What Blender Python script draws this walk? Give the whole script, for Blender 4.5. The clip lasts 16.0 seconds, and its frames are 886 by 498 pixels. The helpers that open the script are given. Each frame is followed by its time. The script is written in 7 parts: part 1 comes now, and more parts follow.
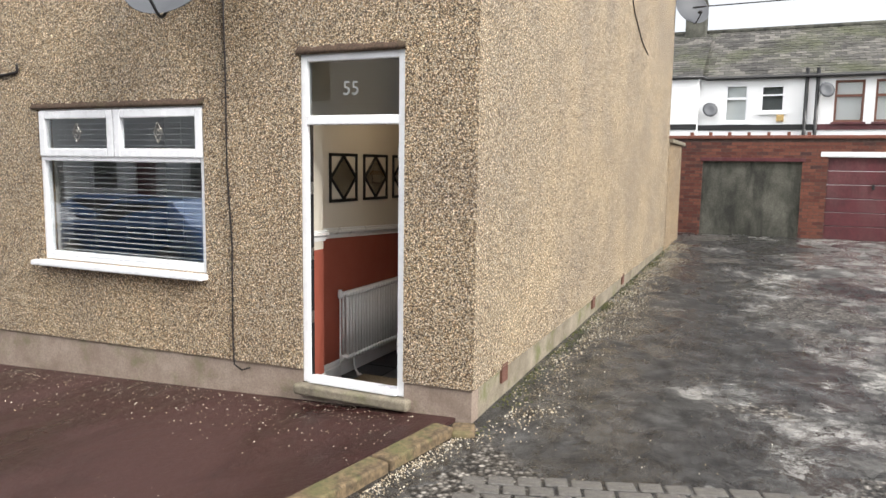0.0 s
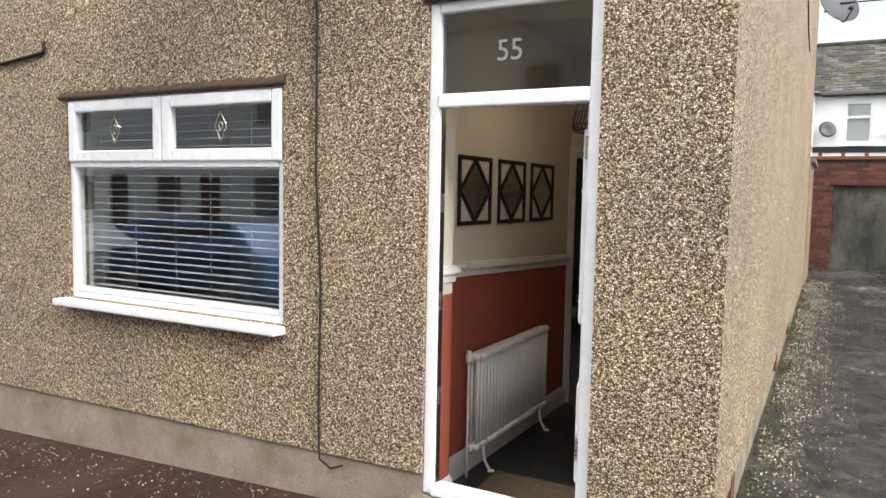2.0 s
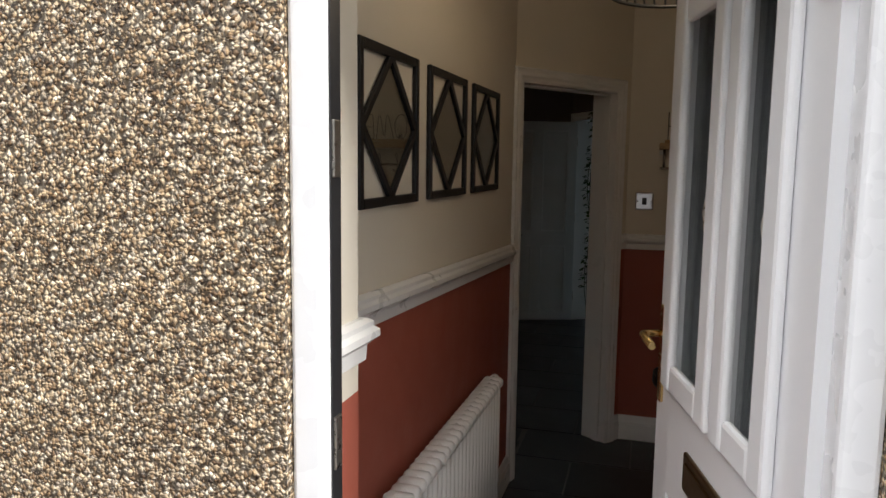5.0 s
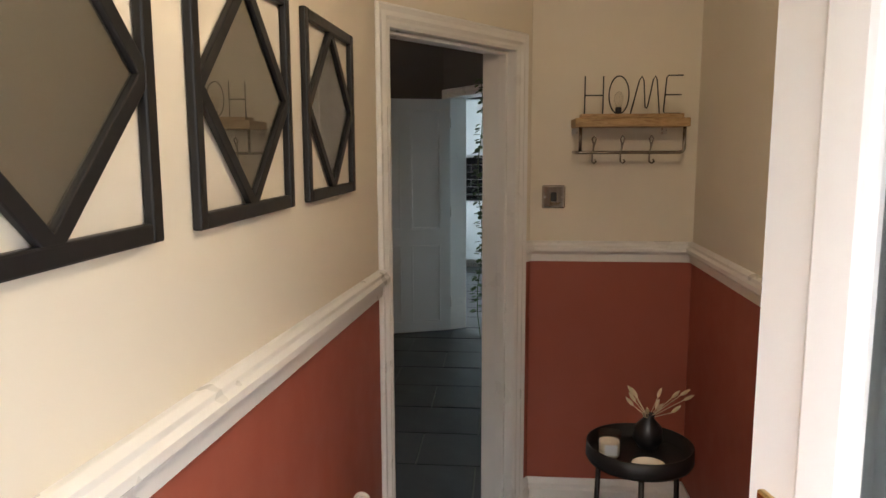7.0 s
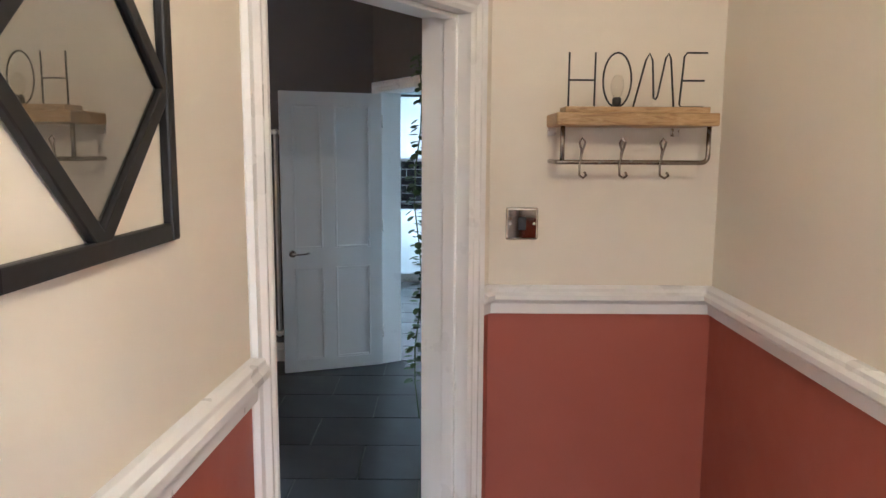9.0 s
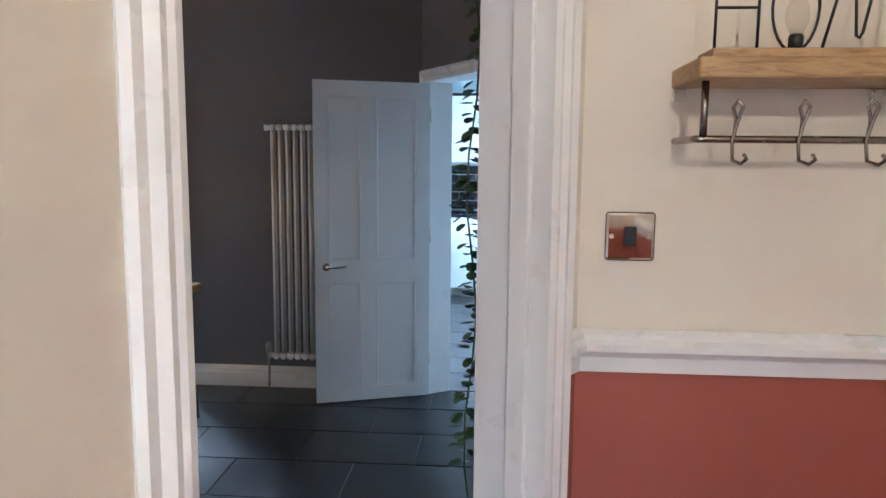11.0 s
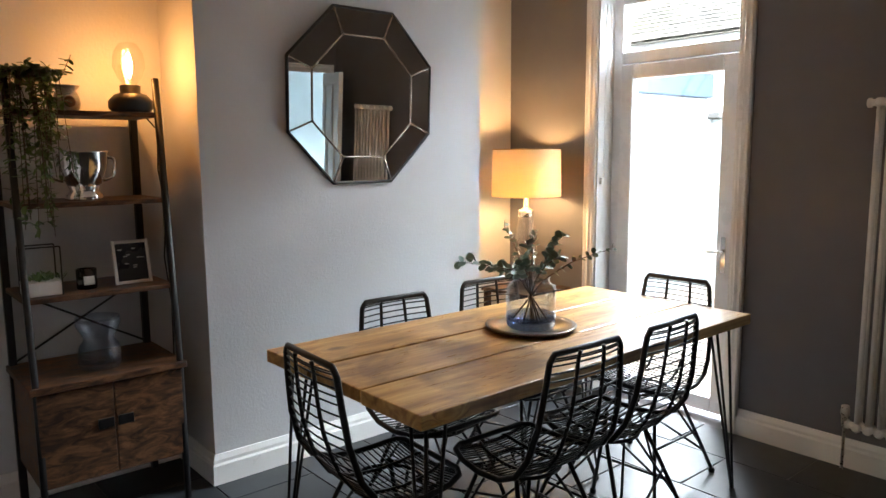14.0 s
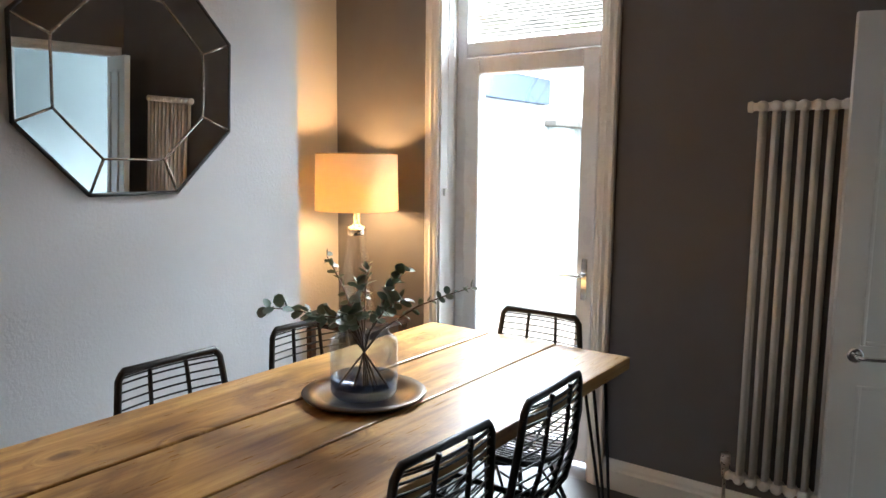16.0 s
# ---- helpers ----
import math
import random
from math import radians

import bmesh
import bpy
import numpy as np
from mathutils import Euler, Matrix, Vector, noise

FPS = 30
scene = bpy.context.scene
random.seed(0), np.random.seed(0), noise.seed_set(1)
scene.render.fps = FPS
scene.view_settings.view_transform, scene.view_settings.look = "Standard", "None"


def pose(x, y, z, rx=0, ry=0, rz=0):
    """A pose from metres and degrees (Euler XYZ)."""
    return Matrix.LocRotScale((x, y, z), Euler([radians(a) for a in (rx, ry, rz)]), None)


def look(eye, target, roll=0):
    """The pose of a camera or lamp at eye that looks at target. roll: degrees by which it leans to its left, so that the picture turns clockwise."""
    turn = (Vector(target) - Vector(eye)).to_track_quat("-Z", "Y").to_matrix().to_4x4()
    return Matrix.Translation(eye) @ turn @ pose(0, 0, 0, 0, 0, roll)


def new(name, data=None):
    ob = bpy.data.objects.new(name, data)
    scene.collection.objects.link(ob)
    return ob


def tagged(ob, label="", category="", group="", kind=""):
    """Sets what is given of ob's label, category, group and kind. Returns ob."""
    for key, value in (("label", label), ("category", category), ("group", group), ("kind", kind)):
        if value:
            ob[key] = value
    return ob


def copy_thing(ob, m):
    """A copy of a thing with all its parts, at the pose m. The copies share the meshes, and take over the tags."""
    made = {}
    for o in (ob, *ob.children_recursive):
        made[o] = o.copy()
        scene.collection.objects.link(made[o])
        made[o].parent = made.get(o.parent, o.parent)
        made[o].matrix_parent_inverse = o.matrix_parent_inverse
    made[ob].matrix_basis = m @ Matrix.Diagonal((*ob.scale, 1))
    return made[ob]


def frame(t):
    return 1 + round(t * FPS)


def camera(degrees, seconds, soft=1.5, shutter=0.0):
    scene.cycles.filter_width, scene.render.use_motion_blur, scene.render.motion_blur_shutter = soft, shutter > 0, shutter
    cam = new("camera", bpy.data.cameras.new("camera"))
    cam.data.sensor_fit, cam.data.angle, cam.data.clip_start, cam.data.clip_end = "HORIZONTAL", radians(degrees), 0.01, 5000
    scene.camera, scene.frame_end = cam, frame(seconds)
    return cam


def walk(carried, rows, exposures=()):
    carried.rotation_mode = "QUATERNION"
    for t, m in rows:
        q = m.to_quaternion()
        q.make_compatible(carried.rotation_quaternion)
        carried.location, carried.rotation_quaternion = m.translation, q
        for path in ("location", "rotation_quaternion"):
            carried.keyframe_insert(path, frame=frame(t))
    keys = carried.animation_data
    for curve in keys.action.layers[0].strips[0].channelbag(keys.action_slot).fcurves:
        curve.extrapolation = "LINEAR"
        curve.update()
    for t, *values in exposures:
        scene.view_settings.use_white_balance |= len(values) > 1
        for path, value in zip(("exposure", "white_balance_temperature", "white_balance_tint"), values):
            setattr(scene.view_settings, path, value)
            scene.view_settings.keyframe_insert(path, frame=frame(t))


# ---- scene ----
cam = camera(63.4, 16.0)
PATH = [
    (0, (1.673, -4.33, 1.728), (0.872, -2.512, 1.494), 0.8),
    (0.5, (1.378, -3.977, 1.681), (0.513, -2.19, 1.439), 0.9),
    (1, (1.058, -3.607, 1.664), (0.138, -1.845, 1.438), 1.1),
    (1.5, (0.69, -3.302, 1.636), (-0.261, -1.553, 1.443), 1.2),
    (2, (0.351, -2.998, 1.596), (-0.596, -1.243, 1.439), 1.1),
    (2.5, (0.015, -2.705, 1.573), (-0.899, -0.931, 1.435), 0.9),
    (3, (-0.24, -2.411, 1.535), (-1.1, -0.61, 1.402), 1.0),
    (3.5, (-0.451, -2.057, 1.527), (-1.235, -0.224, 1.37), 1.1),
    (4, (-0.65, -1.683, 1.484), (-1.364, 0.176, 1.3), 0.6),
    (4.5, (-0.765, -1.359, 1.516), (-1.391, 0.528, 1.293), 0.9),
    (5, (-0.835, -0.984, 1.528), (-1.374, 0.926, 1.284), 0.7),
    (7.5, (-1.055, 0.377, 1.525), (-1.159, 2.354, 1.237), -0.1),
    (8, (-1.052, 0.64, 1.547), (-1.107, 2.618, 1.254), 0.1),
    (10.5, (-1.134, 1.504, 1.483), (-1.103, 3.489, 1.239), 0.4),
    (11, (-1.106, 1.724, 1.467), (-1.247, 3.704, 1.216), 0.5),
    (11.5, (-1.043, 1.987, 1.495), (-1.405, 3.943, 1.212), 0.1),
    (12, (-1.107, 2.256, 1.506), (-1.659, 4.158, 1.226), -0.3),
    (12.5, (-1.164, 2.419, 1.476), (-2.036, 4.201, 1.218), 0.5),
    (13, (-1.201, 2.554, 1.459), (-2.408, 4.13, 1.211), 0.7),
    (13.5, (-1.23, 2.618, 1.453), (-2.677, 3.973, 1.189), -0.4),
    (14, (-1.338, 2.693, 1.447), (-2.844, 3.982, 1.18), -0.4),
    (14.5, (-1.48, 2.806, 1.428), (-2.963, 4.121, 1.161), -0.1),
    (15, (-1.632, 2.986, 1.416), (-3.07, 4.352, 1.156), 0.5),
    (15.5, (-1.741, 3.134, 1.421), (-3.081, 4.596, 1.163), 0.7),
    (16, (-1.855, 3.262, 1.444), (-3.022, 4.867, 1.193), 0.6),
]

# exposure follows the walk from the overcast street into the lamp-lit rooms
EXPOSURES = [(0, 1.04, 6500, 10), (2.0, 1.0, 6500, 10), (3.0, 0.85, 6500, 10), (4.0, 0.95, 6500, 10), (5.2, 1.15, 6500, 10), (7.3, 3.65, 6600, 10), (8.2, 4.3, 6000, 10), (10.3, 4.4, 5150, 10), (11.0, 4.52, 5050, 10), (11.5, 4.4, 5550, 10), (12.2, 4.22, 6150, 10), (13.5, 4.35, 6300, 10), (15, 4.3, 6200, 10), (16, 4.2, 6200, 10)]
walk(cam, [(t, look(e, g, r)) for t, e, g, r in PATH], EXPOSURES)

# ---- world and sun: an overcast sky ----
world = bpy.data.worlds.new("overcast_sky")
scene.world = world
world.use_nodes = True
wn, wl = world.node_tree.nodes, world.node_tree.links
wn.clear()
sky = wn.new("ShaderNodeTexSky")
sky.sky_type, sky.sun_disc = "NISHITA", False
sky.sun_elevation, sky.sun_rotation = radians(48), radians(200)
sky.air_density, sky.dust_density = 1.0, 3.0
grey = wn.new("ShaderNodeHueSaturation")
grey.inputs["Saturation"].default_value = 0.18
back = wn.new("ShaderNodeBackground")
back.inputs["Strength"].default_value = 0.115
outw = wn.new("ShaderNodeOutputWorld")
wl.new(sky.outputs[0], grey.inputs["Color"])
wl.new(grey.outputs[0], back.inputs["Color"])
wl.new(back.outputs[0], outw.inputs["Surface"])
sun = new("sun", bpy.data.lights.new("sun", "SUN"))
sun.data.energy, sun.data.angle, sun.data.color = 3.0, radians(25), (1.0, 0.97, 0.93)
sun.matrix_world = look((14, -3.4, 10), (0, 0, 0))


def lamp(name, where, watts, colour, radius):
    ob = new(name, bpy.data.lights.new(name, "POINT"))
    ob.data.energy, ob.data.color, ob.data.shadow_soft_size = watts, colour, radius
    ob.location = where
    return ob


# the lamps that are lit: hall pendant, dining table lamp, bulb lamp on the shelf
lamp("pendant_light", (-0.78, 0.95, 2.12), 1.55, (1.0, 0.80, 0.58), 0.03)
lamp("table_lamp_light", (-4.40, 6.0, 1.32), 1.1, (1.0, 0.52, 0.19), 0.04)
lamp("bulb_lamp_light", (-4.5, 3.70, 1.83), 0.27, (1.0, 0.34, 0.055), 0.02)


def sky_panel(name, where, target, w, h, watts):
    """An added area lamp that stands in for the sky's light at an opening."""
    ob = new(name, bpy.data.lights.new(name, "AREA"))
    ob.data.shape, ob.data.size, ob.data.size_y = "RECTANGLE", w, h
    ob.data.energy, ob.data.color = watts, (0.88, 0.95, 1.0)
    ob.matrix_world = look(where, target)


# added lamp hung high over the yard, out of view, to brighten the dining room
sky_panel("yard_sky_fill", (-3.9, 9.3, 4.35), (-3.1, 4.2, 0.8), 3.6, 1.8, 200.0)
# added lamp in the window opening, to brighten the kitchen
sky_panel("kitchen_window_sky_fill", (-1.86, 8.1, 1.6), (0.0, 8.1, 1.4), 2.0, 1.1, 1.15)

# ---- materials ----
F = -0.045      # floor level indoors


class Nodes:
    """A small helper to wire one node material."""

    def __init__(self, name):
        self.mat = bpy.data.materials.new(name)
        self.mat.use_nodes = True
        self.t = self.mat.node_tree
        self.b = self.t.nodes["Principled BSDF"]
        self.co = self.t.nodes.new("ShaderNodeTexCoord").outputs["Object"]

    def n(self, kind, **kw):
        node = self.t.nodes.new(kind)
        for k, v in kw.items():
            node.inputs[k.replace("_", " ")].default_value = v
        return node

    def link(self, a, b):
        self.t.links.new(a, b)

    def stretch(self, s, rot=(0, 0, 0)):
        m = self.n("ShaderNodeMapping")
        m.inputs["Scale"].default_value = s
        m.inputs["Rotation"].default_value = rot
        self.link(self.co, m.inputs["Vector"])
        return m.outputs[0]

    def noise(self, scale, detail=4.0, rough=0.55, co=None, dist=0.0):
        nd = self.n("ShaderNodeTexNoise", Scale=scale, Detail=detail, Roughness=rough, Distortion=dist)
        self.link(co or self.co, nd.inputs["Vector"])
        return nd.outputs["Fac"]

    def ramp(self, fac, stops, step=False):
        r = self.n("ShaderNodeValToRGB")
        if step:
            r.color_ramp.interpolation = "CONSTANT"
        e = r.color_ramp.elements
        while len(e) < len(stops):
            e.new(0.5)
        for el, (p, c) in zip(e, stops):
            el.position = p
            el.color = (*c, 1) if not isinstance(c, (int, float)) else (c, c, c, 1)
        self.link(fac, r.inputs["Fac"])
        return r.outputs["Color"]

    def mix(self, fac, a, b, mode="MIX"):
        m = self.t.nodes.new("ShaderNodeMix")
        m.data_type, m.blend_type = "RGBA", mode
        for sock, v in ((m.inputs[0], fac), (m.inputs[6], a), (m.inputs[7], b)):
            if isinstance(v, bpy.types.NodeSocket):
                self.link(v, sock)
            elif isinstance(v, (int, float)):
                sock.default_value = v
            else:
                sock.default_value = (*v, 1)
        return m.outputs[2]

    def bump(self, height, strength, distance=0.01, after=None):
        bp = self.n("ShaderNodeBump", Strength=strength, Distance=distance)
        self.link(height, bp.inputs["Height"])
        if after:
            self.link(after, bp.inputs["Normal"])
        self.link(bp.outputs[0], self.b.inputs["Normal"])
        return bp.outputs[0]

    def colour(self, v):
        if isinstance(v, bpy.types.NodeSocket):
            self.link(v, self.b.inputs["Base Color"])
        else:
            self.b.inputs["Base Color"].default_value = (*v, 1)

    def rough(self, v):
        if isinstance(v, bpy.types.NodeSocket):
            self.link(v, self.b.inputs["Roughness"])
        else:
            self.b.inputs["Roughness"].default_value = v


def scaled(c, k):
    return tuple(min(1, v * k) for v in c)


def paint(name, c, rough=0.5, vary=0.08, bump=0.06, scale=60):
    """Painted plaster or wood: slight unevenness of tone and a fine roller texture."""
    m = Nodes(name)
    big = m.noise(2.2, 3)
    m.colour(m.mix(big, scaled(c, 1 - vary), scaled(c, 1 + vary)))
    m.rough(m.ramp(m.noise(9, 3), [(0.3, rough - 0.06), (0.7, rough + 0.06)]))
    m.bump(m.noise(scale, 5), bump, 0.004)
    return m.mat


def metal(name, c, rough, metallic=1.0):
    m = Nodes(name)
    m.colour(m.mix(m.noise(40, 3), scaled(c, 0.95), scaled(c, 1.04)))
    m.rough(m.ramp(m.noise(70, 3), [(0.3, max(0.02, rough - 0.02)), (0.7, rough + 0.03)]))
    m.b.inputs["Metallic"].default_value = metallic
    return m.mat


def pebbles(name):
    """Pebbledash: small rounded stones of many tones pressed into mortar."""
    m = Nodes(name)
    warp = m.n("ShaderNodeVectorMath")
    warp.operation = "ADD"
    nz = m.n("ShaderNodeTexNoise", Scale=45.0, Detail=2.0)
    sc = m.n("ShaderNodeVectorMath")
    sc.operation = "SCALE"
    sc.inputs["Scale"].default_value = 0.012
    m.link(m.co, nz.inputs["Vector"])
    m.link(nz.outputs["Color"], sc.inputs[0])
    m.link(m.co, warp.inputs[0])
    m.link(sc.outputs[0], warp.inputs[1])
    v = m.n("ShaderNodeTexVoronoi", Scale=128.0, Randomness=1.0)
    v.distance = "MANHATTAN"
    m.link(warp.outputs[0], v.inputs["Vector"])
    sep = m.n("ShaderNodeSeparateColor")
    m.link(v.outputs["Color"], sep.inputs[0])
    tone = m.ramp(sep.outputs[0], [(0.0, (0.11, 0.072, 0.044)), (0.2, (0.30, 0.21, 0.125)), (0.42, (0.50, 0.395, 0.27)),
                                   (0.66, (0.65, 0.56, 0.43)), (0.86, (0.88, 0.84, 0.75)), (1.0, (0.32, 0.27, 0.23))])
    gap = m.ramp(v.outputs["Distance"], [(0.0, 1.0), (0.55, 1.0), (1.0, 0.16)])
    tone = m.mix(1.0, tone, gap, "MULTIPLY")
    clump = m.ramp(m.noise(52, 3, 0.65), [(0.36, (0.62, 0.57, 0.52)), (0.48, (1.12, 1.10, 1.06)), (0.64, (1.75, 1.70, 1.62))])
    tone = m.mix(1.0, tone, clump, "MULTIPLY")
    stain = m.ramp(m.noise(0.9, 5, 0.6), [(0.35, (0.90, 0.85, 0.80)), (0.65, (1.16, 1.07, 0.92))])
    m.colour(m.mix(1.0, tone, stain, "MULTIPLY"))
    m.rough(m.ramp(sep.outputs[1], [(0, 0.4), (1, 0.8)]))
    h = m.ramp(v.outputs["Distance"], [(0.0, 1.0), (0.5, 0.8), (1.0, 0.0)])
    first = m.bump(h, 0.9, 0.008)
    m.bump(m.noise(14, 3), 0.25, 0.02, first)
    return m.mat


def rough_stone(name, lo, hi, scale=6.0, moss=0.0, rough=0.85):
    m = Nodes(name)
    c = m.ramp(m.noise(scale, 8, 0.65), [(0.3, lo), (0.7, hi)])
    c = m.mix(m.ramp(m.noise(90, 4), [(0.35, 0.0), (0.75, 0.5)]), c, scaled(lo, 0.6))
    if moss:
        c = m.mix(m.ramp(m.noise(3.1, 6, 0.7), [(0.52, 0.0), (0.68, moss)]), c, (0.12, 0.13, 0.045))
    m.colour(c)
    m.rough(rough)
    m.bump(m.noise(55, 6, 0.7), 0.5, 0.006)
    return m.mat


def wet_ground(name, dry, dark, wet_edge, scale=0.5):
    """Old tarmac after rain: darker, glossier wet patches, cracks and worn aggregate."""
    m = Nodes(name)
    wet = m.ramp(m.noise(scale, 7, 0.62, m.stretch((1.0, 0.45, 1.0)), 0.6), [(wet_edge - 0.09, 0.0), (wet_edge + 0.09, 1.0)])
    grain = m.ramp(m.noise(130, 4, 0.7), [(0.3, 0.65), (0.75, 1.4)])
    c = m.mix(wet, dry, dark)
    c = m.mix(1.0, c, grain, "MULTIPLY")
    v = m.n("ShaderNodeTexVoronoi", Scale=1.6)
    v.feature = "DISTANCE_TO_EDGE"
    wob = m.n("ShaderNodeVectorMath")
    wob.operation = "ADD"
    nz = m.n("ShaderNodeTexNoise", Scale=3.0, Detail=6.0)
    m.link(m.co, nz.inputs["Vector"])
    m.link(m.co, wob.inputs[0])
    m.link(nz.outputs["Color"], wob.inputs[1])
    m.link(wob.outputs[0], v.inputs["Vector"])
    crack = m.ramp(v.outputs["Distance"], [(0.0, 1.0), (0.016, 0.0)])
    where = m.ramp(m.noise(0.7, 3), [(0.5, 0.0), (0.6, 0.8)])
    k = m.mix(1.0, crack, where, "MULTIPLY")
    m.colour(m.mix(k, c, scaled(dark, 0.4)))
    m.rough(m.mix(wet, (0.66, 0.66, 0.66), (0.27, 0.27, 0.27)))
    first = m.bump(m.noise(110, 5, 0.7), 0.35, 0.006)
    m.bump(m.noise(4.0, 6, 0.65), 0.35, 0.05, first)
    return m.mat


def alley_tarmac(name):
    """A worn alley after rain: smooth dark tarmac by the wall, a broken pale old surface along its middle, wet hollows."""
    m = Nodes(name)
    sep_co = m.n("ShaderNodeSeparateXYZ")
    m.link(m.co, sep_co.inputs[0])
    across = m.n("ShaderNodeMapRange")
    for k, v in (("From Min", 0.3), ("From Max", 3.4), ("To Min", -0.16), ("To Max", 0.06)):
        across.inputs[k].default_value = v
    m.link(sep_co.outputs[0], across.inputs["Value"])
    patch = m.n("ShaderNodeMath")
    patch.operation = "ADD"
    m.link(m.noise(0.75, 10, 0.70, m.stretch((1.0, 0.7, 1.0)), 0.4), patch.inputs[0])
    m.link(across.outputs[0], patch.inputs[1])
    worn = m.ramp(patch.outputs[0], [(0.45, 0.0), (0.485, 0.8), (0.56, 1.0)])
    flake = m.ramp(m.noise(4.2, 10, 0.78), [(0.40, 0.35), (0.49, 0.95), (0.53, 1.3), (0.62, 2.0)])
    grain = m.ramp(m.noise(110, 4, 0.75), [(0.3, 0.5), (0.72, 1.7)])
    c = m.mix(worn, (0.038, 0.037, 0.036), (0.135, 0.132, 0.125))
    c = m.mix(1.0, m.mix(1.0, c, flake, "MULTIPLY"), grain, "MULTIPLY")
    # broken edges of the old surface
    wob = m.n("ShaderNodeVectorMath")
    wob.operation = "ADD"
    nz = m.n("ShaderNodeTexNoise", Scale=2.4, Detail=7.0, Roughness=0.65)
    m.link(m.co, nz.inputs["Vector"])
    m.link(m.co, wob.inputs[0])
    m.link(nz.outputs["Color"], wob.inputs[1])
    cells = []
    for size, width in ((1.2, 0.03), (4.2, 0.09)):
        v = m.n("ShaderNodeTexVoronoi", Scale=size)
        v.feature = "DISTANCE_TO_EDGE"
        m.link(wob.outputs[0], v.inputs["Vector"])
        cells.append(m.ramp(v.outputs["Distance"], [(0.0, 1.0), (width, 0.0)]))
    broken = m.ramp(m.noise(0.8, 4, 0.6), [(0.46, 0.0), (0.56, 0.9)])
    k = m.mix(1.0, m.mix(broken, cells[0], cells[1]), m.mix(worn, (0.25, 0.25, 0.25), (1, 1, 1)), "MULTIPLY")
    # repairs and broken slabs, each of its own tone
    for size, lo, hi, where in ((0.55, 0.72, 1.3, 1.0), (3.6, 0.45, 1.75, worn)):
        slab = m.n("ShaderNodeTexVoronoi", Scale=size)
        m.link(wob.outputs[0], slab.inputs["Vector"])
        tone = m.n("ShaderNodeSeparateColor")
        m.link(slab.outputs["Color"], tone.inputs[0])
        c = m.mix(where, c, m.mix(1.0, c, m.ramp(tone.outputs[0], [(0.0, lo), (1.0, hi)]), "MULTIPLY"))
    # gravelly hollows
    st = m.n("ShaderNodeTexVoronoi", Scale=32.0)
    m.link(m.co, st.inputs["Vector"])
    sep = m.n("ShaderNodeSeparateColor")
    m.link(st.outputs["Color"], sep.inputs[0])
    stones = m.ramp(sep.outputs[0], [(0.0, (0.04, 0.036, 0.032)), (0.6, (0.17, 0.155, 0.135)), (1.0, (0.42, 0.39, 0.35))])
    stones = m.mix(1.0, stones, m.ramp(st.outputs["Distance"], [(0.3, 1.0), (0.7, 0.12)]), "MULTIPLY")
    hollow = m.ramp(m.noise(0.62, 6, 0.6, None, 0.4), [(0.57, 0.0), (0.60, 1.0)])
    c = m.mix(hollow, c, stones)
    m.colour(m.mix(k, c, (0.010, 0.010, 0.009)))
    wet = m.ramp(m.noise(1.5, 9, 0.7, m.stretch((0.9, 0.6, 1.0), (0, 0, 0.5)), 0.25), [(0.42, 0.60), (0.49, 0.28), (0.52, 0.06)])
    m.rough(m.mix(hollow, wet, (0.45, 0.45, 0.45)))
    film = m.ramp(wet, [(0.08, 1.0), (0.35, 0.0)])
    height = m.mix(film, m.mix(worn, m.mix(0.5, m.noise(95, 5, 0.75), (0.4, 0.4, 0.4)), m.noise(26, 8, 0.75)), (0.5, 0.5, 0.5))
    first = m.bump(height, 0.45, 0.012)
    second = m.bump(m.mix(hollow, (1.0, 1.0, 1.0), m.ramp(st.outputs["Distance"], [(0.0, 0.5), (0.6, 0.0)])), 0.6, 0.03, first)
    m.bump(m.mix(1.0, m.noise(3.2, 7, 0.7, None, 0.6), m.mix(k, (1, 1, 1), (0, 0, 0)), "MULTIPLY"), 0.6, 0.06, second)
    return m.mat


def wood(name, lo, mid, hi, along=(1, 1, 1), rough=0.45, knots=True, per_object=True):
    """Planks: grain stretched along the board, knots and a tone for each board."""
    m = Nodes(name)
    co = m.stretch(along)
    if per_object:
        info = m.n("ShaderNodeObjectInfo")
        add = m.n("ShaderNodeVectorMath")
        add.operation = "ADD"
        k = m.n("ShaderNodeMath")
        k.operation, k.inputs[1].default_value = "MULTIPLY", 37.0
        m.link(info.outputs["Random"], k.inputs[0])
        m.link(co, add.inputs[0])
        m.link(k.outputs[0], add.inputs[1])
        co = add.outputs[0]
    g = m.noise(9, 7, 0.6, co, 1.4)
    c = m.ramp(g, [(0.38, lo), (0.49, mid), (0.63, hi)])
    fine = m.noise(60, 4, 0.6, co)
    c = m.mix(m.ramp(fine, [(0.4, 0.0), (0.8, 0.35)]), c, scaled(lo, 0.7))
    if knots:
        v = m.n("ShaderNodeTexVoronoi", Scale=3.1)
        m.link(co, v.inputs["Vector"])
        c = m.mix(m.ramp(v.outputs["Distance"], [(0.05, 0.85), (0.12, 0.0)]), c, scaled(lo, 0.35))
    big = m.ramp(m.noise(1.7, 4), [(0.35, 0.8), (0.65, 1.15)])
    m.colour(m.mix(1.0, c, big, "MULTIPLY"))
    m.rough(m.ramp(g, [(0.3, rough - 0.08), (0.7, rough + 0.12)]))
    m.bump(g, 0.12, 0.004)
    return m.mat


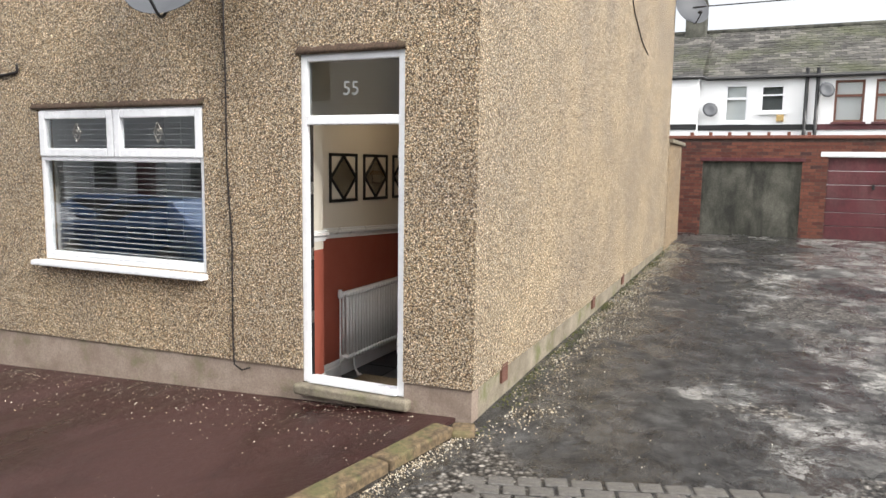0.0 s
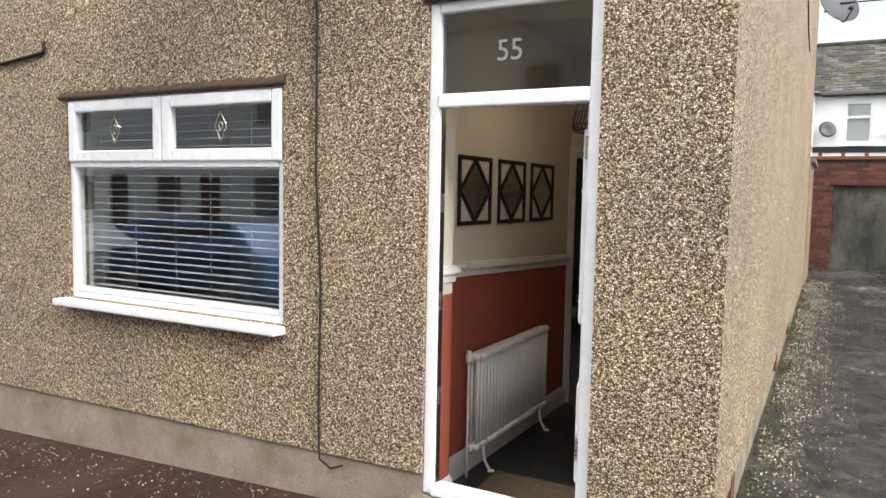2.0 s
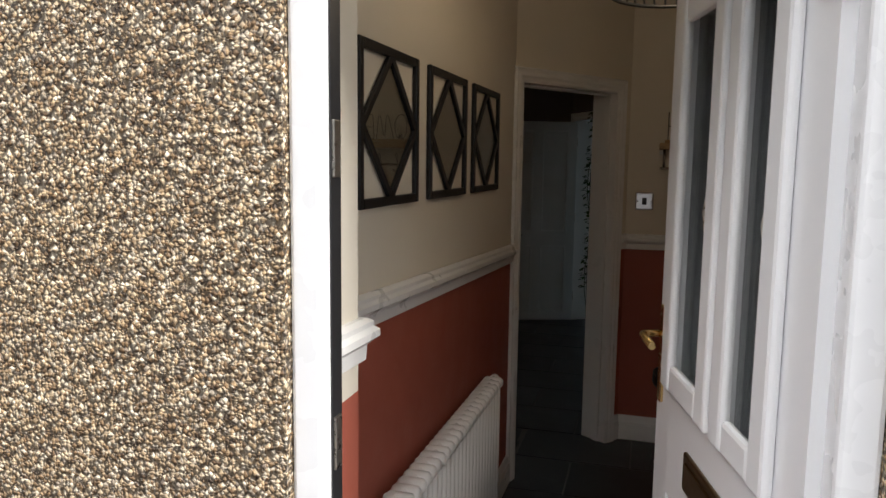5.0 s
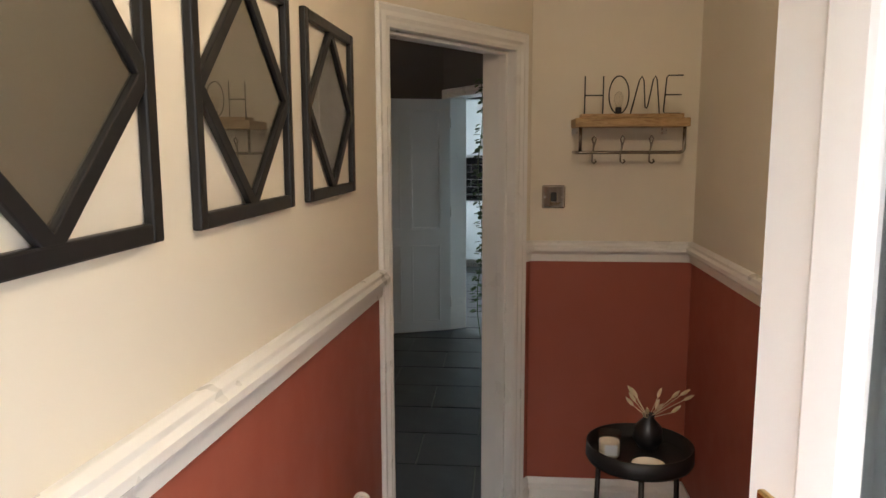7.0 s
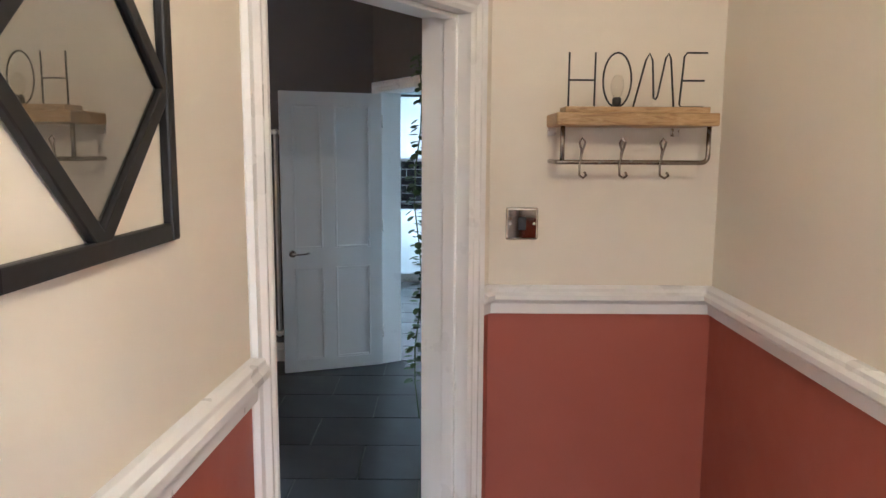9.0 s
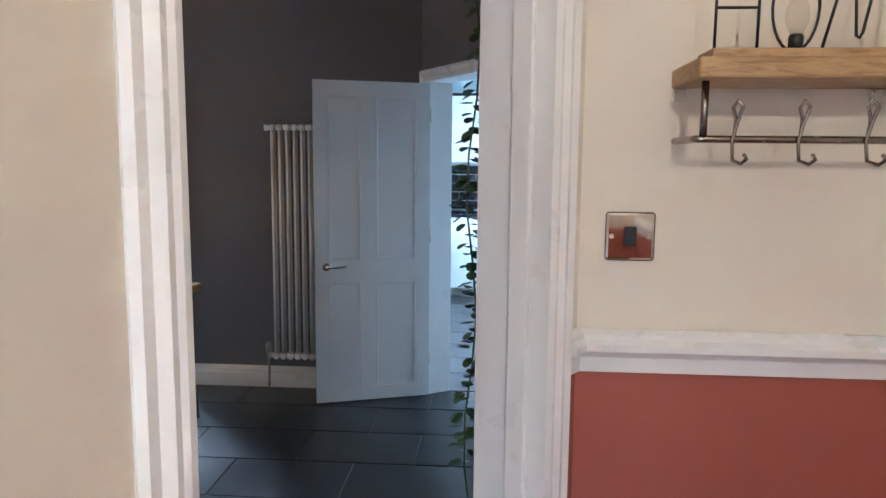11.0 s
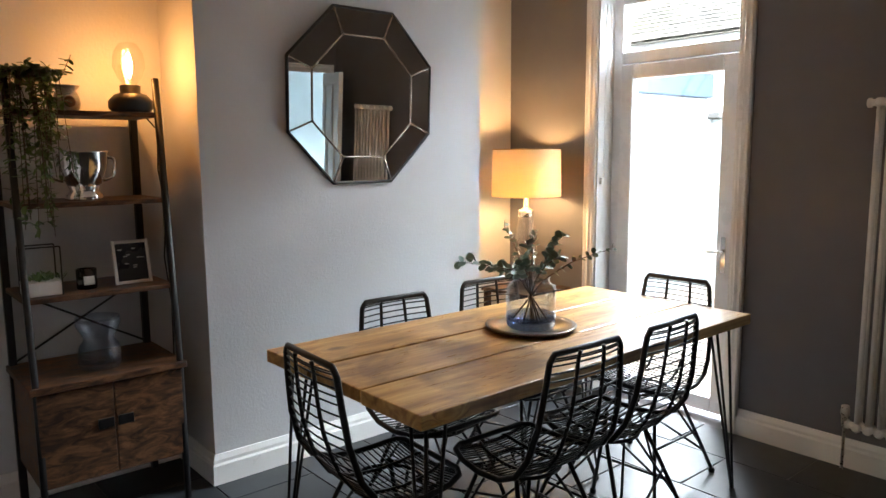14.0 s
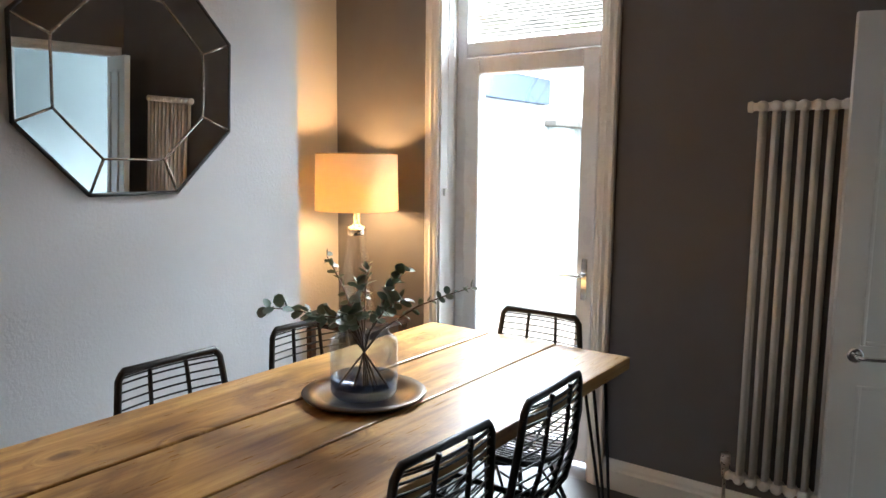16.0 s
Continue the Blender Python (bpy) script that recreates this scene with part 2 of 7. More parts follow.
def pine_board(name):
    """Waxed scaffold board: soft long grain, round knots, a few dark water stains."""
    m = Nodes(name)
    info = m.n("ShaderNodeObjectInfo")
    k = m.n("ShaderNodeMath")
    k.operation, k.inputs[1].default_value = "MULTIPLY", 23.0
    m.link(info.outputs["Random"], k.inputs[0])

    def shifted(s):
        add = m.n("ShaderNodeVectorMath")
        add.operation = "ADD"
        m.link(m.stretch(s), add.inputs[0])
        m.link(k.outputs[0], add.inputs[1])
        return add.outputs[0]

    knot = m.n("ShaderNodeTexVoronoi", Scale=2.6)
    m.link(shifted((2.0, 1.25, 2.0)), knot.inputs["Vector"])
    swirl = m.n("ShaderNodeMath")
    swirl.operation, swirl.inputs[1].default_value = "MULTIPLY", 0.5
    m.link(m.ramp(knot.outputs["Distance"], [(0.0, 1.0), (0.3, 0.0)]), swirl.inputs[0])
    bent = m.n("ShaderNodeVectorMath")
    bent.operation = "ADD"
    m.link(shifted((5.0, 0.42, 5.0)), bent.inputs[0])
    m.link(swirl.outputs[0], bent.inputs[1])
    rings = m.noise(5.0, 4, 0.5, bent.outputs[0], 0.5)
    c = m.ramp(rings, [(0.30, (0.21, 0.105, 0.034)), (0.45, (0.38, 0.215, 0.072)), (0.54, (0.46, 0.28, 0.098)), (0.70, (0.58, 0.385, 0.155))])
    fine = m.noise(26, 4, 0.55, shifted((6.0, 0.35, 6.0)))
    c = m.mix(m.ramp(fine, [(0.5, 0.0), (0.75, 0.3)]), c, (0.27, 0.135, 0.05))
    sep = m.n("ShaderNodeSeparateColor")
    m.link(knot.outputs["Color"], sep.inputs[0])
    some = m.ramp(sep.outputs[0], [(0.12, 0.0), (0.2, 1.0)])
    dot = m.ramp(knot.outputs["Distance"], [(0.04, 0.9), (0.07, 0.6), (0.13, 0.0)])
    c = m.mix(m.mix(1.0, dot, some, "MULTIPLY"), c, (0.085, 0.036, 0.014))
    stain = m.ramp(m.noise(2.1, 6, 0.6, shifted((1.6, 0.9, 1.0)), 0.6), [(0.50, 0.0), (0.64, 0.85)])
    c = m.mix(stain, c, (0.13, 0.058, 0.023))
    big = m.ramp(m.noise(1.3, 3), [(0.35, (0.80, 0.74, 0.64)), (0.65, (1.08, 1.0, 0.86))])
    m.colour(m.mix(1.0, c, big, "MULTIPLY"))
    m.rough(m.ramp(fine, [(0.3, 0.26), (0.7, 0.40)]))
    m.bump(rings, 0.08, 0.004)
    return m.mat


def glass(name, tint=(1, 1, 1), rough=0.0, edge=0.75):
    """A thin pane: clear with a Fresnel reflection."""
    mat = bpy.data.materials.new(name)
    mat.use_nodes = True
    t = mat.node_tree
    t.nodes.clear()
    out = t.nodes.new("ShaderNodeOutputMaterial")
    mx = t.nodes.new("ShaderNodeMixShader")
    lw = t.nodes.new("ShaderNodeLayerWeight")
    lw.inputs["Blend"].default_value = 0.22
    fr = t.nodes.new("ShaderNodeMapRange")
    fr.inputs["To Min"].default_value, fr.inputs["To Max"].default_value = 0.045, edge
    t.links.new(lw.outputs["Facing"], fr.inputs["Value"])
    tr = t.nodes.new("ShaderNodeBsdfTransparent")
    tr.inputs["Color"].default_value = (*tint, 1)
    gl = t.nodes.new("ShaderNodeBsdfGlossy")
    gl.inputs["Roughness"].default_value = rough
    t.links.new(fr.outputs[0], mx.inputs[0])
    t.links.new(tr.outputs[0], mx.inputs[1])
    t.links.new(gl.outputs[0], mx.inputs[2])
    t.links.new(mx.outputs[0], out.inputs[0])
    return mat


def glowing(name, c, strength):
    m = Nodes(name)
    m.colour(c)
    m.b.inputs["Emission Color"].default_value = (*c, 1)
    m.b.inputs["Emission Strength"].default_value = strength
    return m.mat


def leafy(name, lo, hi):
    m = Nodes(name)
    geo = m.n("ShaderNodeNewGeometry")
    m.colour(m.mix(geo.outputs["Random Per Island"], lo, hi))
    m.rough(0.5)
    m.b.inputs["Subsurface Weight"].default_value = 0.05
    return m.mat


def slate_tile(name):
    m = Nodes(name)
    info = m.n("ShaderNodeObjectInfo")
    c = m.ramp(m.noise(5, 7, 0.65), [(0.3, (0.014, 0.016, 0.018)), (0.7, (0.032, 0.035, 0.039))])
    m.colour(m.mix(1.0, c, m.ramp(info.outputs["Random"], [(0, 0.75), (1, 1.35)]), "MULTIPLY"))
    m.rough(m.ramp(m.noise(3, 2), [(0.3, 0.34), (0.7, 0.40)]))
    m.bump(m.noise(2.5, 2, 0.4), 0.05, 0.004)
    return m.mat


def islands(name, stops, rough=0.8, bump=0.4, scale=60):
    """Many small pieces in one mesh, each with its own tone."""
    m = Nodes(name)
    geo = m.n("ShaderNodeNewGeometry")
    c = m.ramp(geo.outputs["Random Per Island"], stops)
    m.colour(m.mix(1.0, c, m.ramp(m.noise(scale * 0.3, 5), [(0.3, 0.8), (0.7, 1.15)]), "MULTIPLY"))
    m.rough(rough)
    m.bump(m.noise(scale, 5), bump, 0.006)
    return m.mat


M_PEBBLE = pebbles("pebbledash")
M_PLINTH = rough_stone("plinth_render", (0.21, 0.155, 0.12), (0.40, 0.325, 0.265), 3.5, 0.55)
M_MOSSYPLINTH = rough_stone("mossy_plinth_render", (0.15, 0.125, 0.085), (0.36, 0.31, 0.24), 3.5, 0.9)
M_REDTAR = wet_ground("red_tarmac", (0.048, 0.019, 0.016), (0.024, 0.009, 0.008), 0.5, 0.9)
M_ALLEY = alley_tarmac("wet_alley_tarmac")
M_KERB = rough_stone("kerb_stone", (0.030, 0.022, 0.014), (0.27, 0.19, 0.105), 22, 0.55)
M_STEP = rough_stone("step_stone", (0.11, 0.095, 0.07), (0.31, 0.27, 0.20), 11, 0.5)
M_SETT = rough_stone("granite_sett", (0.07, 0.066, 0.06), (0.21, 0.195, 0.18), 4, 0.3, 0.6)
M_UPVC = paint("white_upvc", (0.80, 0.81, 0.83), 0.28, 0.02, 0.01)
M_DOORW = paint("white_door_skin", (0.78, 0.79, 0.81), 0.35, 0.03, 0.05, 120)
M_WHITE = paint("white_gloss_paint", (0.80, 0.79, 0.765), 0.32, 0.015, 0.006, 25)
M_PANELDOOR = paint("pale_door_paint", (0.76, 0.78, 0.77), 0.38, 0.015, 0.006, 25)
M_CREAM = paint("cream_wall_paint", (0.74, 0.68, 0.57), 0.7, 0.03, 0.08)
M_TERRA = paint("terracotta_wall_paint", (0.36, 0.095, 0.06), 0.6, 0.06, 0.08)
M_DARK = paint("charcoal_wall_paint", (0.145, 0.14, 0.15), 0.75, 0.06, 0.06)
M_PAPER = paint("pale_grey_wallpaper", (0.53, 0.525, 0.53), 0.6, 0.04, 0.35, 70)
M_CEIL = paint("white_ceiling_paint", (0.78, 0.77, 0.75), 0.8, 0.02, 0.05)
M_ROOMW = paint("pale_room_paint", (0.55, 0.53, 0.50), 0.7)
M_KITW = paint("pale_kitchen_paint", (0.60, 0.72, 0.76), 0.6)
M_GLOSSCAB = paint("white_cabinet_front", (0.78, 0.82, 0.83), 0.2, 0.02, 0.01)
M_SLATE = slate_tile("slate_floor_tile")
M_GROUT = paint("grey_grout", (0.16, 0.15, 0.14), 0.85)
M_PALEGROUT = paint("pale_grout", (0.62, 0.62, 0.60), 0.85)
M_BLACKTILE = paint("black_glazed_tile", (0.012, 0.012, 0.014), 0.1, 0.05, 0.02)
M_BLACK = metal("black_metal", (0.016, 0.016, 0.017), 0.42, 0.3)
M_BLACKPL = paint("black_plastic", (0.012, 0.012, 0.013), 0.4, 0.05, 0.02)
M_CHROME = metal("chrome", (0.82, 0.81, 0.79), 0.1)
M_STEEL = metal("brushed_steel", (0.62, 0.58, 0.52), 0.28)
M_GUN = metal("dark_nickel", (0.30, 0.26, 0.22), 0.25)
M_NICKEL = metal("polished_nickel", (0.62, 0.58, 0.55), 0.04)
M_BRASS = metal("worn_brass", (0.72, 0.52, 0.24), 0.25)
M_BRONZE = metal("bronze_letter_plate", (0.20, 0.13, 0.06), 0.35)
M_PINE = pine_board("waxed_pine")
M_OAK = wood("oak_shelf", (0.30, 0.17, 0.07), (0.42, 0.26, 0.11), (0.50, 0.33, 0.16), (1.2, 8, 8), 0.5, False)
M_RUSTIC = wood("rustic_dark_wood", (0.03, 0.013, 0.007), (0.095, 0.042, 0.018), (0.20, 0.095, 0.04), (3, 0.9, 3), 0.45)
M_GLASS = glass("window_glass", (0.95, 0.97, 0.97))
M_DARKGLASS = glass("transom_glass", (0.62, 0.64, 0.64), 0.02)
M_VASE = glass("smoky_vase_glass", (0.84, 0.88, 0.93), 0.0, 0.45)
M_VASEBASE = glass("blue_vase_glass", (0.52, 0.61, 0.78), 0.0, 0.5)
M_CLEAR = glass("clear_lamp_glass", (0.97, 0.96, 0.94), 0.0, 0.4)
M_ETCH = paint("etched_glass", (0.55, 0.56, 0.56), 0.5)
mirror_nodes = Nodes("mirror_glass")
mirror_nodes.colour((0.82, 0.83, 0.82))
mirror_nodes.rough(0.0)
mirror_nodes.b.inputs["Metallic"].default_value = 1.0
M_MIRROR = mirror_nodes.mat
M_BRICK = islands("red_brick", [(0.0, (0.075, 0.024, 0.017)), (0.3, (0.125, 0.040, 0.026)), (0.75, (0.18, 0.066, 0.042)), (1.0, (0.06, 0.028, 0.024))])
M_MORTAR = rough_stone("mortar", (0.06, 0.035, 0.03), (0.13, 0.09, 0.075), 10)
def streaked(name, lo, hi, dark, rough=0.85, amount=0.8):
    """A surface with blotches and long drips of dirt running down it."""
    m = Nodes(name)
    c = m.ramp(m.noise(1.6, 7, 0.65), [(0.35, lo), (0.65, hi)])
    drip = m.ramp(m.noise(3.0, 6, 0.6, m.stretch((1.0, 1.0, 0.28)), 0.5), [(0.44, 0.0), (0.64, amount)])
    c = m.mix(drip, c, dark)
    m.colour(m.mix(1.0, c, m.ramp(m.noise(30, 5, 0.7), [(0.3, 0.75), (0.7, 1.25)]), "MULTIPLY"))
    m.rough(rough)
    m.bump(m.noise(40, 5, 0.7), 0.4, 0.006)
    return m.mat


M_BLOCKED = streaked("stained_render", (0.055, 0.056, 0.044), (0.13, 0.128, 0.105), (0.016, 0.017, 0.014))
M_MAROON = streaked("maroon_door_paint", (0.060, 0.010, 0.014), (0.115, 0.024, 0.030), (0.17, 0.085, 0.085), 0.55, 0.3)
M_RENDER = paint("white_render", (0.76, 0.77, 0.78), 0.8, 0.04, 0.2, 40)
def mossy_slate(name):
    """Old roof slates, each of its own grey, with wide patches of moss and soot."""
    m = Nodes(name)
    geo = m.n("ShaderNodeNewGeometry")
    c = m.ramp(geo.outputs["Random Per Island"], [(0.0, (0.060, 0.058, 0.054)), (0.5, (0.115, 0.110, 0.100)), (1.0, (0.20, 0.19, 0.17))])
    c = m.mix(m.ramp(m.noise(0.55, 6, 0.65), [(0.47, 0.0), (0.62, 0.8)]), c, (0.085, 0.092, 0.050))
    c = m.mix(m.ramp(m.noise(0.8, 6, 0.7, m.stretch((1, 1.3, 1.3), (0, 0, 0.7))), [(0.52, 0.0), (0.66, 0.7)]), c, (0.045, 0.043, 0.040))
    m.colour(m.mix(1.0, c, m.ramp(m.noise(9, 5), [(0.3, 0.7), (0.7, 1.25)]), "MULTIPLY"))
    m.rough(0.65)
    m.bump(m.noise(20, 5), 0.4, 0.006)
    return m.mat


M_ROOF = mossy_slate("mossy_roof_slate")
M_DISH = metal("grey_dish", (0.085, 0.09, 0.10), 0.6, 0.0)
M_TERRACOTTA = rough_stone("terracotta_vent", (0.12, 0.055, 0.042), (0.21, 0.10, 0.07), 12)
M_CABLE = paint("dark_cable", (0.014, 0.009, 0.008), 0.75)
M_BLIND = paint("grey_blind_slat", (0.62, 0.62, 0.62), 0.4)

# ---- building helpers ----
def boxes(cells, bevel=0.0, segs=2):
    """One bmesh of boxes (x0, x1, y0, y1, z0, z1), with rounded edges where bevel is given."""
    bm = bmesh.new()
    for x0, x1, y0, y1, z0, z1 in cells:
        v = [bm.verts.new(p) for p in ((x0, y0, z0), (x1, y0, z0), (x1, y1, z0), (x0, y1, z0), (x0, y0, z1), (x1, y0, z1), (x1, y1, z1), (x0, y1, z1))]
        for f in ((3, 2, 1, 0), (4, 5, 6, 7), (0, 1, 5, 4), (1, 2, 6, 5), (2, 3, 7, 6), (3, 0, 4, 7)):
            bm.faces.new([v[i] for i in f])
    if bevel:
        bmesh.ops.bevel(bm, geom=bm.edges[:], offset=bevel, segments=segs, affect="EDGES", profile=0.5)
    return bm


def box(x0, x1, y0, y1, z0, z1, bevel=0.0, segs=2):
    return boxes([(x0, x1, y0, y1, z0, z1)], bevel, segs)


def turned(rings, sides=32, cap=True):
    """A lathe: rings of (radius, z) round the z axis."""
    bm = bmesh.new()
    loops = [[bm.verts.new((r * math.cos(2 * math.pi * i / sides), r * math.sin(2 * math.pi * i / sides), z)) for i in range(sides)] for r, z in rings]
    for a, b in zip(loops, loops[1:]):
        for i in range(sides):
            bm.faces.new((a[i], a[(i + 1) % sides], b[(i + 1) % sides], b[i])).smooth = True
    if cap:
        for lp, flip in ((loops[0], True), (loops[-1], False)):
            bm.faces.new(lp[::-1] if flip else lp)
    return bm


def tube(points, r, sides=8, closed=False, into=None, ends=True):
    """A round bar along a line of points."""
    bm = into or bmesh.new()
    pts = [Vector(p) for p in points]
    rings, count = [], len(pts)
    side = None
    for i, p in enumerate(pts):
        a = pts[i - 1] if (i or closed) else p
        b = pts[(i + 1) % count] if (i + 1 < count or closed) else p
        d = (b - a).normalized()
        if side is None:
            side = d.orthogonal().normalized()
        side = (side - d * side.dot(d)).normalized()
        up = d.cross(side)
        rr = r[i] if isinstance(r, (list, tuple)) else r
        rings.append([bm.verts.new(p + rr * (side * math.cos(2 * math.pi * k / sides) + up * math.sin(2 * math.pi * k / sides))) for k in range(sides)])
    pairs = list(zip(rings, rings[1:])) + ([(rings[-1], rings[0])] if closed else [])
    for a, b in pairs:
        for k in range(sides):
            bm.faces.new((a[k], a[(k + 1) % sides], b[(k + 1) % sides], b[k])).smooth = True
    if not closed and ends:
        bm.faces.new(rings[0][::-1])
        bm.faces.new(rings[-1])
    return bm


def bend(points, radius=0.03, steps=5):
    """The line of points with its corners rounded."""
    pts = [Vector(p) for p in points]
    out = [pts[0]]
    for a, b, c in zip(pts, pts[1:], pts[2:]):
        u, w = (a - b), (c - b)
        k = min(radius, u.length * 0.49, w.length * 0.49)
        p, q = b + u.normalized() * k, b + w.normalized() * k
        for i in range(steps + 1):
            s = i / steps
            out.append((1 - s) ** 2 * p + 2 * s * (1 - s) * b + s * s * q)
    return out + [pts[-1]]


def profile(points, section, closed=False):
    """A moulding: the section (out, up) drawn along a level line of (x, y, z); out is to the right of the way."""
    bm = bmesh.new()
    pts = [Vector(p) for p in points]
    rows = []
    for i, p in enumerate(pts):
        d0 = (p - pts[i - 1]).normalized() if i else (pts[1] - p).normalized()
        d1 = (pts[i + 1] - p).normalized() if i + 1 < len(pts) else d0
        n0, n1 = Vector((d0.y, -d0.x, 0)), Vector((d1.y, -d1.x, 0))
        n = (n0 + n1).normalized()
        n /= max(0.3, n.dot(n0))
        rows.append([bm.verts.new(p + n * o + Vector((0, 0, u))) for o, u in section])
    k = len(section)
    for a, b in zip(rows, rows[1:]):
        for i in range(k):
            bm.faces.new((a[i], a[(i + 1) % k], b[(i + 1) % k], b[i]))
    bm.faces.new(rows[0])
    bm.faces.new(rows[-1][::-1])
    bmesh.ops.recalc_face_normals(bm, faces=bm.faces[:])
    return bm


def mesh_of(name, bm, material):
    me = bpy.data.meshes.new(name)
    bmesh.ops.recalc_face_normals(bm, faces=bm.faces[:]) if len(bm.faces) < 20000 else None
    bm.to_mesh(me)
    bm.free()
    me.materials.append(material)
    return me


def part(name, bm, material, parent=None, label="", m=None):
    """Links a bmesh as one mesh object, under its thing or part."""
    ob = new(name, mesh_of(name, bm, material))
    ob.parent = parent
    if m is not None:
        ob.matrix_basis = m
    return tagged(ob, label)


def same_part(name, mesh, parent, m):
    ob = new(name, mesh)
    ob.parent = parent
    ob.matrix_basis = m
    return ob


def thing(name, label, category, m=None, group=""):
    ob = new(name)
    ob.empty_display_size = 0.1
    if m is not None:
        ob.matrix_basis = m
    return tagged(ob, label, category, group)


def structure(name, bm, material, label="", category="", parent=None, m=None):
    ob = part(name, bm, material, parent, label, m)
    return tagged(ob, label, category, kind="structure")


def wall_cells(a0, a1, z0, z1, holes):
    """The cells of a wall's face round its openings (a0, a1, z0, z1)."""
    xs = sorted({a0, a1, *(h[0] for h in holes), *(h[1] for h in holes)})
    out = []
    for l, r in zip(xs, xs[1:]):
        cuts = sorted((h[2], h[3]) for h in holes if h[0] <= l + 1e-6 and h[1] >= r - 1e-6)
        z = z0
        for c0, c1 in cuts:
            if c0 > z + 1e-6:
                out.append((l, r, z, c0))
            z = c1
        if z < z1 - 1e-6:
            out.append((l, r, z, z1))
    return out


def wall_x(name, x0, x1, y0, y1, z0, z1, material, label, holes=()):
    return structure(name, boxes([(a, b, y0, y1, c, d) for a, b, c, d in wall_cells(x0, x1, z0, z1, holes)]), material, label, "wall")


def wall_y(name, y0, y1, x0, x1, z0, z1, material, label, holes=()):
    return structure(name, boxes([(x0, x1, a, b, c, d) for a, b, c, d in wall_cells(y0, y1, z0, z1, holes)]), material, label, "wall")


def along(p, q):
    """A frame with x from p to q on plan, y to the left of it."""
    return Matrix.Translation((p[0], p[1], 0)) @ Matrix.Rotation(math.atan2(q[1] - p[1], q[0] - p[0]), 4, "Z")


def grid_sheet(x0, x1, y0, y1, nx, ny, height):
    bm = bmesh.new()
    v = [[bm.verts.new((x0 + (x1 - x0) * i / nx, y0 + (y1 - y0) * j / ny, height(x0 + (x1 - x0) * i / nx, y0 + (y1 - y0) * j / ny))) for j in range(ny + 1)] for i in range(nx + 1)]
    for i in range(nx):
        for j in range(ny):
            bm.faces.new((v[i][j], v[i + 1][j], v[i + 1][j + 1], v[i][j + 1])).smooth = True
    return bm


# ---- ground ----
def ground_z(x, y):
    """The alley climbs gently away from the street."""
    near = 1 if abs(x) < 13 and -13 < y < 25 else 0
    return 0.17 * min(1.0, max(0.0, y / 13.0)) + near * (0.02 * noise.noise((x * 0.5, y * 0.35, 3.0)) + 0.012 * noise.noise((x * 1.9, y * 1.5, 7.0))) - 0.008


def pave_z(x):
    return 0.028 + min(0.0, max(-12, x)) * 0.047


bm = grid_sheet(-14, 14, -14, 30, 112, 176, lambda x, y: ground_z(x, y) if x > -0.35 or y > 12.8 else min(ground_z(x, y), pave_z(x) - 0.12))
for p in (((-600, -600), (600, -600), (600, -14), (-600, -14)), ((-600, 30), (600, 30), (600, 600), (-600, 600)),
          ((-600, -14), (-14, -14), (-14, 30), (-600, 30)), ((14, -14), (600, -14), (600, 30), (14, 30))):
    bm.faces.new([bm.verts.new((x, y, 0.162 if y > 12 else -0.008)) for x, y in p])
structure("ground", bm, M_ALLEY, "wet patched grey tarmac of the back alley and street", "ground")

# dark red pavement, falling along the terrace; its edge runs slanting out from the house corner
bm = bmesh.new()
top = []
for i in range(41):
    s = i / 40
    a, b = -13.0 + 12.87 * s, -13.0 + 12.48 * s
    top.append((bm.verts.new((a, 0.03, pave_z(a))), bm.verts.new((b, -2.4, pave_z(b) - 0.01))))
for (a, b), (c, d) in zip(top, top[1:]):
    bm.faces.new((a, b, d, c))
res = bmesh.ops.extrude_face_region(bm, geom=bm.faces[:])
bmesh.ops.translate(bm, verts=[e for e in res["geom"] if isinstance(e, bmesh.types.BMVert)], vec=(0, 0, -0.3))
structure("pavement", bm, M_REDTAR, "dark red wet tarmac pavement strewn with grit", "pavement")

# ---- house shell ----
TOP, CEIL = 5.3, 2.68
DOOR = (-1.367, -0.527, 0.105, 2.485)
WIN = (-4.082, -2.252, 0.855, 2.15)


def sloped(bm, z, rise):
    """Tilts the vertices at height z, so that the edge follows the falling street."""
    for v in bm.verts:
        if abs(v.co.z - z) < 1e-4:
            v.co.z = z + rise * v.co.x
    return bm


cells = wall_cells(-6.3, 0.0, 0.228, TOP, [(DOOR[0], DOOR[1], 0.228, DOOR[3]), WIN])
structure("wall_front", sloped(boxes([(a, b, 0.0, 0.14, c, d) for a, b, c, d in cells]), 0.228, 0.016), M_PEBBLE, "brown pebbledashed front house wall", "wall")
cells = wall_cells(-6.3, -0.016, -0.5, 0.224, [(DOOR[0], DOOR[1], 0.09, 0.224)])
structure("plinth_front", sloped(boxes([(a, b, 0.016, 0.14, c, d) for a, b, c, d in cells]), 0.224, 0.016), M_PLINTH, "grey cement plinth under the pebbledash", "plinth")
wall_y("wall_gable", 0.14, 10.2, -0.24, 0.0, 0.228, TOP, M_PEBBLE, "long pebbledashed gable wall")
wall_y("plinth_gable", 0.143, 10.2, -0.24, -0.016, -0.3, 0.224, M_MOSSYPLINTH, "mossy cement plinth along the gable wall")
wall_y("yard_wall_end", 10.203, 12.5, -0.25, 0.012, 0.0, 2.2, M_PEBBLE, "lower pebbledashed yard wall")
structure("yard_wall_coping", box(-0.32, 0.08, 10.21, 12.58, 2.2, 2.28, 0.015), M_STEP, "stone coping on the yard wall", "coping")
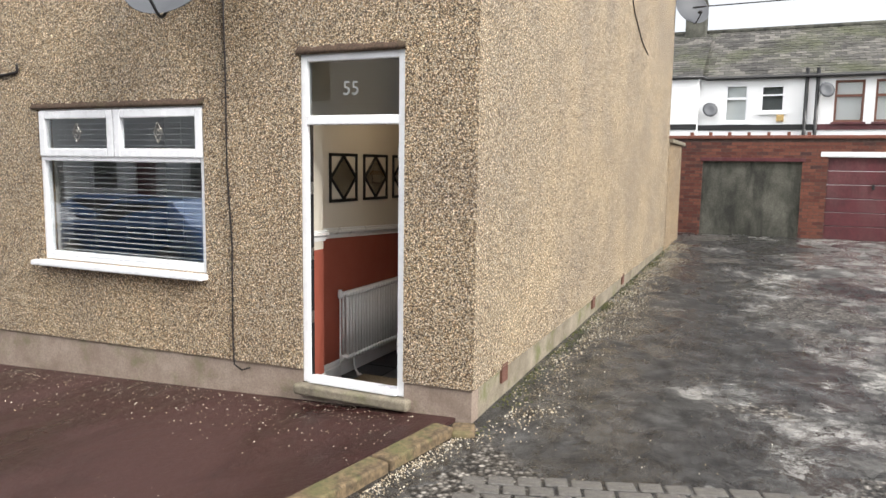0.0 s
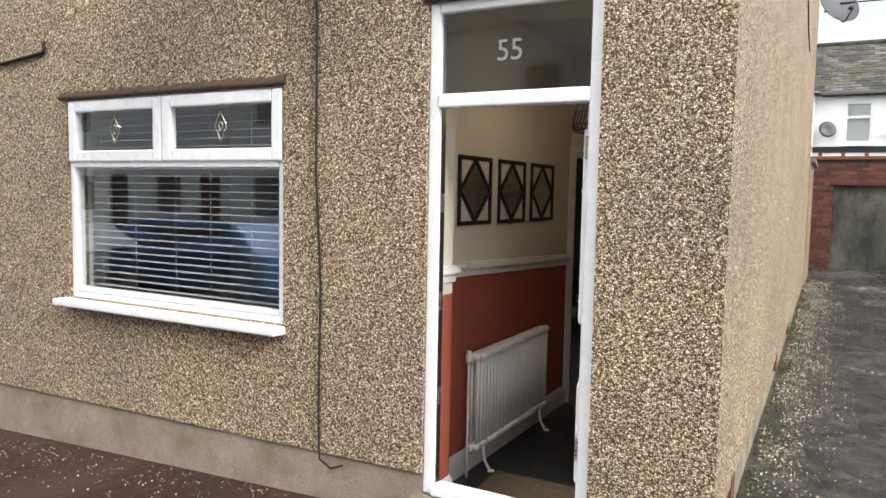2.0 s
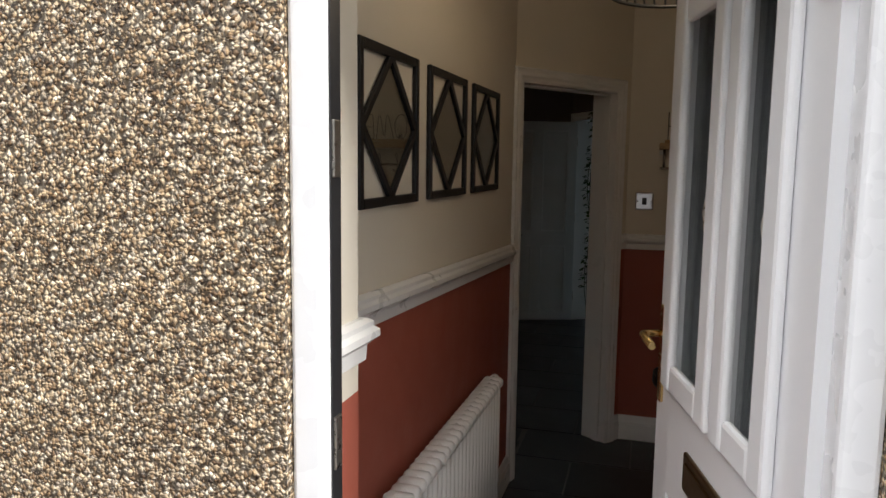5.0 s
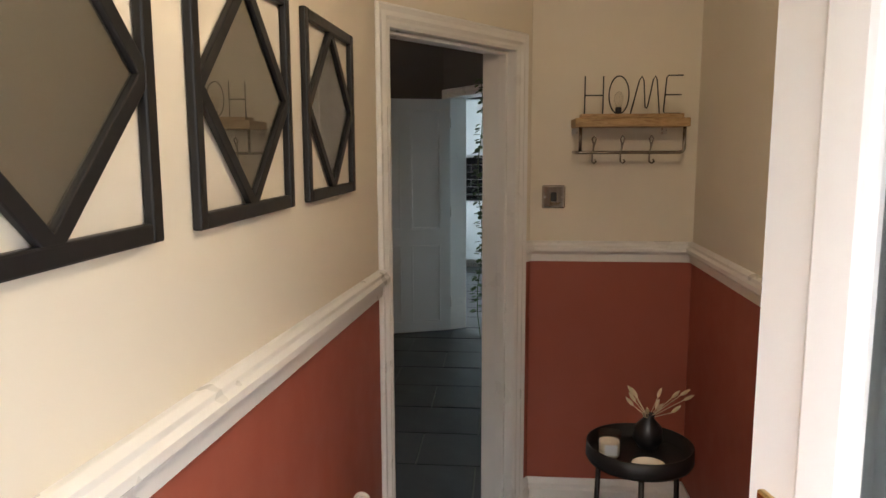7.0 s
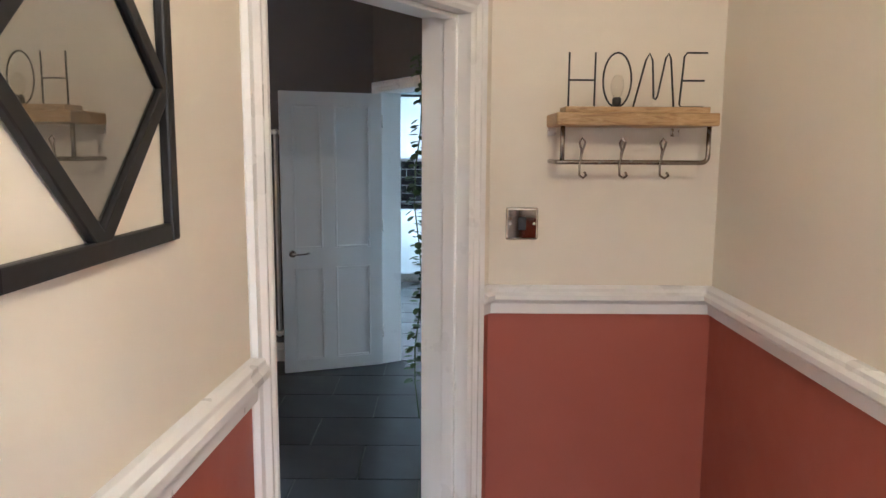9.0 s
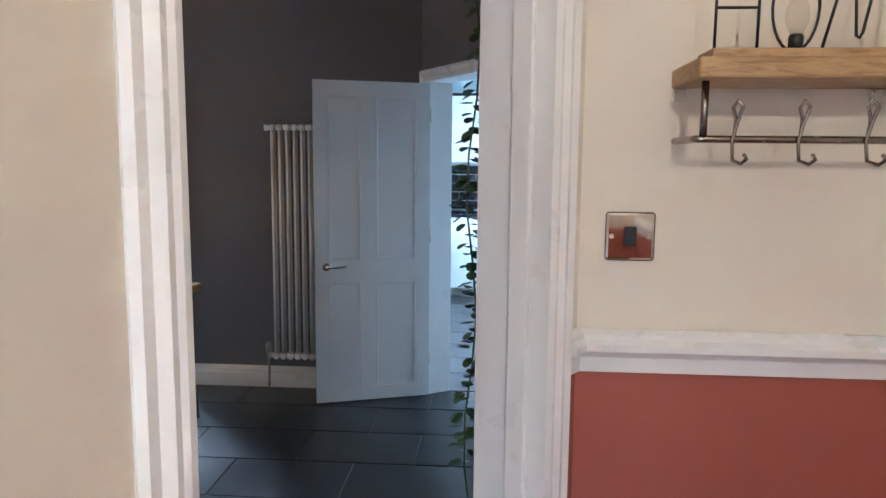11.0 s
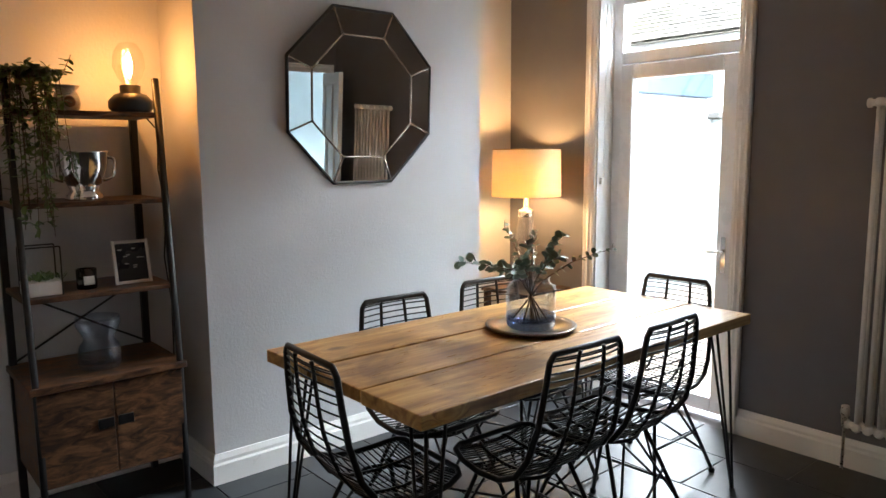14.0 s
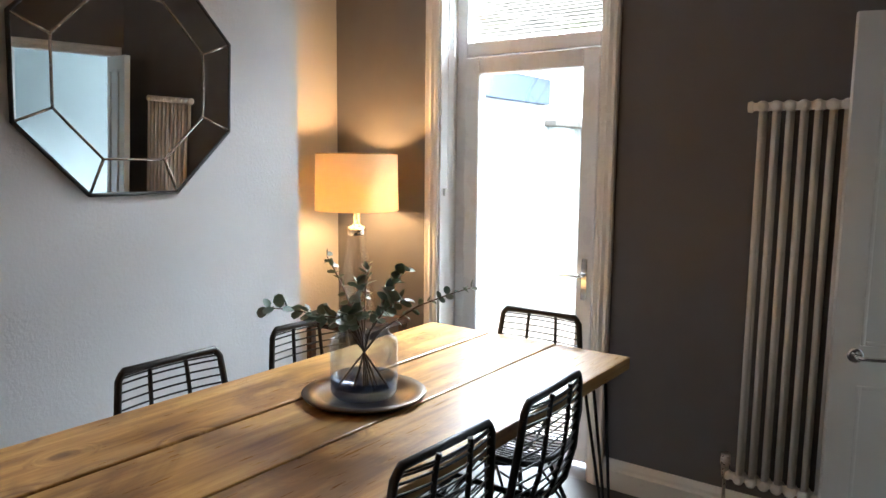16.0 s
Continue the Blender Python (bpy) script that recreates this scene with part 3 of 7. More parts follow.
wall_y("wall_party", 0.30, 6.25, -6.3, -6.1, -0.3, CEIL, M_ROOMW, "plain party wall")
structure("ceiling", box(-6.3, -0.24, 0.143, 6.55, CEIL, CEIL + 0.2), M_CEIL, "plain white ceiling", "ceiling")
wall_x("wall_back_upper", -6.3, -0.24, 6.3, 6.55, CEIL + 0.2, TOP, M_RENDER, "plain rear upper wall")
wall_y("wall_offshoot_upper", 6.553, 10.15, -2.05, -1.85, CEIL + 0.15, TOP, M_RENDER, "plain upper wall of the rear wing")
wall_x("wall_offshoot_end", -1.85, -0.24, 10.0, 10.15, CEIL + 0.15, TOP, M_RENDER, "plain end wall of the rear wing")
wall_y("wall_party_upper", 0.14, 6.3, -6.3, -6.15, CEIL + 0.2, TOP, M_RENDER, "plain upper party wall")
structure("roof", boxes([(-6.6, 0.12, -0.15, 6.7, TOP, TOP + 0.15), (-2.15, 0.12, 6.703, 10.3, TOP - 0.02, TOP + 0.12)]), M_ROOF, "slate roof", "roof")

# hall: walls painted cream above a dado rail and terracotta below
HL, HR, HE = -1.475, -0.275, 3.125
DADO0 = 1.053


def hall_left(y):
    """The left hall wall runs slightly inwards from the front door."""
    return -1.484 + 0.022 * (y - 0.53)


def left_rail_z(y):
    """Its dado rail falls towards the dining room."""
    return 1.134 - 0.039 * (y - 0.30)


def two_tone(name, cells, label):
    lower = structure(name, boxes([c[:4] + (c[4], min(c[5], DADO0 + 0.02)) for c in cells if c[4] < DADO0]), M_TERRA, label + ", terracotta below the dado rail", "wall")
    structure(name + "_upper", boxes([c[:4] + (max(c[4], DADO0 + 0.02), c[5]) for c in cells if c[5] > DADO0 + 0.02]), M_CREAM, label + ", cream above the dado rail", "wall")
    return lower


for name, mat, low, note in (("wall_hall_left", M_TERRA, True, "terracotta below"), ("wall_hall_left_upper", M_CREAM, False, "cream above")):
    bm = box(-1.58, HL, 0.303, 2.40, -0.2, CEIL)
    for v in bm.verts:
        if v.co.x > -1.5:
            v.co.x = hall_left(v.co.y)
        if (v.co.z > 0) == low:
            v.co.z = left_rail_z(v.co.y) + 0.02
    structure(name, bm, mat, "hall wall, " + note + " the dado rail", "wall")
two_tone("wall_hall_right", [(HR, -0.243, 0.303, HE + 0.1, -0.2, CEIL)], "hall wall by the gable")
two_tone("wall_hall_end", [(-0.9415, HR, HE, HE + 0.1, -0.2, CEIL)], "hall end wall")
# inner leaf of the front wall
two_tone("wall_front_inner", [(-1.58, DOOR[0] - 0.002, 0.143, 0.30, -0.2, CEIL), (DOOR[1] + 0.002, -0.243, 0.143, 0.30, -0.2, CEIL), (DOOR[0] - 0.002, DOOR[1] + 0.002, 0.143, 0.30, DOOR[3], CEIL)], "inner face of the front wall")
wall_x("wall_front_room", -6.3, -1.583, 0.143, 0.30, -0.2, CEIL, M_ROOMW, "inner face of the front room wall", [WIN])
# slanting doorway between hall and dining room
SA, SB = (-1.475, 2.335), (-0.94, 3.125)
slant = along(SA, SB)
SL = math.hypot(SB[0] - SA[0], SB[1] - SA[1])
SO0, SO1, SOH, ST = 0.103, 0.822, 1.897, 0.138
cells = wall_cells(0, SL, -0.2, CEIL, [(SO0 - 0.02, SO1 + 0.02, -0.2, SOH + 0.02)])
structure("wall_slant_hall", boxes([(a, b, 0, 0.06, max(c, DADO0 + 0.02) if a > SO1 else c, d) for a, b, c, d in cells]), M_CREAM, "slanting hall wall with the dining room doorway", "wall", None, slant)
structure("wall_slant_hall_lower", box(SO1 + 0.02, SL, 0, 0.06, -0.2, DADO0 + 0.02), M_TERRA, "terracotta strip of wall beside the doorway", "wall", None, slant)
structure("wall_slant_dining", boxes([(a - (0.1 if a == 0 else 0), b, 0.063, ST, c, d) for a, b, c, d in cells]), M_DARK, "slanting charcoal wall on the dining room side", "wall", None, slant)

# dining room
DB, DLX, DRX, DFY = 6.25, -4.78, -1.10, 2.42
YARD = (-4.06, -3.175, F - 0.02, 2.375)
wall_x("wall_dining_back", -6.3, -1.57, DB, DB + 0.30, -0.2, CEIL, M_DARK, "charcoal painted dining room back wall", [YARD])
wall_y("wall_dining_left", DFY, DB, -4.95, DLX, -0.2, CEIL, M_PAPER, "pale grey alcove wall")
# unseen closing wall, given white paint as a reflector for the room
wall_x("wall_dining_front", -4.95, -1.583, DFY - 0.1, DFY, -0.2, CEIL, M_CEIL, "unseen plain wall towards the front room, white to bounce light")
wall_y("chimney_breast", 3.92, 5.57, DLX, -4.37, -0.2, CEIL, M_PAPER, "chimney breast in textured pale grey wallpaper")
wall_y("wall_dining_right", HE + 0.1, 5.53, DRX, -0.98, -0.2, CEIL, M_DARK, "charcoal dining room side wall")
wall_x("wall_corner_fill", -1.04, -0.944, HE + 0.02, HE + 0.1, -0.2, CEIL, M_DARK, "charcoal end of the side wall")
# slanting kitchen doorway
KA, KB = (-1.10, 5.51), (-1.57, 6.25)
kslant = along(KA, KB)
KL = math.hypot(KA[0] - KB[0], KA[1] - KB[1])
KO0, KO1, KOH = 0.085, KL - 0.085, 1.93
cells = wall_cells(0, KL, -0.2, CEIL, [(KO0 - 0.02, KO1 + 0.02, -0.2, KOH + 0.02)])
structure("wall_slant_kitchen", boxes([(a, b, -0.08, 0, c, d) for a, b, c, d in cells]), M_DARK, "slanting charcoal wall with the kitchen doorway", "wall", None, kslant)
structure("wall_slant_kitchen_side", boxes([(a, b, -0.17, -0.083, c, d) for a, b, c, d in cells]), M_KITW, "kitchen side of the slanting wall", "wall", None, kslant)
# kitchen beyond
KX0, KX1, KY1 = -1.85, HR, 10.05
wall_y("wall_kitchen_yard", DB + 0.303, KY1 + 0.1, KX0 - 0.2, KX0, -0.2, CEIL, M_KITW, "kitchen wall with a window to the yard", [(7.0, 9.2, 0.95, 2.2)])
wall_y("wall_kitchen_gable", HE + 0.103, KY1, HR, -0.243, -0.2, CEIL, M_KITW, "pale kitchen wall")
wall_x("wall_kitchen_end", KX0, -0.243, KY1, KY1 + 0.1, -0.2, CEIL, M_KITW, "kitchen end wall")
structure("ceiling_kitchen", box(KX0 - 0.2, -0.24, 6.553, KY1 + 0.1, CEIL, CEIL + 0.15), M_CEIL, "white kitchen ceiling", "ceiling")
structure("floor", box(-6.1, -0.243, 0.143, 6.25, -0.3, F - 0.006), M_GROUT, "dark slate tiled floor through hall and dining room", "floor")
structure("floor_kitchen", box(KX0, HR, 6.253, KY1, -0.3, F - 0.006), M_GROUT, "dark slate tiled kitchen floor", "floor")

# mouldings
DADO = [(0, 0), (0.012, 0), (0.014, 0.03), (0.02, 0.036), (0.034, 0.046), (0.034, 0.06), (0.024, 0.068), (0.024, 0.078), (0.012, 0.085), (0, 0.085)]
SKIRT = [(0, 0), (0.02, 0), (0.02, 0.09), (0.014, 0.10), (0.014, 0.115), (0.006, 0.14), (0, 0.14)]


def rail(name, pts, z, section, label, category):
    structure(name, profile([(x, y, z) for x, y in pts], section), M_WHITE, label, category)


structure("dado_rail", profile([(x, y, left_rail_z(y)) for x, y in ((DOOR[0] - 0.002, 0.12), (DOOR[0] - 0.002, 0.30), (hall_left(0.30), 0.30), (hall_left(2.372), 2.372))], DADO), M_WHITE, "white moulded dado rail", "dado rail")
turn = slant @ Vector((SO1 + 0.074, 0, 0))
rail("dado_rail", [(turn.x, turn.y), SB, (HR, HE), (HR, 0.31)], DADO0, DADO, "white moulded dado rail", "dado rail")
rail("skirting_board", [(DOOR[0] - 0.002, 0.12), (DOOR[0] - 0.002, 0.30), (hall_left(0.30), 0.30), (hall_left(2.372), 2.372)], F, SKIRT, "white skirting board", "skirting")
rail("skirting_board", [(turn.x, turn.y), SB, (HR, HE), (HR, 0.31)], F, SKIRT, "white skirting board", "skirting")
rail("skirting_board", [(-3.10, DB), (-1.58, DB)], F, SKIRT, "white moulded skirting board", "skirting")
rail("skirting_board", [(DLX, DFY), (DLX, 3.92), (-4.37, 3.92), (-4.37, 5.57), (DLX, 5.57), (DLX, DB), (-4.14, DB)], F, SKIRT, "white moulded skirting board", "skirting")
rail("skirting_board", [(DRX, 5.46), (DRX, 3.24)], F, SKIRT, "white skirting board", "skirting")
ARCH = [(0, 0), (0.012, 0), (0.018, 0.012), (0.018, 0.022), (0.026, 0.034), (0.022, 0.05), (0.028, 0.066), (0.02, 0.075), (0, 0.075)]


def casing(name, x0, x1, z1, y, out, m, label, z0=F, width=0.075):
    """Moulded architrave round an opening: two legs and a head, stepping out in three ridges."""
    k = width / 0.075
    bm = bmesh.new()
    path = [(x0, z0), (x0, z1), (x1, z1), (x1, z0)]
    outw = [(-1, 0), (-1, 1), (1, 1), (1, 0)]
    rows = [[bm.verts.new((px + ox * u * k, y + out * o, pz + oz * u * k)) for o, u in ARCH] for (px, pz), (ox, oz) in zip(path, outw)]
    c = len(ARCH)
    for a, b in zip(rows, rows[1:]):
        for i in range(c):
            bm.faces.new((a[i], a[(i + 1) % c], b[(i + 1) % c], b[i]))
    bm.faces.new(rows[0])
    bm.faces.new(rows[-1][::-1])
    return structure(name, bm, M_WHITE, label, "architrave", None, m)


def lining(name, x0, x1, z1, y0, y1, m, label, th=0.02):
    structure(name, boxes([(x0 - th, x0, y0, y1, F, z1 + th), (x1, x1 + th, y0, y1, F, z1 + th), (x0, x1, y0, y1, z1, z1 + th)]), M_WHITE, label, "door lining", None, m)


casing("architrave_hall", SO0, SO1, SOH, 0, -1, slant, "white moulded architrave of the hall doorway", F, 0.07)
casing("architrave_hall_back", SO0, SO1, SOH, ST, 1, slant, "white architrave on the dining side")
lining("door_lining_hall", SO0, SO1, SOH, -0.002, ST + 0.002, slant, "white painted door lining")
for name, y0, y1, th in (("door_stop_hall", 0.028, 0.070, 0.013),):
    structure(name, boxes([(SO0 + 0.0005, SO0 + th, y0, y1, F, SOH - 0.0005), (SO1 - th, SO1 - 0.0005, y0, y1, F, SOH - 0.0005), (SO0 + th, SO1 - th, y0, y1, SOH - th, SOH - 0.0005)], 0.003), M_WHITE, "white painted door stop on the lining", "door stop", None, slant)
casing("architrave_kitchen", KO0, KO1, KOH, 0, 1, kslant, "white moulded architrave of the kitchen doorway", F, 0.07)
lining("door_lining_kitchen", KO0, KO1, KOH, -0.172, 0.002, kslant, "white door lining of the kitchen doorway")
casing("architrave_yard", YARD[0], YARD[1], YARD[3], DB, -1, None, "white moulded architrave of the yard door", F)
structure("yard_door_reveal", boxes([(YARD[0], YARD[0] + 0.012, DB - 0.001, DB + 0.30, F, YARD[3]), (YARD[1] - 0.012, YARD[1], DB - 0.001, DB + 0.30, F, YARD[3]),
                                     (YARD[0] + 0.012, YARD[1] - 0.012, DB - 0.001, DB + 0.30, YARD[3] - 0.012, YARD[3])]), M_WHITE, "white painted reveal of the yard door", "reveal")

# ---- things: small helpers ----
def at(x, y, z=0.0, rz=0.0):
    return pose(x, y, z, 0, 0, rz)


def part_w(name, bm, material, parent, label=""):
    """A part whose mesh is given in world places."""
    up = parent.matrix_basis if parent.parent is None else parent.parent.matrix_basis @ parent.matrix_basis
    return part(name, bm, material, parent, label, up.inverted())


def ring_frame(x0, x1, z0, z1, y0, y1, w, bevel=0.006):
    """A mitre-looking frame in the xz plane."""
    return boxes([(x0, x0 + w, y0, y1, z0, z1), (x1 - w, x1, y0, y1, z0, z1), (x0 + w, x1 - w, y0 + 0.001, y1 - 0.001, z0, z0 + w), (x0 + w, x1 - w, y0 + 0.001, y1 - 0.001, z1 - w, z1)], bevel, 2)


def pane(x0, x1, y, z0, z1):
    return box(x0, x1, y, y + 0.004, z0, z1)


def lozenge(cx, cz, hw, hh, y, r=0.004):
    return tube([(cx, y, cz + hh), (cx + hw, y, cz), (cx, y, cz - hh), (cx - hw, y, cz)], r, 6, True)


def writing(text, size, depth, material, parent, m, name):
    cu = bpy.data.curves.new(name, "FONT")
    cu.body, cu.size, cu.extrude, cu.align_x = text, size, depth, "CENTER"
    tmp = bpy.data.objects.new(name, cu)
    scene.collection.objects.link(tmp)
    me = bpy.data.meshes.new_from_object(tmp)
    bpy.data.objects.remove(tmp)
    me.materials.clear()
    me.materials.append(material)
    return same_part(name, me, parent, m)


# ---- front window and blind ----
x0, x1, z0, z1 = WIN
yf = 0.018
win = tagged(thing("window_1", "white upvc window with two top lights and a sill", "window", at((x0 + x1) / 2, yf, z0)), kind="structure")
part_w("window_frame", ring_frame(x0, x1, z0, z1, yf, yf + 0.07, 0.045), M_UPVC, win)
part_w("transom", box(x0 + 0.045, x1 - 0.045, yf - 0.004, yf + 0.066, 1.715, 1.765, 0.006), M_UPVC, win)
part_w("mullion", box(-3.215, -3.17, yf - 0.003, yf + 0.066, 1.765, z1 - 0.045, 0.006), M_UPVC, win)
for a, b in ((x0 + 0.012, -3.197), (-3.188, x1 - 0.012)):
    sash = part_w("sash", ring_frame(a, b, 1.75, z1 - 0.012, yf - 0.022, yf + 0.03, 0.072, 0.01), M_UPVC, win)
    part("pane", pane(a + 0.07, b - 0.07, yf + 0.003, 1.82, z1 - 0.08), M_GLASS, sash, "", Matrix()).visible_shadow = False
    part("lead_motif", lozenge((a + b) / 2, (1.75 + z1) / 2, 0.045, 0.085, yf + 0.001, 0.005), M_STEEL, sash)
    part("lead_motif", lozenge((a + b) / 2, (1.75 + z1) / 2, 0.018, 0.03, yf + 0.001, 0.004), M_STEEL, sash)
part_w("pane", pane(x0 + 0.04, x1 - 0.04, yf + 0.02, z0 + 0.05, 1.72), M_GLASS, win, "large clear pane").visible_shadow = False
part_w("bottom_rail", box(x0 + 0.045, x1 - 0.045, yf - 0.005, yf + 0.064, z0 + 0.045, z0 + 0.075, 0.006), M_UPVC, win)
part_w("window_sill", box(x0 - 0.063, x1 + 0.016, -0.095, yf + 0.06, z0 - 0.05, z0 - 0.004, 0.012), M_UPVC, win)
blind = thing("venetian_blind", "grey venetian blind with open slats behind the window", "blind", at((x0 + x1) / 2, 0.165, z1))
part_w("headrail", box(x0 + 0.03, x1 - 0.03, 0.15, 0.185, z1 - 0.05, z1 - 0.012, 0.004), M_BLIND, blind)
slat = mesh_of("slat", boxes([(x0 + 0.03, x1 - 0.03, -0.0125, 0.0125, -0.0012, 0.0012)]), M_BLIND)
n = 27
for i in range(n):
    same_part("slat", slat, blind, blind.matrix_basis.inverted() @ pose(0, 0.167, z0 + 0.03 + (z1 - z0 - 0.1) * i / (n - 1), 14, 0, 0))
for cx in (-3.95, -3.62, -3.25, -2.95, -2.62, -2.40):
    part_w("ladder_cord", tube([(cx, 0.152, z0 + 0.03), (cx, 0.152, z1 - 0.05)], 0.0022, 5), M_BLIND, blind)

# ---- front door, its frame and transom ----
x0, x1, z0, z1 = DOOR
yf = 0.018
door = tagged(thing("door_1", "white upvc front door frame with numbered transom light", "door", at((x0 + x1) / 2, yf, z0)), kind="structure")
part_w("door_frame", boxes([(x0, x0 + 0.055, yf, yf + 0.07, z0, z1), (x1 - 0.055, x1, yf, yf + 0.07, z0, z1), (x0 + 0.055, x1 - 0.055, yf, yf + 0.069, z1 - 0.05, z1)], 0.008), M_UPVC, door)
part_w("transom_bar", box(x0 + 0.053, x1 - 0.053, yf - 0.008, yf + 0.068, 1.995, 2.06, 0.008), M_UPVC, door)
part_w("threshold", box(x0 + 0.053, x1 - 0.053, yf - 0.02, yf + 0.09, z0, z0 + 0.045, 0.008), M_UPVC, door)
part_w("transom_pane", pane(x0 + 0.05, x1 - 0.05, yf + 0.03, 2.055, z1 - 0.045), M_DARKGLASS, door, "grey transom pane")
part_w("seal", box(x0 + 0.053, x0 + 0.058, yf + 0.03, yf + 0.068, z0 + 0.05, 1.995), M_BLACKPL, door)
for kz in (0.55, 1.02, 1.5):
    part_w("keep", box(x0 + 0.054, x0 + 0.062, yf + 0.035, yf + 0.06, kz, kz + 0.09, 0.002), M_STEEL, door)
writing("55", 0.135, 0.001, paint("frosted_number", (0.24, 0.25, 0.25), 0.6), door, door.matrix_basis.inverted() @ pose(-0.965, yf + 0.022, 2.20, 90, 0, 0), "house_number")

LEAF = 0.80
leaf = thing("front_door", "open white panelled front door with two glazed strips", "door", pose(-0.576, 0.085, z0 + 0.02, 0, 0, 103.2))
# local: x runs from the hinge to the free edge, outside face at y = +0.03
H = 1.87
part("door_slab", boxes([(0, LEAF - 0.115, -0.028, 0.028, 0, 0.24), (0, LEAF, -0.028, 0.028, H - 0.14, H), (0, 0.115, -0.0279, 0.0279, 0.24, H - 0.14), (LEAF - 0.115, LEAF, -0.0279, 0.0279, 0.0, H - 0.14),
                         (0.115, LEAF - 0.115, -0.0278, 0.0278, 0.62, 0.90), (0.335, 0.40, -0.0277, 0.0277, 0.24, H - 0.14)]), M_DOORW, leaf)
for a, b in ((0.115, 0.335), (0.40, LEAF - 0.115)):
    part("glazed_strip", box(a, b, -0.006, 0.006, 0.90, H - 0.14), M_DARKGLASS, leaf, "patterned glass strip")
    for s in (1, -1):
        ysurf = 0.028 * s
        part("bead_moulding", boxes([(a - 0.02, a + 0.045, min(ysurf, ysurf + 0.022 * s), max(ysurf, ysurf + 0.022 * s), 0.88, H - 0.10), (b - 0.045, b + 0.02, min(ysurf, ysurf + 0.022 * s), max(ysurf, ysurf + 0.022 * s), 0.88, H - 0.10),
                                     (a + 0.045, b - 0.045, min(ysurf, ysurf + 0.02 * s), max(ysurf, ysurf + 0.02 * s), 0.88, 0.945), (a + 0.045, b - 0.045, min(ysurf, ysurf + 0.02 * s), max(ysurf, ysurf + 0.02 * s), H - 0.165, H - 0.10)], 0.009), M_DOORW, leaf)
        part("lower_panel", boxes([(a - 0.02, b + 0.02, min(ysurf, ysurf + 0.018 * s), max(ysurf, ysurf + 0.018 * s), 0.13, 0.60)], 0.012, 3), M_DOORW, leaf)
    part("lower_infill", box(a, b, -0.02, 0.02, 0.24, 0.62), M_DOORW, leaf)
    part("lead_motif", lozenge((a + b) / 2, 1.3, 0.03, 0.07, 0.009, 0.004), M_STEEL, leaf)
part("edge_strip", box(LEAF, LEAF + 0.004, -0.02, 0.02, 0.05, H - 0.05), M_STEEL, leaf)
plate = part("letter_plate", box(0.20, 0.53, 0.028, 0.038, 0.70, 0.785, 0.004), M_BRONZE, leaf, "bronze letter plate")
part("flap", box(0.225, 0.505, 0.038, 0.043, 0.715, 0.77, 0.003), M_BRONZE, plate)
for s in (1, -1):
    esc = part("handle_plate", box(LEAF - 0.055, LEAF - 0.025, min(0.028 * s, 0.037 * s), max(0.028 * s, 0.037 * s), 0.82, 1.06, 0.003), M_BRASS, leaf, "brass handle plate")
    part("lever", tube(bend([(LEAF - 0.04, 0.03 * s, 0.99), (LEAF - 0.04, 0.085 * s, 0.99), (LEAF - 0.15, 0.085 * s, 0.985)], 0.02), 0.009), M_BRASS, esc, "", Matrix())
for kz in (0.28, 1.63):
    part("hinge", boxes([(-0.02, 0.05, 0.02, 0.036, kz, kz + 0.10)], 0.003), M_STEEL, leaf, "steel hinge")

# ---- weathered drip edges of the pebbledash over the openings, their shade put into the colour ----
M_DRIP = rough_stone("weathered_shaded_drip_edge", (0.035, 0.022, 0.015), (0.16, 0.10, 0.065), 60, 0.3)
for a, b, z in ((WIN[0] - 0.06, WIN[1] + 0.02, WIN[3]), (DOOR[0] - 0.02, DOOR[1] + 0.01, DOOR[3])):
    bm = bmesh.new()
    count = int((b - a) / 0.02)
    rows = []
    for i in range(count + 1):
        x = a + (b - a) * i / count
        j = [0.007 * noise.noise((x * 23, k * 7.1, z)) for k in range(4)]
        rows.append([bm.verts.new(p) for p in ((x, 0.016, z + j[3] * 0.4), (x, -0.016 + j[0], z + 0.002 + j[1]), (x, -0.020 + j[2], z + 0.020 + j[0]), (x, -0.001, z + 0.052 + j[1] * 2.2))])
    for p, q in zip(rows, rows[1:]):
        for k in range(3):
            bm.faces.new((p[k], q[k], q[k + 1], p[k + 1])).smooth = True
    structure("drip_edge", bm, M_DRIP, "weathered drip edge of pebbledash over the opening, darkened for its shade", "drip edge")

# ---- step, kerb, vents, cables, dishes ----
tagged(part("door_step", box(-1.415, -0.47, -0.055, 0.055, 0.02, 0.10, 0.02, 3), M_STEP, None, "worn weathered stone door step"), category="step")
for (ax, ay), (bx, by), k in (((-0.045, -0.22), (-0.16, -0.86), 1.0), ((-0.164, -0.875), (-0.30, -1.62), 0.97), ((-0.304, -1.635), (-0.46, -2.40), 1.0)):
    L = math.hypot(bx - ax, by - ay)
    st = part("kerb_stone", box(0, L, -0.15, 0.0, -0.2, 0.052 * k, 0.014, 3), M_KERB, None, "", along((ax, ay), (bx, by)))
    tagged(st, "worn sandy kerb stone edging the pavement", "kerb stone", "kerb stones")
st = part("kerb_stone", box(0, 0.16, -0.10, 0.10, -0.1, 0.028, 0.03, 3), M_KERB, None, "", at(-0.09, -0.16, 0, 20))
tagged(st, "broken kerb stone lump at the house corner", "kerb stone", "kerb stones")
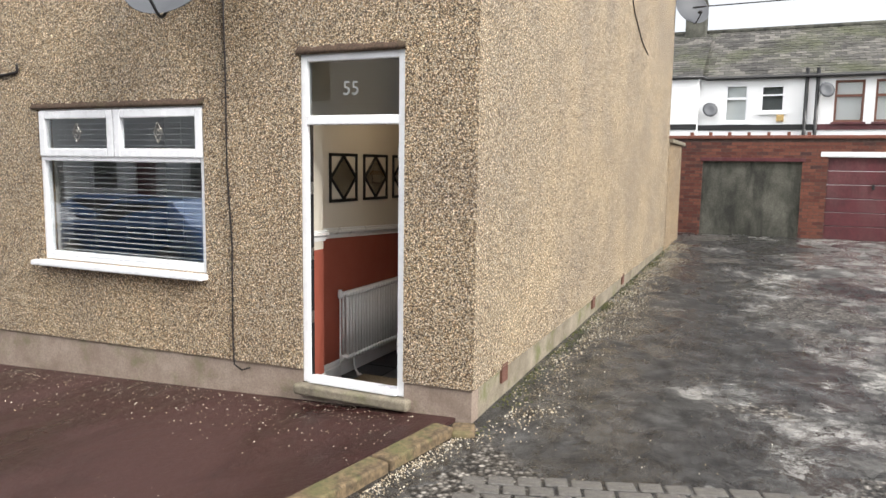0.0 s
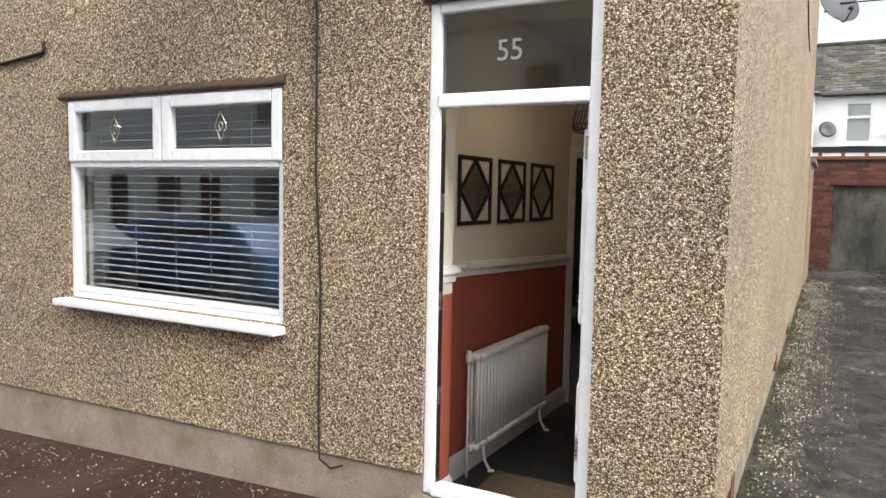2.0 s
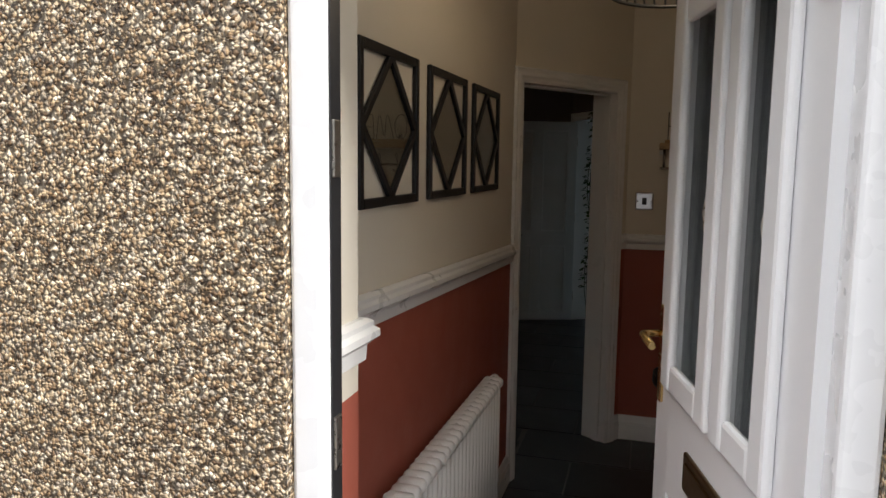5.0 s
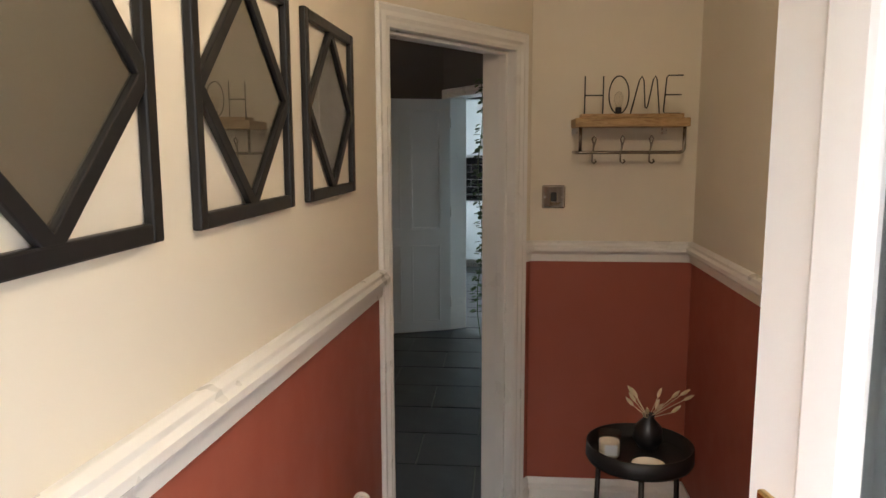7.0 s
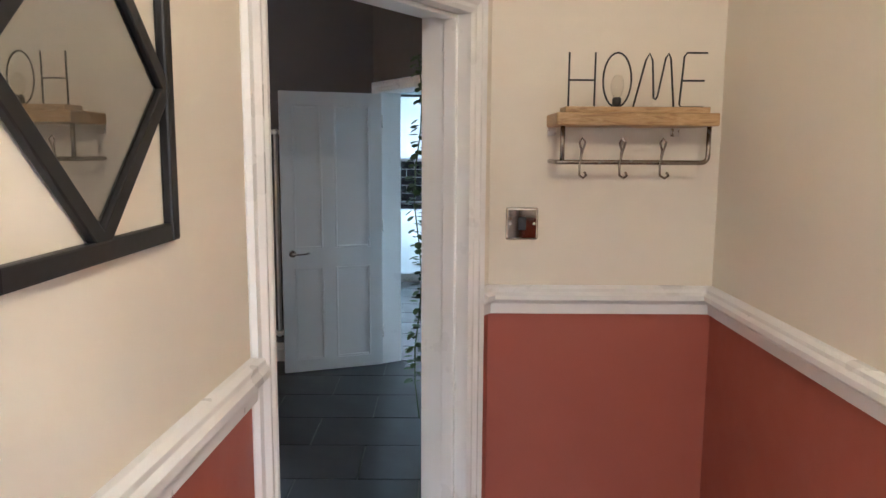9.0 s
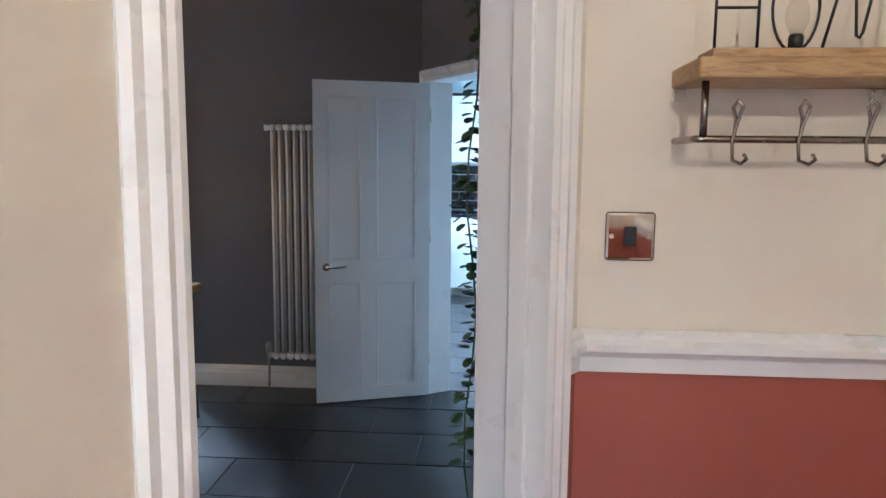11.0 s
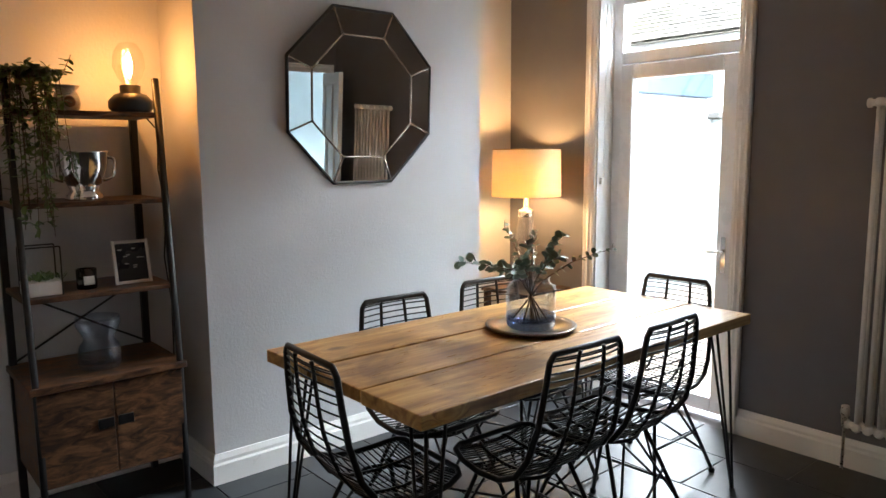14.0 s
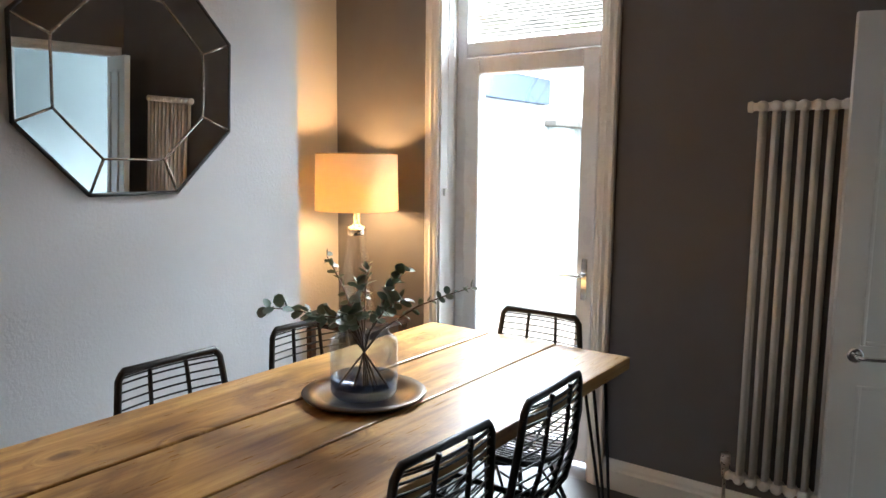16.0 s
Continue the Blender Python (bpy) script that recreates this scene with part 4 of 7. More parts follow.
for vy in (0.58, 3.7, 5.6):
    vent = thing("air_vent", "terracotta air brick set in the plinth", "air vent", at(0.0, vy, 0.12), "air bricks")
    part("grille_frame", boxes([(-0.03, 0.004, 0, 0.012, 0, 0.14), (-0.03, 0.004, 0.118, 0.13, 0, 0.14), (-0.03, 0.0035, 0.012, 0.118, 0, 0.012), (-0.03, 0.0035, 0.012, 0.118, 0.128, 0.14)]), M_TERRACOTTA, vent)
    for i in range(5):
        part("slat", box(-0.025, 0.002, 0.012, 0.118, 0.02 + i * 0.022, 0.033 + i * 0.022), M_TERRACOTTA, vent)
cable = part("cable", tube([(-2.03, -0.012, 3.3), (-2.015, -0.012, 2.4), (-2.02, -0.012, 1.7), (-1.985, -0.012, 1.1), (-1.995, -0.012, 0.45), (-1.99, -0.014, 0.27), (-1.97, -0.03, 0.17), (-1.90, -0.03, 0.135), (-1.83, -0.02, 0.16)], 0.0068, 7), M_CABLE)
tagged(cable, "dark brown cable running down the pebbledash", "cable")
cable = part("cable", tube(bend([(-4.85, -0.015, 3.4), (-4.83, -0.015, 2.42), (-4.28, -0.015, 2.47), (-4.29, -0.015, 2.54)], 0.07), 0.012, 7), M_CABLE)
tagged(cable, "loose black cable looped on the front wall", "cable")
cable = part("cable", tube([(0.012, 4.9, 5.2), (0.012, 5.05, 4.2), (0.012, 5.6, 3.75), (0.012, 6.3, 3.5), (0.012, 6.9, 3.4)], 0.008, 6), M_CABLE)
tagged(cable, "thin black cable hanging on the gable wall", "cable")


def dish(m, label, r=0.36):
    d = thing("satellite_dish", label, "satellite dish", m, "satellite dishes")
    rings = [(0.001 + r * i / 9, 0.22 * r * (i / 9) ** 2) for i in range(10)]
    rings += [(r + 0.008, 0.22 * r + 0.006), (r * 0.98, 0.22 * r - 0.014)] + [(r * i / 9, 0.22 * r * (i / 9) ** 2 - 0.014) for i in range(8, 0, -1)]
    part("reflector", turned(rings, 40, False), M_DISH, d)
    part("arm", tube(bend([(0, -r * 0.55, -0.02), (0, -r * 1.05, 0.04), (0, -r * 0.75, 0.30)], 0.06), 0.011), M_BLACK, d)
    part("receiver", turned([(0.028, 0), (0.032, 0.03), (0.022, 0.075)], 14), M_BLACKPL, d, "", pose(0, -r * 0.72, 0.28, -155, 0, 0))
    part("bracket", tube(bend([(0, 0, -0.012), (0, 0, -0.14), (0, 0.08, -0.24)], 0.04), 0.018), M_BLACK, d)
    return d


dish(pose(-2.19, -0.27, 3.08, 68, 0, 6), "dark grey satellite dish on the front wall", 0.42)
dish(pose(0.24, 10.35, 4.70, 66, 0, 40), "grey satellite dish at the end of the gable wall", 0.34)

# loose grit along the wall foot, on the pavement and in the kerb
random.seed(5)
bm = bmesh.new()


def grit(x, y, z, s):
    r = [s * random.uniform(0.6, 1.2) for _ in range(3)]
    turn = Euler((random.random() * 6, random.random() * 6, random.random() * 6)).to_matrix()
    v = [bm.verts.new(Vector((x, y, z + s * 0.4)) + turn @ Vector(p)) for p in ((r[0], 0, 0), (-r[0], 0, 0), (0, r[1], 0), (0, -r[1], 0), (0, 0, r[2]), (0, 0, -r[2]))]
    for a, b, c in ((0, 2, 4), (2, 1, 4), (1, 3, 4), (3, 0, 4), (2, 0, 5), (1, 2, 5), (3, 1, 5), (0, 3, 5)):
        bm.faces.new((v[a], v[b], v[c]))


for _ in range(5200):
    y = random.uniform(-0.25, 11.5)
    x = 0.02 + abs(random.gauss(0, 0.19)) + 0.22 * max(0, noise.noise((y * 1.3, 0, 0)))
    if noise.noise((x * 5, y * 4, 1.0)) > random.uniform(-0.7, 0.35):
        grit(x, y, ground_z(x, y), random.uniform(0.003, 0.0085))
for _ in range(260):
    x, y = random.uniform(0.1, 3.0), random.uniform(-1.6, 8.0)
    grit(x, y, ground_z(x, y), random.uniform(0.003, 0.007))
for _ in range(1100):
    x = random.uniform(-5.5, -0.4)
    y = -abs(random.gauss(0, 0.35)) - 0.01 if random.random() < 0.6 else random.uniform(-2.3, 0)
    grit(x, y, pave_z(x) - (0.01 if y < -1 else 0.002), random.uniform(0.0025, 0.006))
for _ in range(900):
    s = random.random()
    x, y = -0.03 - 0.28 * s + abs(random.gauss(0, 0.07)), -0.2 - 1.8 * s + random.gauss(0, 0.04)
    grit(x, y, ground_z(x, y), random.uniform(0.003, 0.007))
bm_grit, bm = bm, bmesh.new()
for _ in range(2600):
    y = random.uniform(-0.15, 11.0)
    x = 0.0 + abs(random.gauss(0, 0.07)) + 0.10 * max(0, noise.noise((y * 1.1, 4.0, 0)))
    if noise.noise((x * 3, y * 2.2, 6.0)) > random.uniform(-0.5, 0.3):
        grit(x, y, ground_z(x, y) - 0.003, random.uniform(0.005, 0.012))
tagged(part("moss", bm, islands("ground_moss", [(0, (0.035, 0.045, 0.012)), (0.6, (0.075, 0.085, 0.022)), (1, (0.13, 0.12, 0.05))], 0.9)), "green moss growing along the foot of the gable", "moss", kind="stuff")
bm = bm_grit
tagged(part("loose_grit", bm, islands("fallen_pebbles", [(0, (0.22, 0.17, 0.10)), (0.5, (0.48, 0.40, 0.28)), (1, (0.72, 0.68, 0.58))], 0.6)), "pale pebbles shed from the wall lying on the ground", "grit", kind="stuff")

# ---- garages behind ----
GY = 14.0


def brick_face(bm, x0, x1, z0, z1, y, holes, bw=0.215, bh=0.065, j=0.01):
    row, z = 0, z0
    while z + bh <= z1 + 1e-6:
        x = x0 - (0.1125 if row % 2 else 0)
        while x < x1:
            a, b = max(x, x0), min(x + bw, x1)
            cuts = [h for h in holes if a < h[1] and b > h[0] and z < h[3] - 0.01 and z + bh > h[2] + 0.01]
            for h in cuts:
                if a < h[0]:
                    b = min(b, h[0])
                elif b > h[1]:
                    a = max(a, h[1])
                else:
                    b = a
            if b - a > 0.03:
                d = random.uniform(0.004, 0.012)
                v = [bm.verts.new(p) for p in ((a, y - d, z), (b, y - d, z), (b, y - d, z + bh), (a, y - d, z + bh), (a, y + 0.01, z), (b, y + 0.01, z), (b, y + 0.01, z + bh), (a, y + 0.01, z + bh))]
                for f in ((0, 1, 2, 3), (1, 5, 6, 2), (4, 0, 3, 7), (3, 2, 6, 7), (4, 5, 1, 0)):
                    bm.faces.new([v[i] for i in f])
            x += bw + j
        z += bh + j
        row += 1


holes = [(0.36, 2.50, 0.0, 1.90), (3.02, 5.4, 0.0, 2.02), (6.4, 8.8, 0.0, 2.02)]
garage = tagged(thing("garage_row", "red brick garage wall across the alley end", "garages", at(4, GY, 0.1)), kind="structure")
part_w("backing_wall", boxes([(a, b, GY, GY + 0.25, c, d) for a, b, c, d in wall_cells(-1.6, 11, 0.05, 2.42, holes)]), M_MORTAR, garage)
bm = bmesh.new()
brick_face(bm, -1.6, 7.0, 0.1, 2.40, GY, holes)
tagged(part_w("bricks", bm, M_BRICK, garage), kind="stuff")
part_w("coping", box(-1.6, 11, GY - 0.06, GY + 0.3, 2.42, 2.50, 0.015), M_BRICK, garage)
tooth = mesh_of("coping_brick", box(-0.035, 0.035, -0.05, 0.2, 0, 0.075, 0.006), M_BRICK)
for i in range(7):
    same_part("coping_brick", tooth, garage, garage.matrix_basis.inverted() @ at(0.08 + 0.42 * i, GY, 2.50))
part_w("lintel", box(0.30, 2.56, GY - 0.03, GY + 0.2, 1.90, 1.985, 0.006), M_MAROON, garage)
part_w("white_lintel", box(2.86, 5.6, GY - 0.03, GY + 0.2, 2.02, 2.13, 0.008), M_RENDER, garage)
part_w("blocked_opening", box(0.36, 2.50, GY + 0.06, GY + 0.2, 0.05, 1.90), M_BLOCKED, garage, "opening blocked with stained grey render")
for a, b in ((3.02, 5.4), (6.4, 8.8)):
    gd = thing("garage_door", "faded maroon sectional garage door", "garage door", at((a + b) / 2, GY + 0.1, 0.15), "garage doors")
    for i in range(6):
        part_w("door_panel", box(a, b, GY + 0.08, GY + 0.12, 0.16 + i * 0.31, 0.16 + i * 0.31 + 0.30, 0.012), M_MAROON, gd)
    part_w("door_handle", box((a + b) / 2 - 0.3, (a + b) / 2 - 0.24, GY + 0.05, GY + 0.08, 1.3, 1.42, 0.008), M_BLACKPL, gd)
tagged(part("garage_roof", box(-1.6, 11, GY + 0.25, GY + 4.2, 2.25, 2.36), M_BLOCKED), "flat felt garage roof", "roof", kind="structure")

# ---- white house beyond, with slate roof ----
HY = 19.0


def roof_slates(bm, x0, x1, y0, z0, y1, z1, w=0.30, h=0.19):
    n = int(math.hypot(y1 - y0, z1 - z0) / h)
    for i in range(n):
        s0, s1 = i / n, (i + 1.25) / n
        x = x0 - (w / 2 if i % 2 else 0)
        while x < x1:
            a, b = max(x, x0), min(x + w - 0.012, x1)
            if b - a > 0.02:
                lift = 0.024 + random.uniform(0, 0.016)
                ya, za, yb, zb = y0 + (y1 - y0) * s0, z0 + (z1 - z0) * s0 + lift, y0 + (y1 - y0) * min(1, s1), z0 + (z1 - z0) * min(1, s1) + 0.004
                v = [bm.verts.new(p) for p in ((a, ya, za), (b, ya, za), (b, yb, zb), (a, yb, zb), (a, ya, za - 0.02), (b, ya, za - 0.02))]
                bm.faces.new(v[:4])
                bm.faces.new((v[4], v[5], v[1], v[0]))
            x += w


house = thing("white_house", "white rendered terrace with mossy slate roof", "house", at(3, HY, 0.1))
wins = [(0.53, 1.17, 3.10, 4.20), (1.50, 2.15, 3.38, 4.16), (3.42, 4.16, 3.08, 4.24), (4.42, 5.1, 3.08, 4.24), (6.6, 7.4, 3.1, 4.2)]
bm = boxes([(a, b, HY, HY + 0.3, c, d) for a, b, c, d in wall_cells(-0.2, 14, 0.1, 4.36, wins)] + [(-5, -0.2, HY - 0.55, HY + 0.3, 0.1, 4.36)])
bmesh.ops.remove_doubles(bm, verts=bm.verts[:], dist=0.001)
part_w("house_wall", bm, M_RENDER, house)
for a, b in ((-5, -0.2), (-0.2, 3.0)):
    part_w("painted_band", box(a, b, HY - (0.575 if a < -1 else 0.025), HY - (0.55 if a < -1 else 0), 2.86, 3.02), M_BLACKPL, house, "black painted band")
part_w("painted_band", box(3.0, 14, HY - 0.025, HY, 2.86, 3.02), M_MAROON, house, "maroon painted band")
part_w("gutter", tube([(-5, HY - 0.62, 4.38), (-0.1, HY - 0.62, 4.38), (0.0, HY - 0.12, 4.38), (14, HY - 0.12, 4.38)], 0.06, 8), M_BLACKPL, house)
bm = bmesh.new()
roof_slates(bm, -0.3, 14, HY - 0.1, 4.40, HY + 3.1, 6.25)
roof_slates(bm, -5, -0.1, HY - 0.62, 4.40, HY + 3.1, 6.25)
tagged(part_w("roof_slates", bm, M_ROOF, house), kind="stuff")
part_w("roof_deck", boxes([(-5, 14, HY + 0.2, HY + 6, 4.2, 4.34)]), M_ROOF, house)
bmr = bmesh.new()
for a, b in ((-5, 14),):
    v = [bmr.verts.new(p) for p in ((a, HY - 0.05, 4.36), (b, HY - 0.05, 4.36), (b, HY + 3.1, 6.22), (a, HY + 3.1, 6.22), (a, HY + 6.2, 4.36), (b, HY + 6.2, 4.36))]
    bmr.faces.new((v[0], v[1], v[2], v[3]))
    bmr.faces.new((v[3], v[2], v[5], v[4]))
part_w("roof", bmr, M_BLOCKED, house)
part_w("ridge_tiles", tube([(-5, HY + 3.1, 6.27), (14, HY + 3.1, 6.27)], 0.09, 8), M_BLOCKED, house)
ch = part_w("chimney", box(-0.98, -0.32, HY + 2.7, HY + 3.4, 5.9, 7.3, 0.02), M_BLOCKED, house)
for cx in (-0.82, -0.48):
    part("chimney_pot", turned([(0.10, 0), (0.085, 0.3), (0.11, 0.34)], 14), M_TERRACOTTA, ch, "", Matrix.Translation((cx, HY + 3.05, 7.3)))
for i, (a, b, c, d) in enumerate(wins):
    fm = M_UPVC if i < 2 else M_TERRACOTTA
    w = part_w("window", ring_frame(a, b, c, d, HY + 0.02, HY + 0.1, 0.06), fm, house)
    part("glazing_bar", box(a + 0.06, b - 0.06, HY + 0.03, HY + 0.08, c + (d - c) * 0.6, c + (d - c) * 0.66), fm, w)
    part("pane", pane(a + 0.05, b - 0.05, HY + 0.05, c + 0.05, d - 0.05), M_DARKGLASS if i == 1 else M_GLASS, w)
    part("sill", box(a - 0.06, b + 0.06, HY - 0.07, HY + 0.05, c - 0.07, c - 0.005), M_UPVC if i < 2 else M_MAROON, w)
    part("curtain", box(a + 0.05, b - 0.05, HY + 0.12, HY + 0.14, c + 0.05, d - 0.05), M_BLIND if i == 0 else M_PAPER, w)
for px in (2.69, 2.97):
    part_w("drainpipe", tube([(px, HY - 0.08, 0.1), (px, HY - 0.08, 4.6)], 0.05, 8), M_BLACKPL, house)
part_w("alarm_box", box(1.95, 2.15, HY - 0.06, HY, 3.10, 3.30, 0.015), M_BRASS, house, "yellow alarm box")
for px, pz in ((0.12, 3.45), (3.18, 3.95)):
    d2 = part_w("dish", turned([(0.001, 0), (0.12, 0.02), (0.22, 0.06), (0.20, 0.05)], 24, False), M_DISH, house)
    d2.matrix_basis = house.matrix_basis.inverted() @ pose(px, HY - 0.16, pz, 75, 0, 20)
wire = part("overhead_wire", tube([(0.3, 10.4, 4.75), (6, 14, 5.55), (14, 19, 6.6)], 0.012, 5), M_CABLE)
tagged(wire, "thin overhead wire from the house end", "wire")

# ---- across the street: houses and parked cars, seen in the window glass ----
opp = thing("opposite_terrace", "pale rendered terrace across the street", "house", at(-10, -13, -0.3))
ow = [(x, x + 1.2, 0.7, 2.0) for x in (-23.2, -19.0, -14.8, -10.6, -6.4, -2.2, 2.0)] + [(x, x + 1.0, 3.4, 4.7) for x in (-23.1, -18.9, -14.7, -10.5, -6.3, -2.1, 2.1)]
od = [(x, x + 0.9, -0.5, 2.0) for x in (-21.2, -17.0, -12.8, -8.6, -4.4, -0.2)]
part_w("house_wall", boxes([(a, b, -13.3, -13, c, d) for a, b, c, d in wall_cells(-26, 6, -0.6, 5.6, ow + od)]), M_RENDER, opp)
bm = bmesh.new()
v = [bm.verts.new(p) for p in ((-26, -12.8, 5.55), (6, -12.8, 5.55), (6, -16.5, 8.0), (-26, -16.5, 8.0))]
bm.faces.new(v)
part_w("roof", bm, M_BLOCKED, opp)
for a, b, c, d in ow:
    w = part_w("window", ring_frame(a, b, c, d, -13.15, -13.05, 0.06), M_UPVC, opp)
    part("pane", pane(a, b, -13.1, c, d), M_DARKGLASS, w)
for i, (a, b, c, d) in enumerate(od):
    part_w("door", box(a, b, -13.2, -13.1, c, d, 0.01), M_MAROON if i % 2 else M_BLACKPL, opp)
# added dark sheet behind the windows, in place of the shade of the rooms
part_w("unlit_rooms_sheet", box(-26, 6, -14, -13.9, -0.6, 5.6), M_BLOCKED, opp)


def car(m, body_mat, label):
    c = thing("car", label, "car", m, "parked cars")
    half = [(-2.0, 0.35), (-2.05, 0.75), (-1.9, 0.92), (-0.95, 1.0), (-0.25, 1.42), (1.1, 1.45), (1.75, 1.05), (2.0, 0.95), (2.05, 0.45), (1.9, 0.3)]
    bm = bmesh.new()
    rows = []
    for sy, k in ((-0.86, 0.95), (-0.82, 1.0), (0.82, 1.0), (0.86, 0.95)):
        rows.append([bm.verts.new((x * (0.98 if abs(sy) > 0.84 else 1), sy * (0.78 if z > 1.2 else 1), 0.3 + (z - 0.3) * k)) for x, z in half])
    for a, b in zip(rows, rows[1:]):
        for i in range(len(half)):
            bm.faces.new((a[i], a[(i + 1) % len(half)], b[(i + 1) % len(half)], b[i]))
    bm.faces.new(rows[0])
    bm.faces.new(rows[-1][::-1])
    bmesh.ops.recalc_face_normals(bm, faces=bm.faces[:])
    bmesh.ops.bevel(bm, geom=bm.edges[:], offset=0.05, segments=3, affect="EDGES")
    part("body", bm, body_mat, c)
    for s in (-1, 1):
        bm = bmesh.new()
        v = [bm.verts.new(p) for p in ((-0.75, 0.85 * s, 1.02), (1.45, 0.85 * s, 1.02), (1.05, 0.69 * s, 1.36), (-0.2, 0.69 * s, 1.36))]
        bm.faces.new(v)
        bmesh.ops.solidify(bm, geom=bm.faces[:], thickness=0.02 * s)
        part("side_window", bm, M_BLACKTILE, c)
        part("headlight", box(-2.07, -1.9, 0.5 * s - 0.16, 0.5 * s + 0.16, 0.68, 0.80, 0.03), M_CLEAR, c)
    bm = bmesh.new()
    bm.faces.new([bm.verts.new(p) for p in ((-0.98, -0.68, 1.03), (-0.98, 0.68, 1.03), (-0.30, 0.6, 1.42), (-0.30, -0.6, 1.42))])
    part("windscreen", bm, M_BLACKTILE, c)
    for wx in (-1.3, 1.3):
        for s in (-1, 1):
            wheel = part("wheel", turned([(0.2, -0.1), (0.30, -0.1), (0.32, -0.06), (0.32, 0.06), (0.30, 0.1), (0.2, 0.1)], 24), M_BLACKPL, c, "", pose(wx, 0.8 * s, 0.32, 90, 0, 0))
            part("rim", turned([(0.2, -0.105), (0.2, 0.105)], 20), M_STEEL, wheel)
    return c


M_BLUECAR = metal("blue_car_paint", (0.03, 0.11, 0.30), 0.18, 0.2)
M_WHITECAR = metal("white_car_paint", (0.7, 0.72, 0.74), 0.2, 0.0)
M_GREYCAR = metal("dark_blue_car_paint", (0.02, 0.03, 0.06), 0.18, 0.3)
car(at(-9.3, -6.3, -0.44, 4), M_BLUECAR, "parked blue hatchback by the kerb")
car(at(-14.2, -6.4, -0.64, 2), M_GREYCAR, "parked dark blue car by the kerb")
car(at(-7.4, -8.6, -0.36, 182), M_WHITECAR, "parked white car across the street")
car(at(-12.6, -8.7, -0.58, 180), M_BLUECAR, "parked blue car across the street")

# ---- column radiators ----
def radiator(name_label, m, count, pitch, height, columns, group=""):
    """A white column radiator along local x, its back to local y = 0, feet or bottom at z = 0."""
    r = thing("column_radiator", name_label, "radiator", m, group)
    deep = 0.03 + 0.035 * columns
    bm = bmesh.new()
    for c in range(columns):
        cy = -0.045 - 0.040 * c
        tube(bend([(0, cy, 0.02), (0, cy, height - 0.02)], 0.01), 0.0112, 10, False, bm)
    for z in (0.022, height - 0.022):
        tube([(0, -0.026, z), (0, -0.036, z), (0, -0.045 - 0.040 * (columns - 1) - 0.01, z), (0, -0.045 - 0.040 * (columns - 1) - 0.02, z)], [0.012, 0.021, 0.021, 0.012], 12, False, bm)
    me = mesh_of("radiator_section", bm, M_WHITE)
    for i in range(count):
        same_part("radiator_section", me, r, Matrix.Translation((pitch * (i + 0.5), 0, 0)))
    mid = -0.045 - 0.018 * (columns - 1)
    for z in (0.022, height - 0.022):
        part("header_pipe", tube([(-0.012, mid, z), (pitch * count + 0.012, mid, z)], 0.016, 12), M_WHITE, r)
        for x in (-0.018, pitch * count + 0.018):
            part("end_plug", turned([(0.02, -0.012), (0.022, 0), (0.012, 0.012)], 14), M_WHITE, r, "", pose(x, mid, z, 0, 90, 0))
    return r, mid


# ---- hall ----
rad, mid = radiator("white low column radiator on the terracotta hall wall", pose(hall_left(0.67), 0.67, 0.10, 0, 0, 88.74), 24, 0.046, 0.575, 2, "column radiators")
for x in (0.12, 1.0):
    foot = part("foot", tube(bend([(x, mid - 0.02, 0.02), (x, mid - 0.03, -0.09), (x, mid - 0.07, -0.142)], 0.04), 0.009), M_WHITE, rad)
    part("foot_pad", turned([(0.022, 0), (0.02, 0.008), (0.006, 0.012)], 14), M_WHITE, foot, "", Matrix.Translation((x, mid - 0.075, -0.145)))
valve = part("valve", turned([(0.016, 0), (0.02, 0.02), (0.02, 0.05), (0.014, 0.07)], 14), M_WHITE, rad, "", Matrix.Translation((-0.05, mid, 0.53)))
part("valve_pipe", tube(bend([(-0.05, mid, 0.55), (-0.05, mid, 0.02), (-0.05, mid, -0.14)], 0.02), 0.0075), M_WHITE, rad)

PIC0, PIC1 = 1.412, 1.808
for y0 in (0.556, 1.073, 1.587):
    w, h = 0.414, PIC1 - PIC0
    pm = thing("wall_mirror", "black square frame round a diamond mirror on the cream wall", "mirror", pose(hall_left(y0) + 0.001, y0, PIC0, 0, 0, 88.74), "diamond wall mirrors")
    part("outer_frame", boxes([(0, 0.024, -0.014, 0, 0, h), (w - 0.024, w, -0.014, 0, 0, h), (0.024, w - 0.024, -0.0135, 0, 0, 0.024), (0.024, w - 0.024, -0.0135, 0, h - 0.024, h)], 0.003), M_BLACK, pm)
    cx, cz = w / 2, h / 2
    pts = [(cx, cz + h / 2 - 0.02), (cx + w / 2 - 0.02, cz), (cx, cz - h / 2 + 0.02), (cx - w / 2 + 0.02, cz)]
    for (ax, az), (bx, bz) in zip(pts, pts[1:] + pts[:1]):
        L = math.hypot(bx - ax, bz - az)
        part("diamond_bar", box(0, L, -0.0125, -0.002, -0.011, 0.011, 0.002), M_BLACK, pm, "", Matrix.Translation((ax, 0, az)) @ Matrix.Rotation(-math.atan2(bz - az, bx - ax), 4, "Y"))
    bm = bmesh.new()
    bm.faces.new([bm.verts.new((x, -0.006, z)) for x, z in pts])
    bmesh.ops.solidify(bm, geom=bm.faces[:], thickness=0.004)
    part("mirror_pane", bm, M_MIRROR, pm)

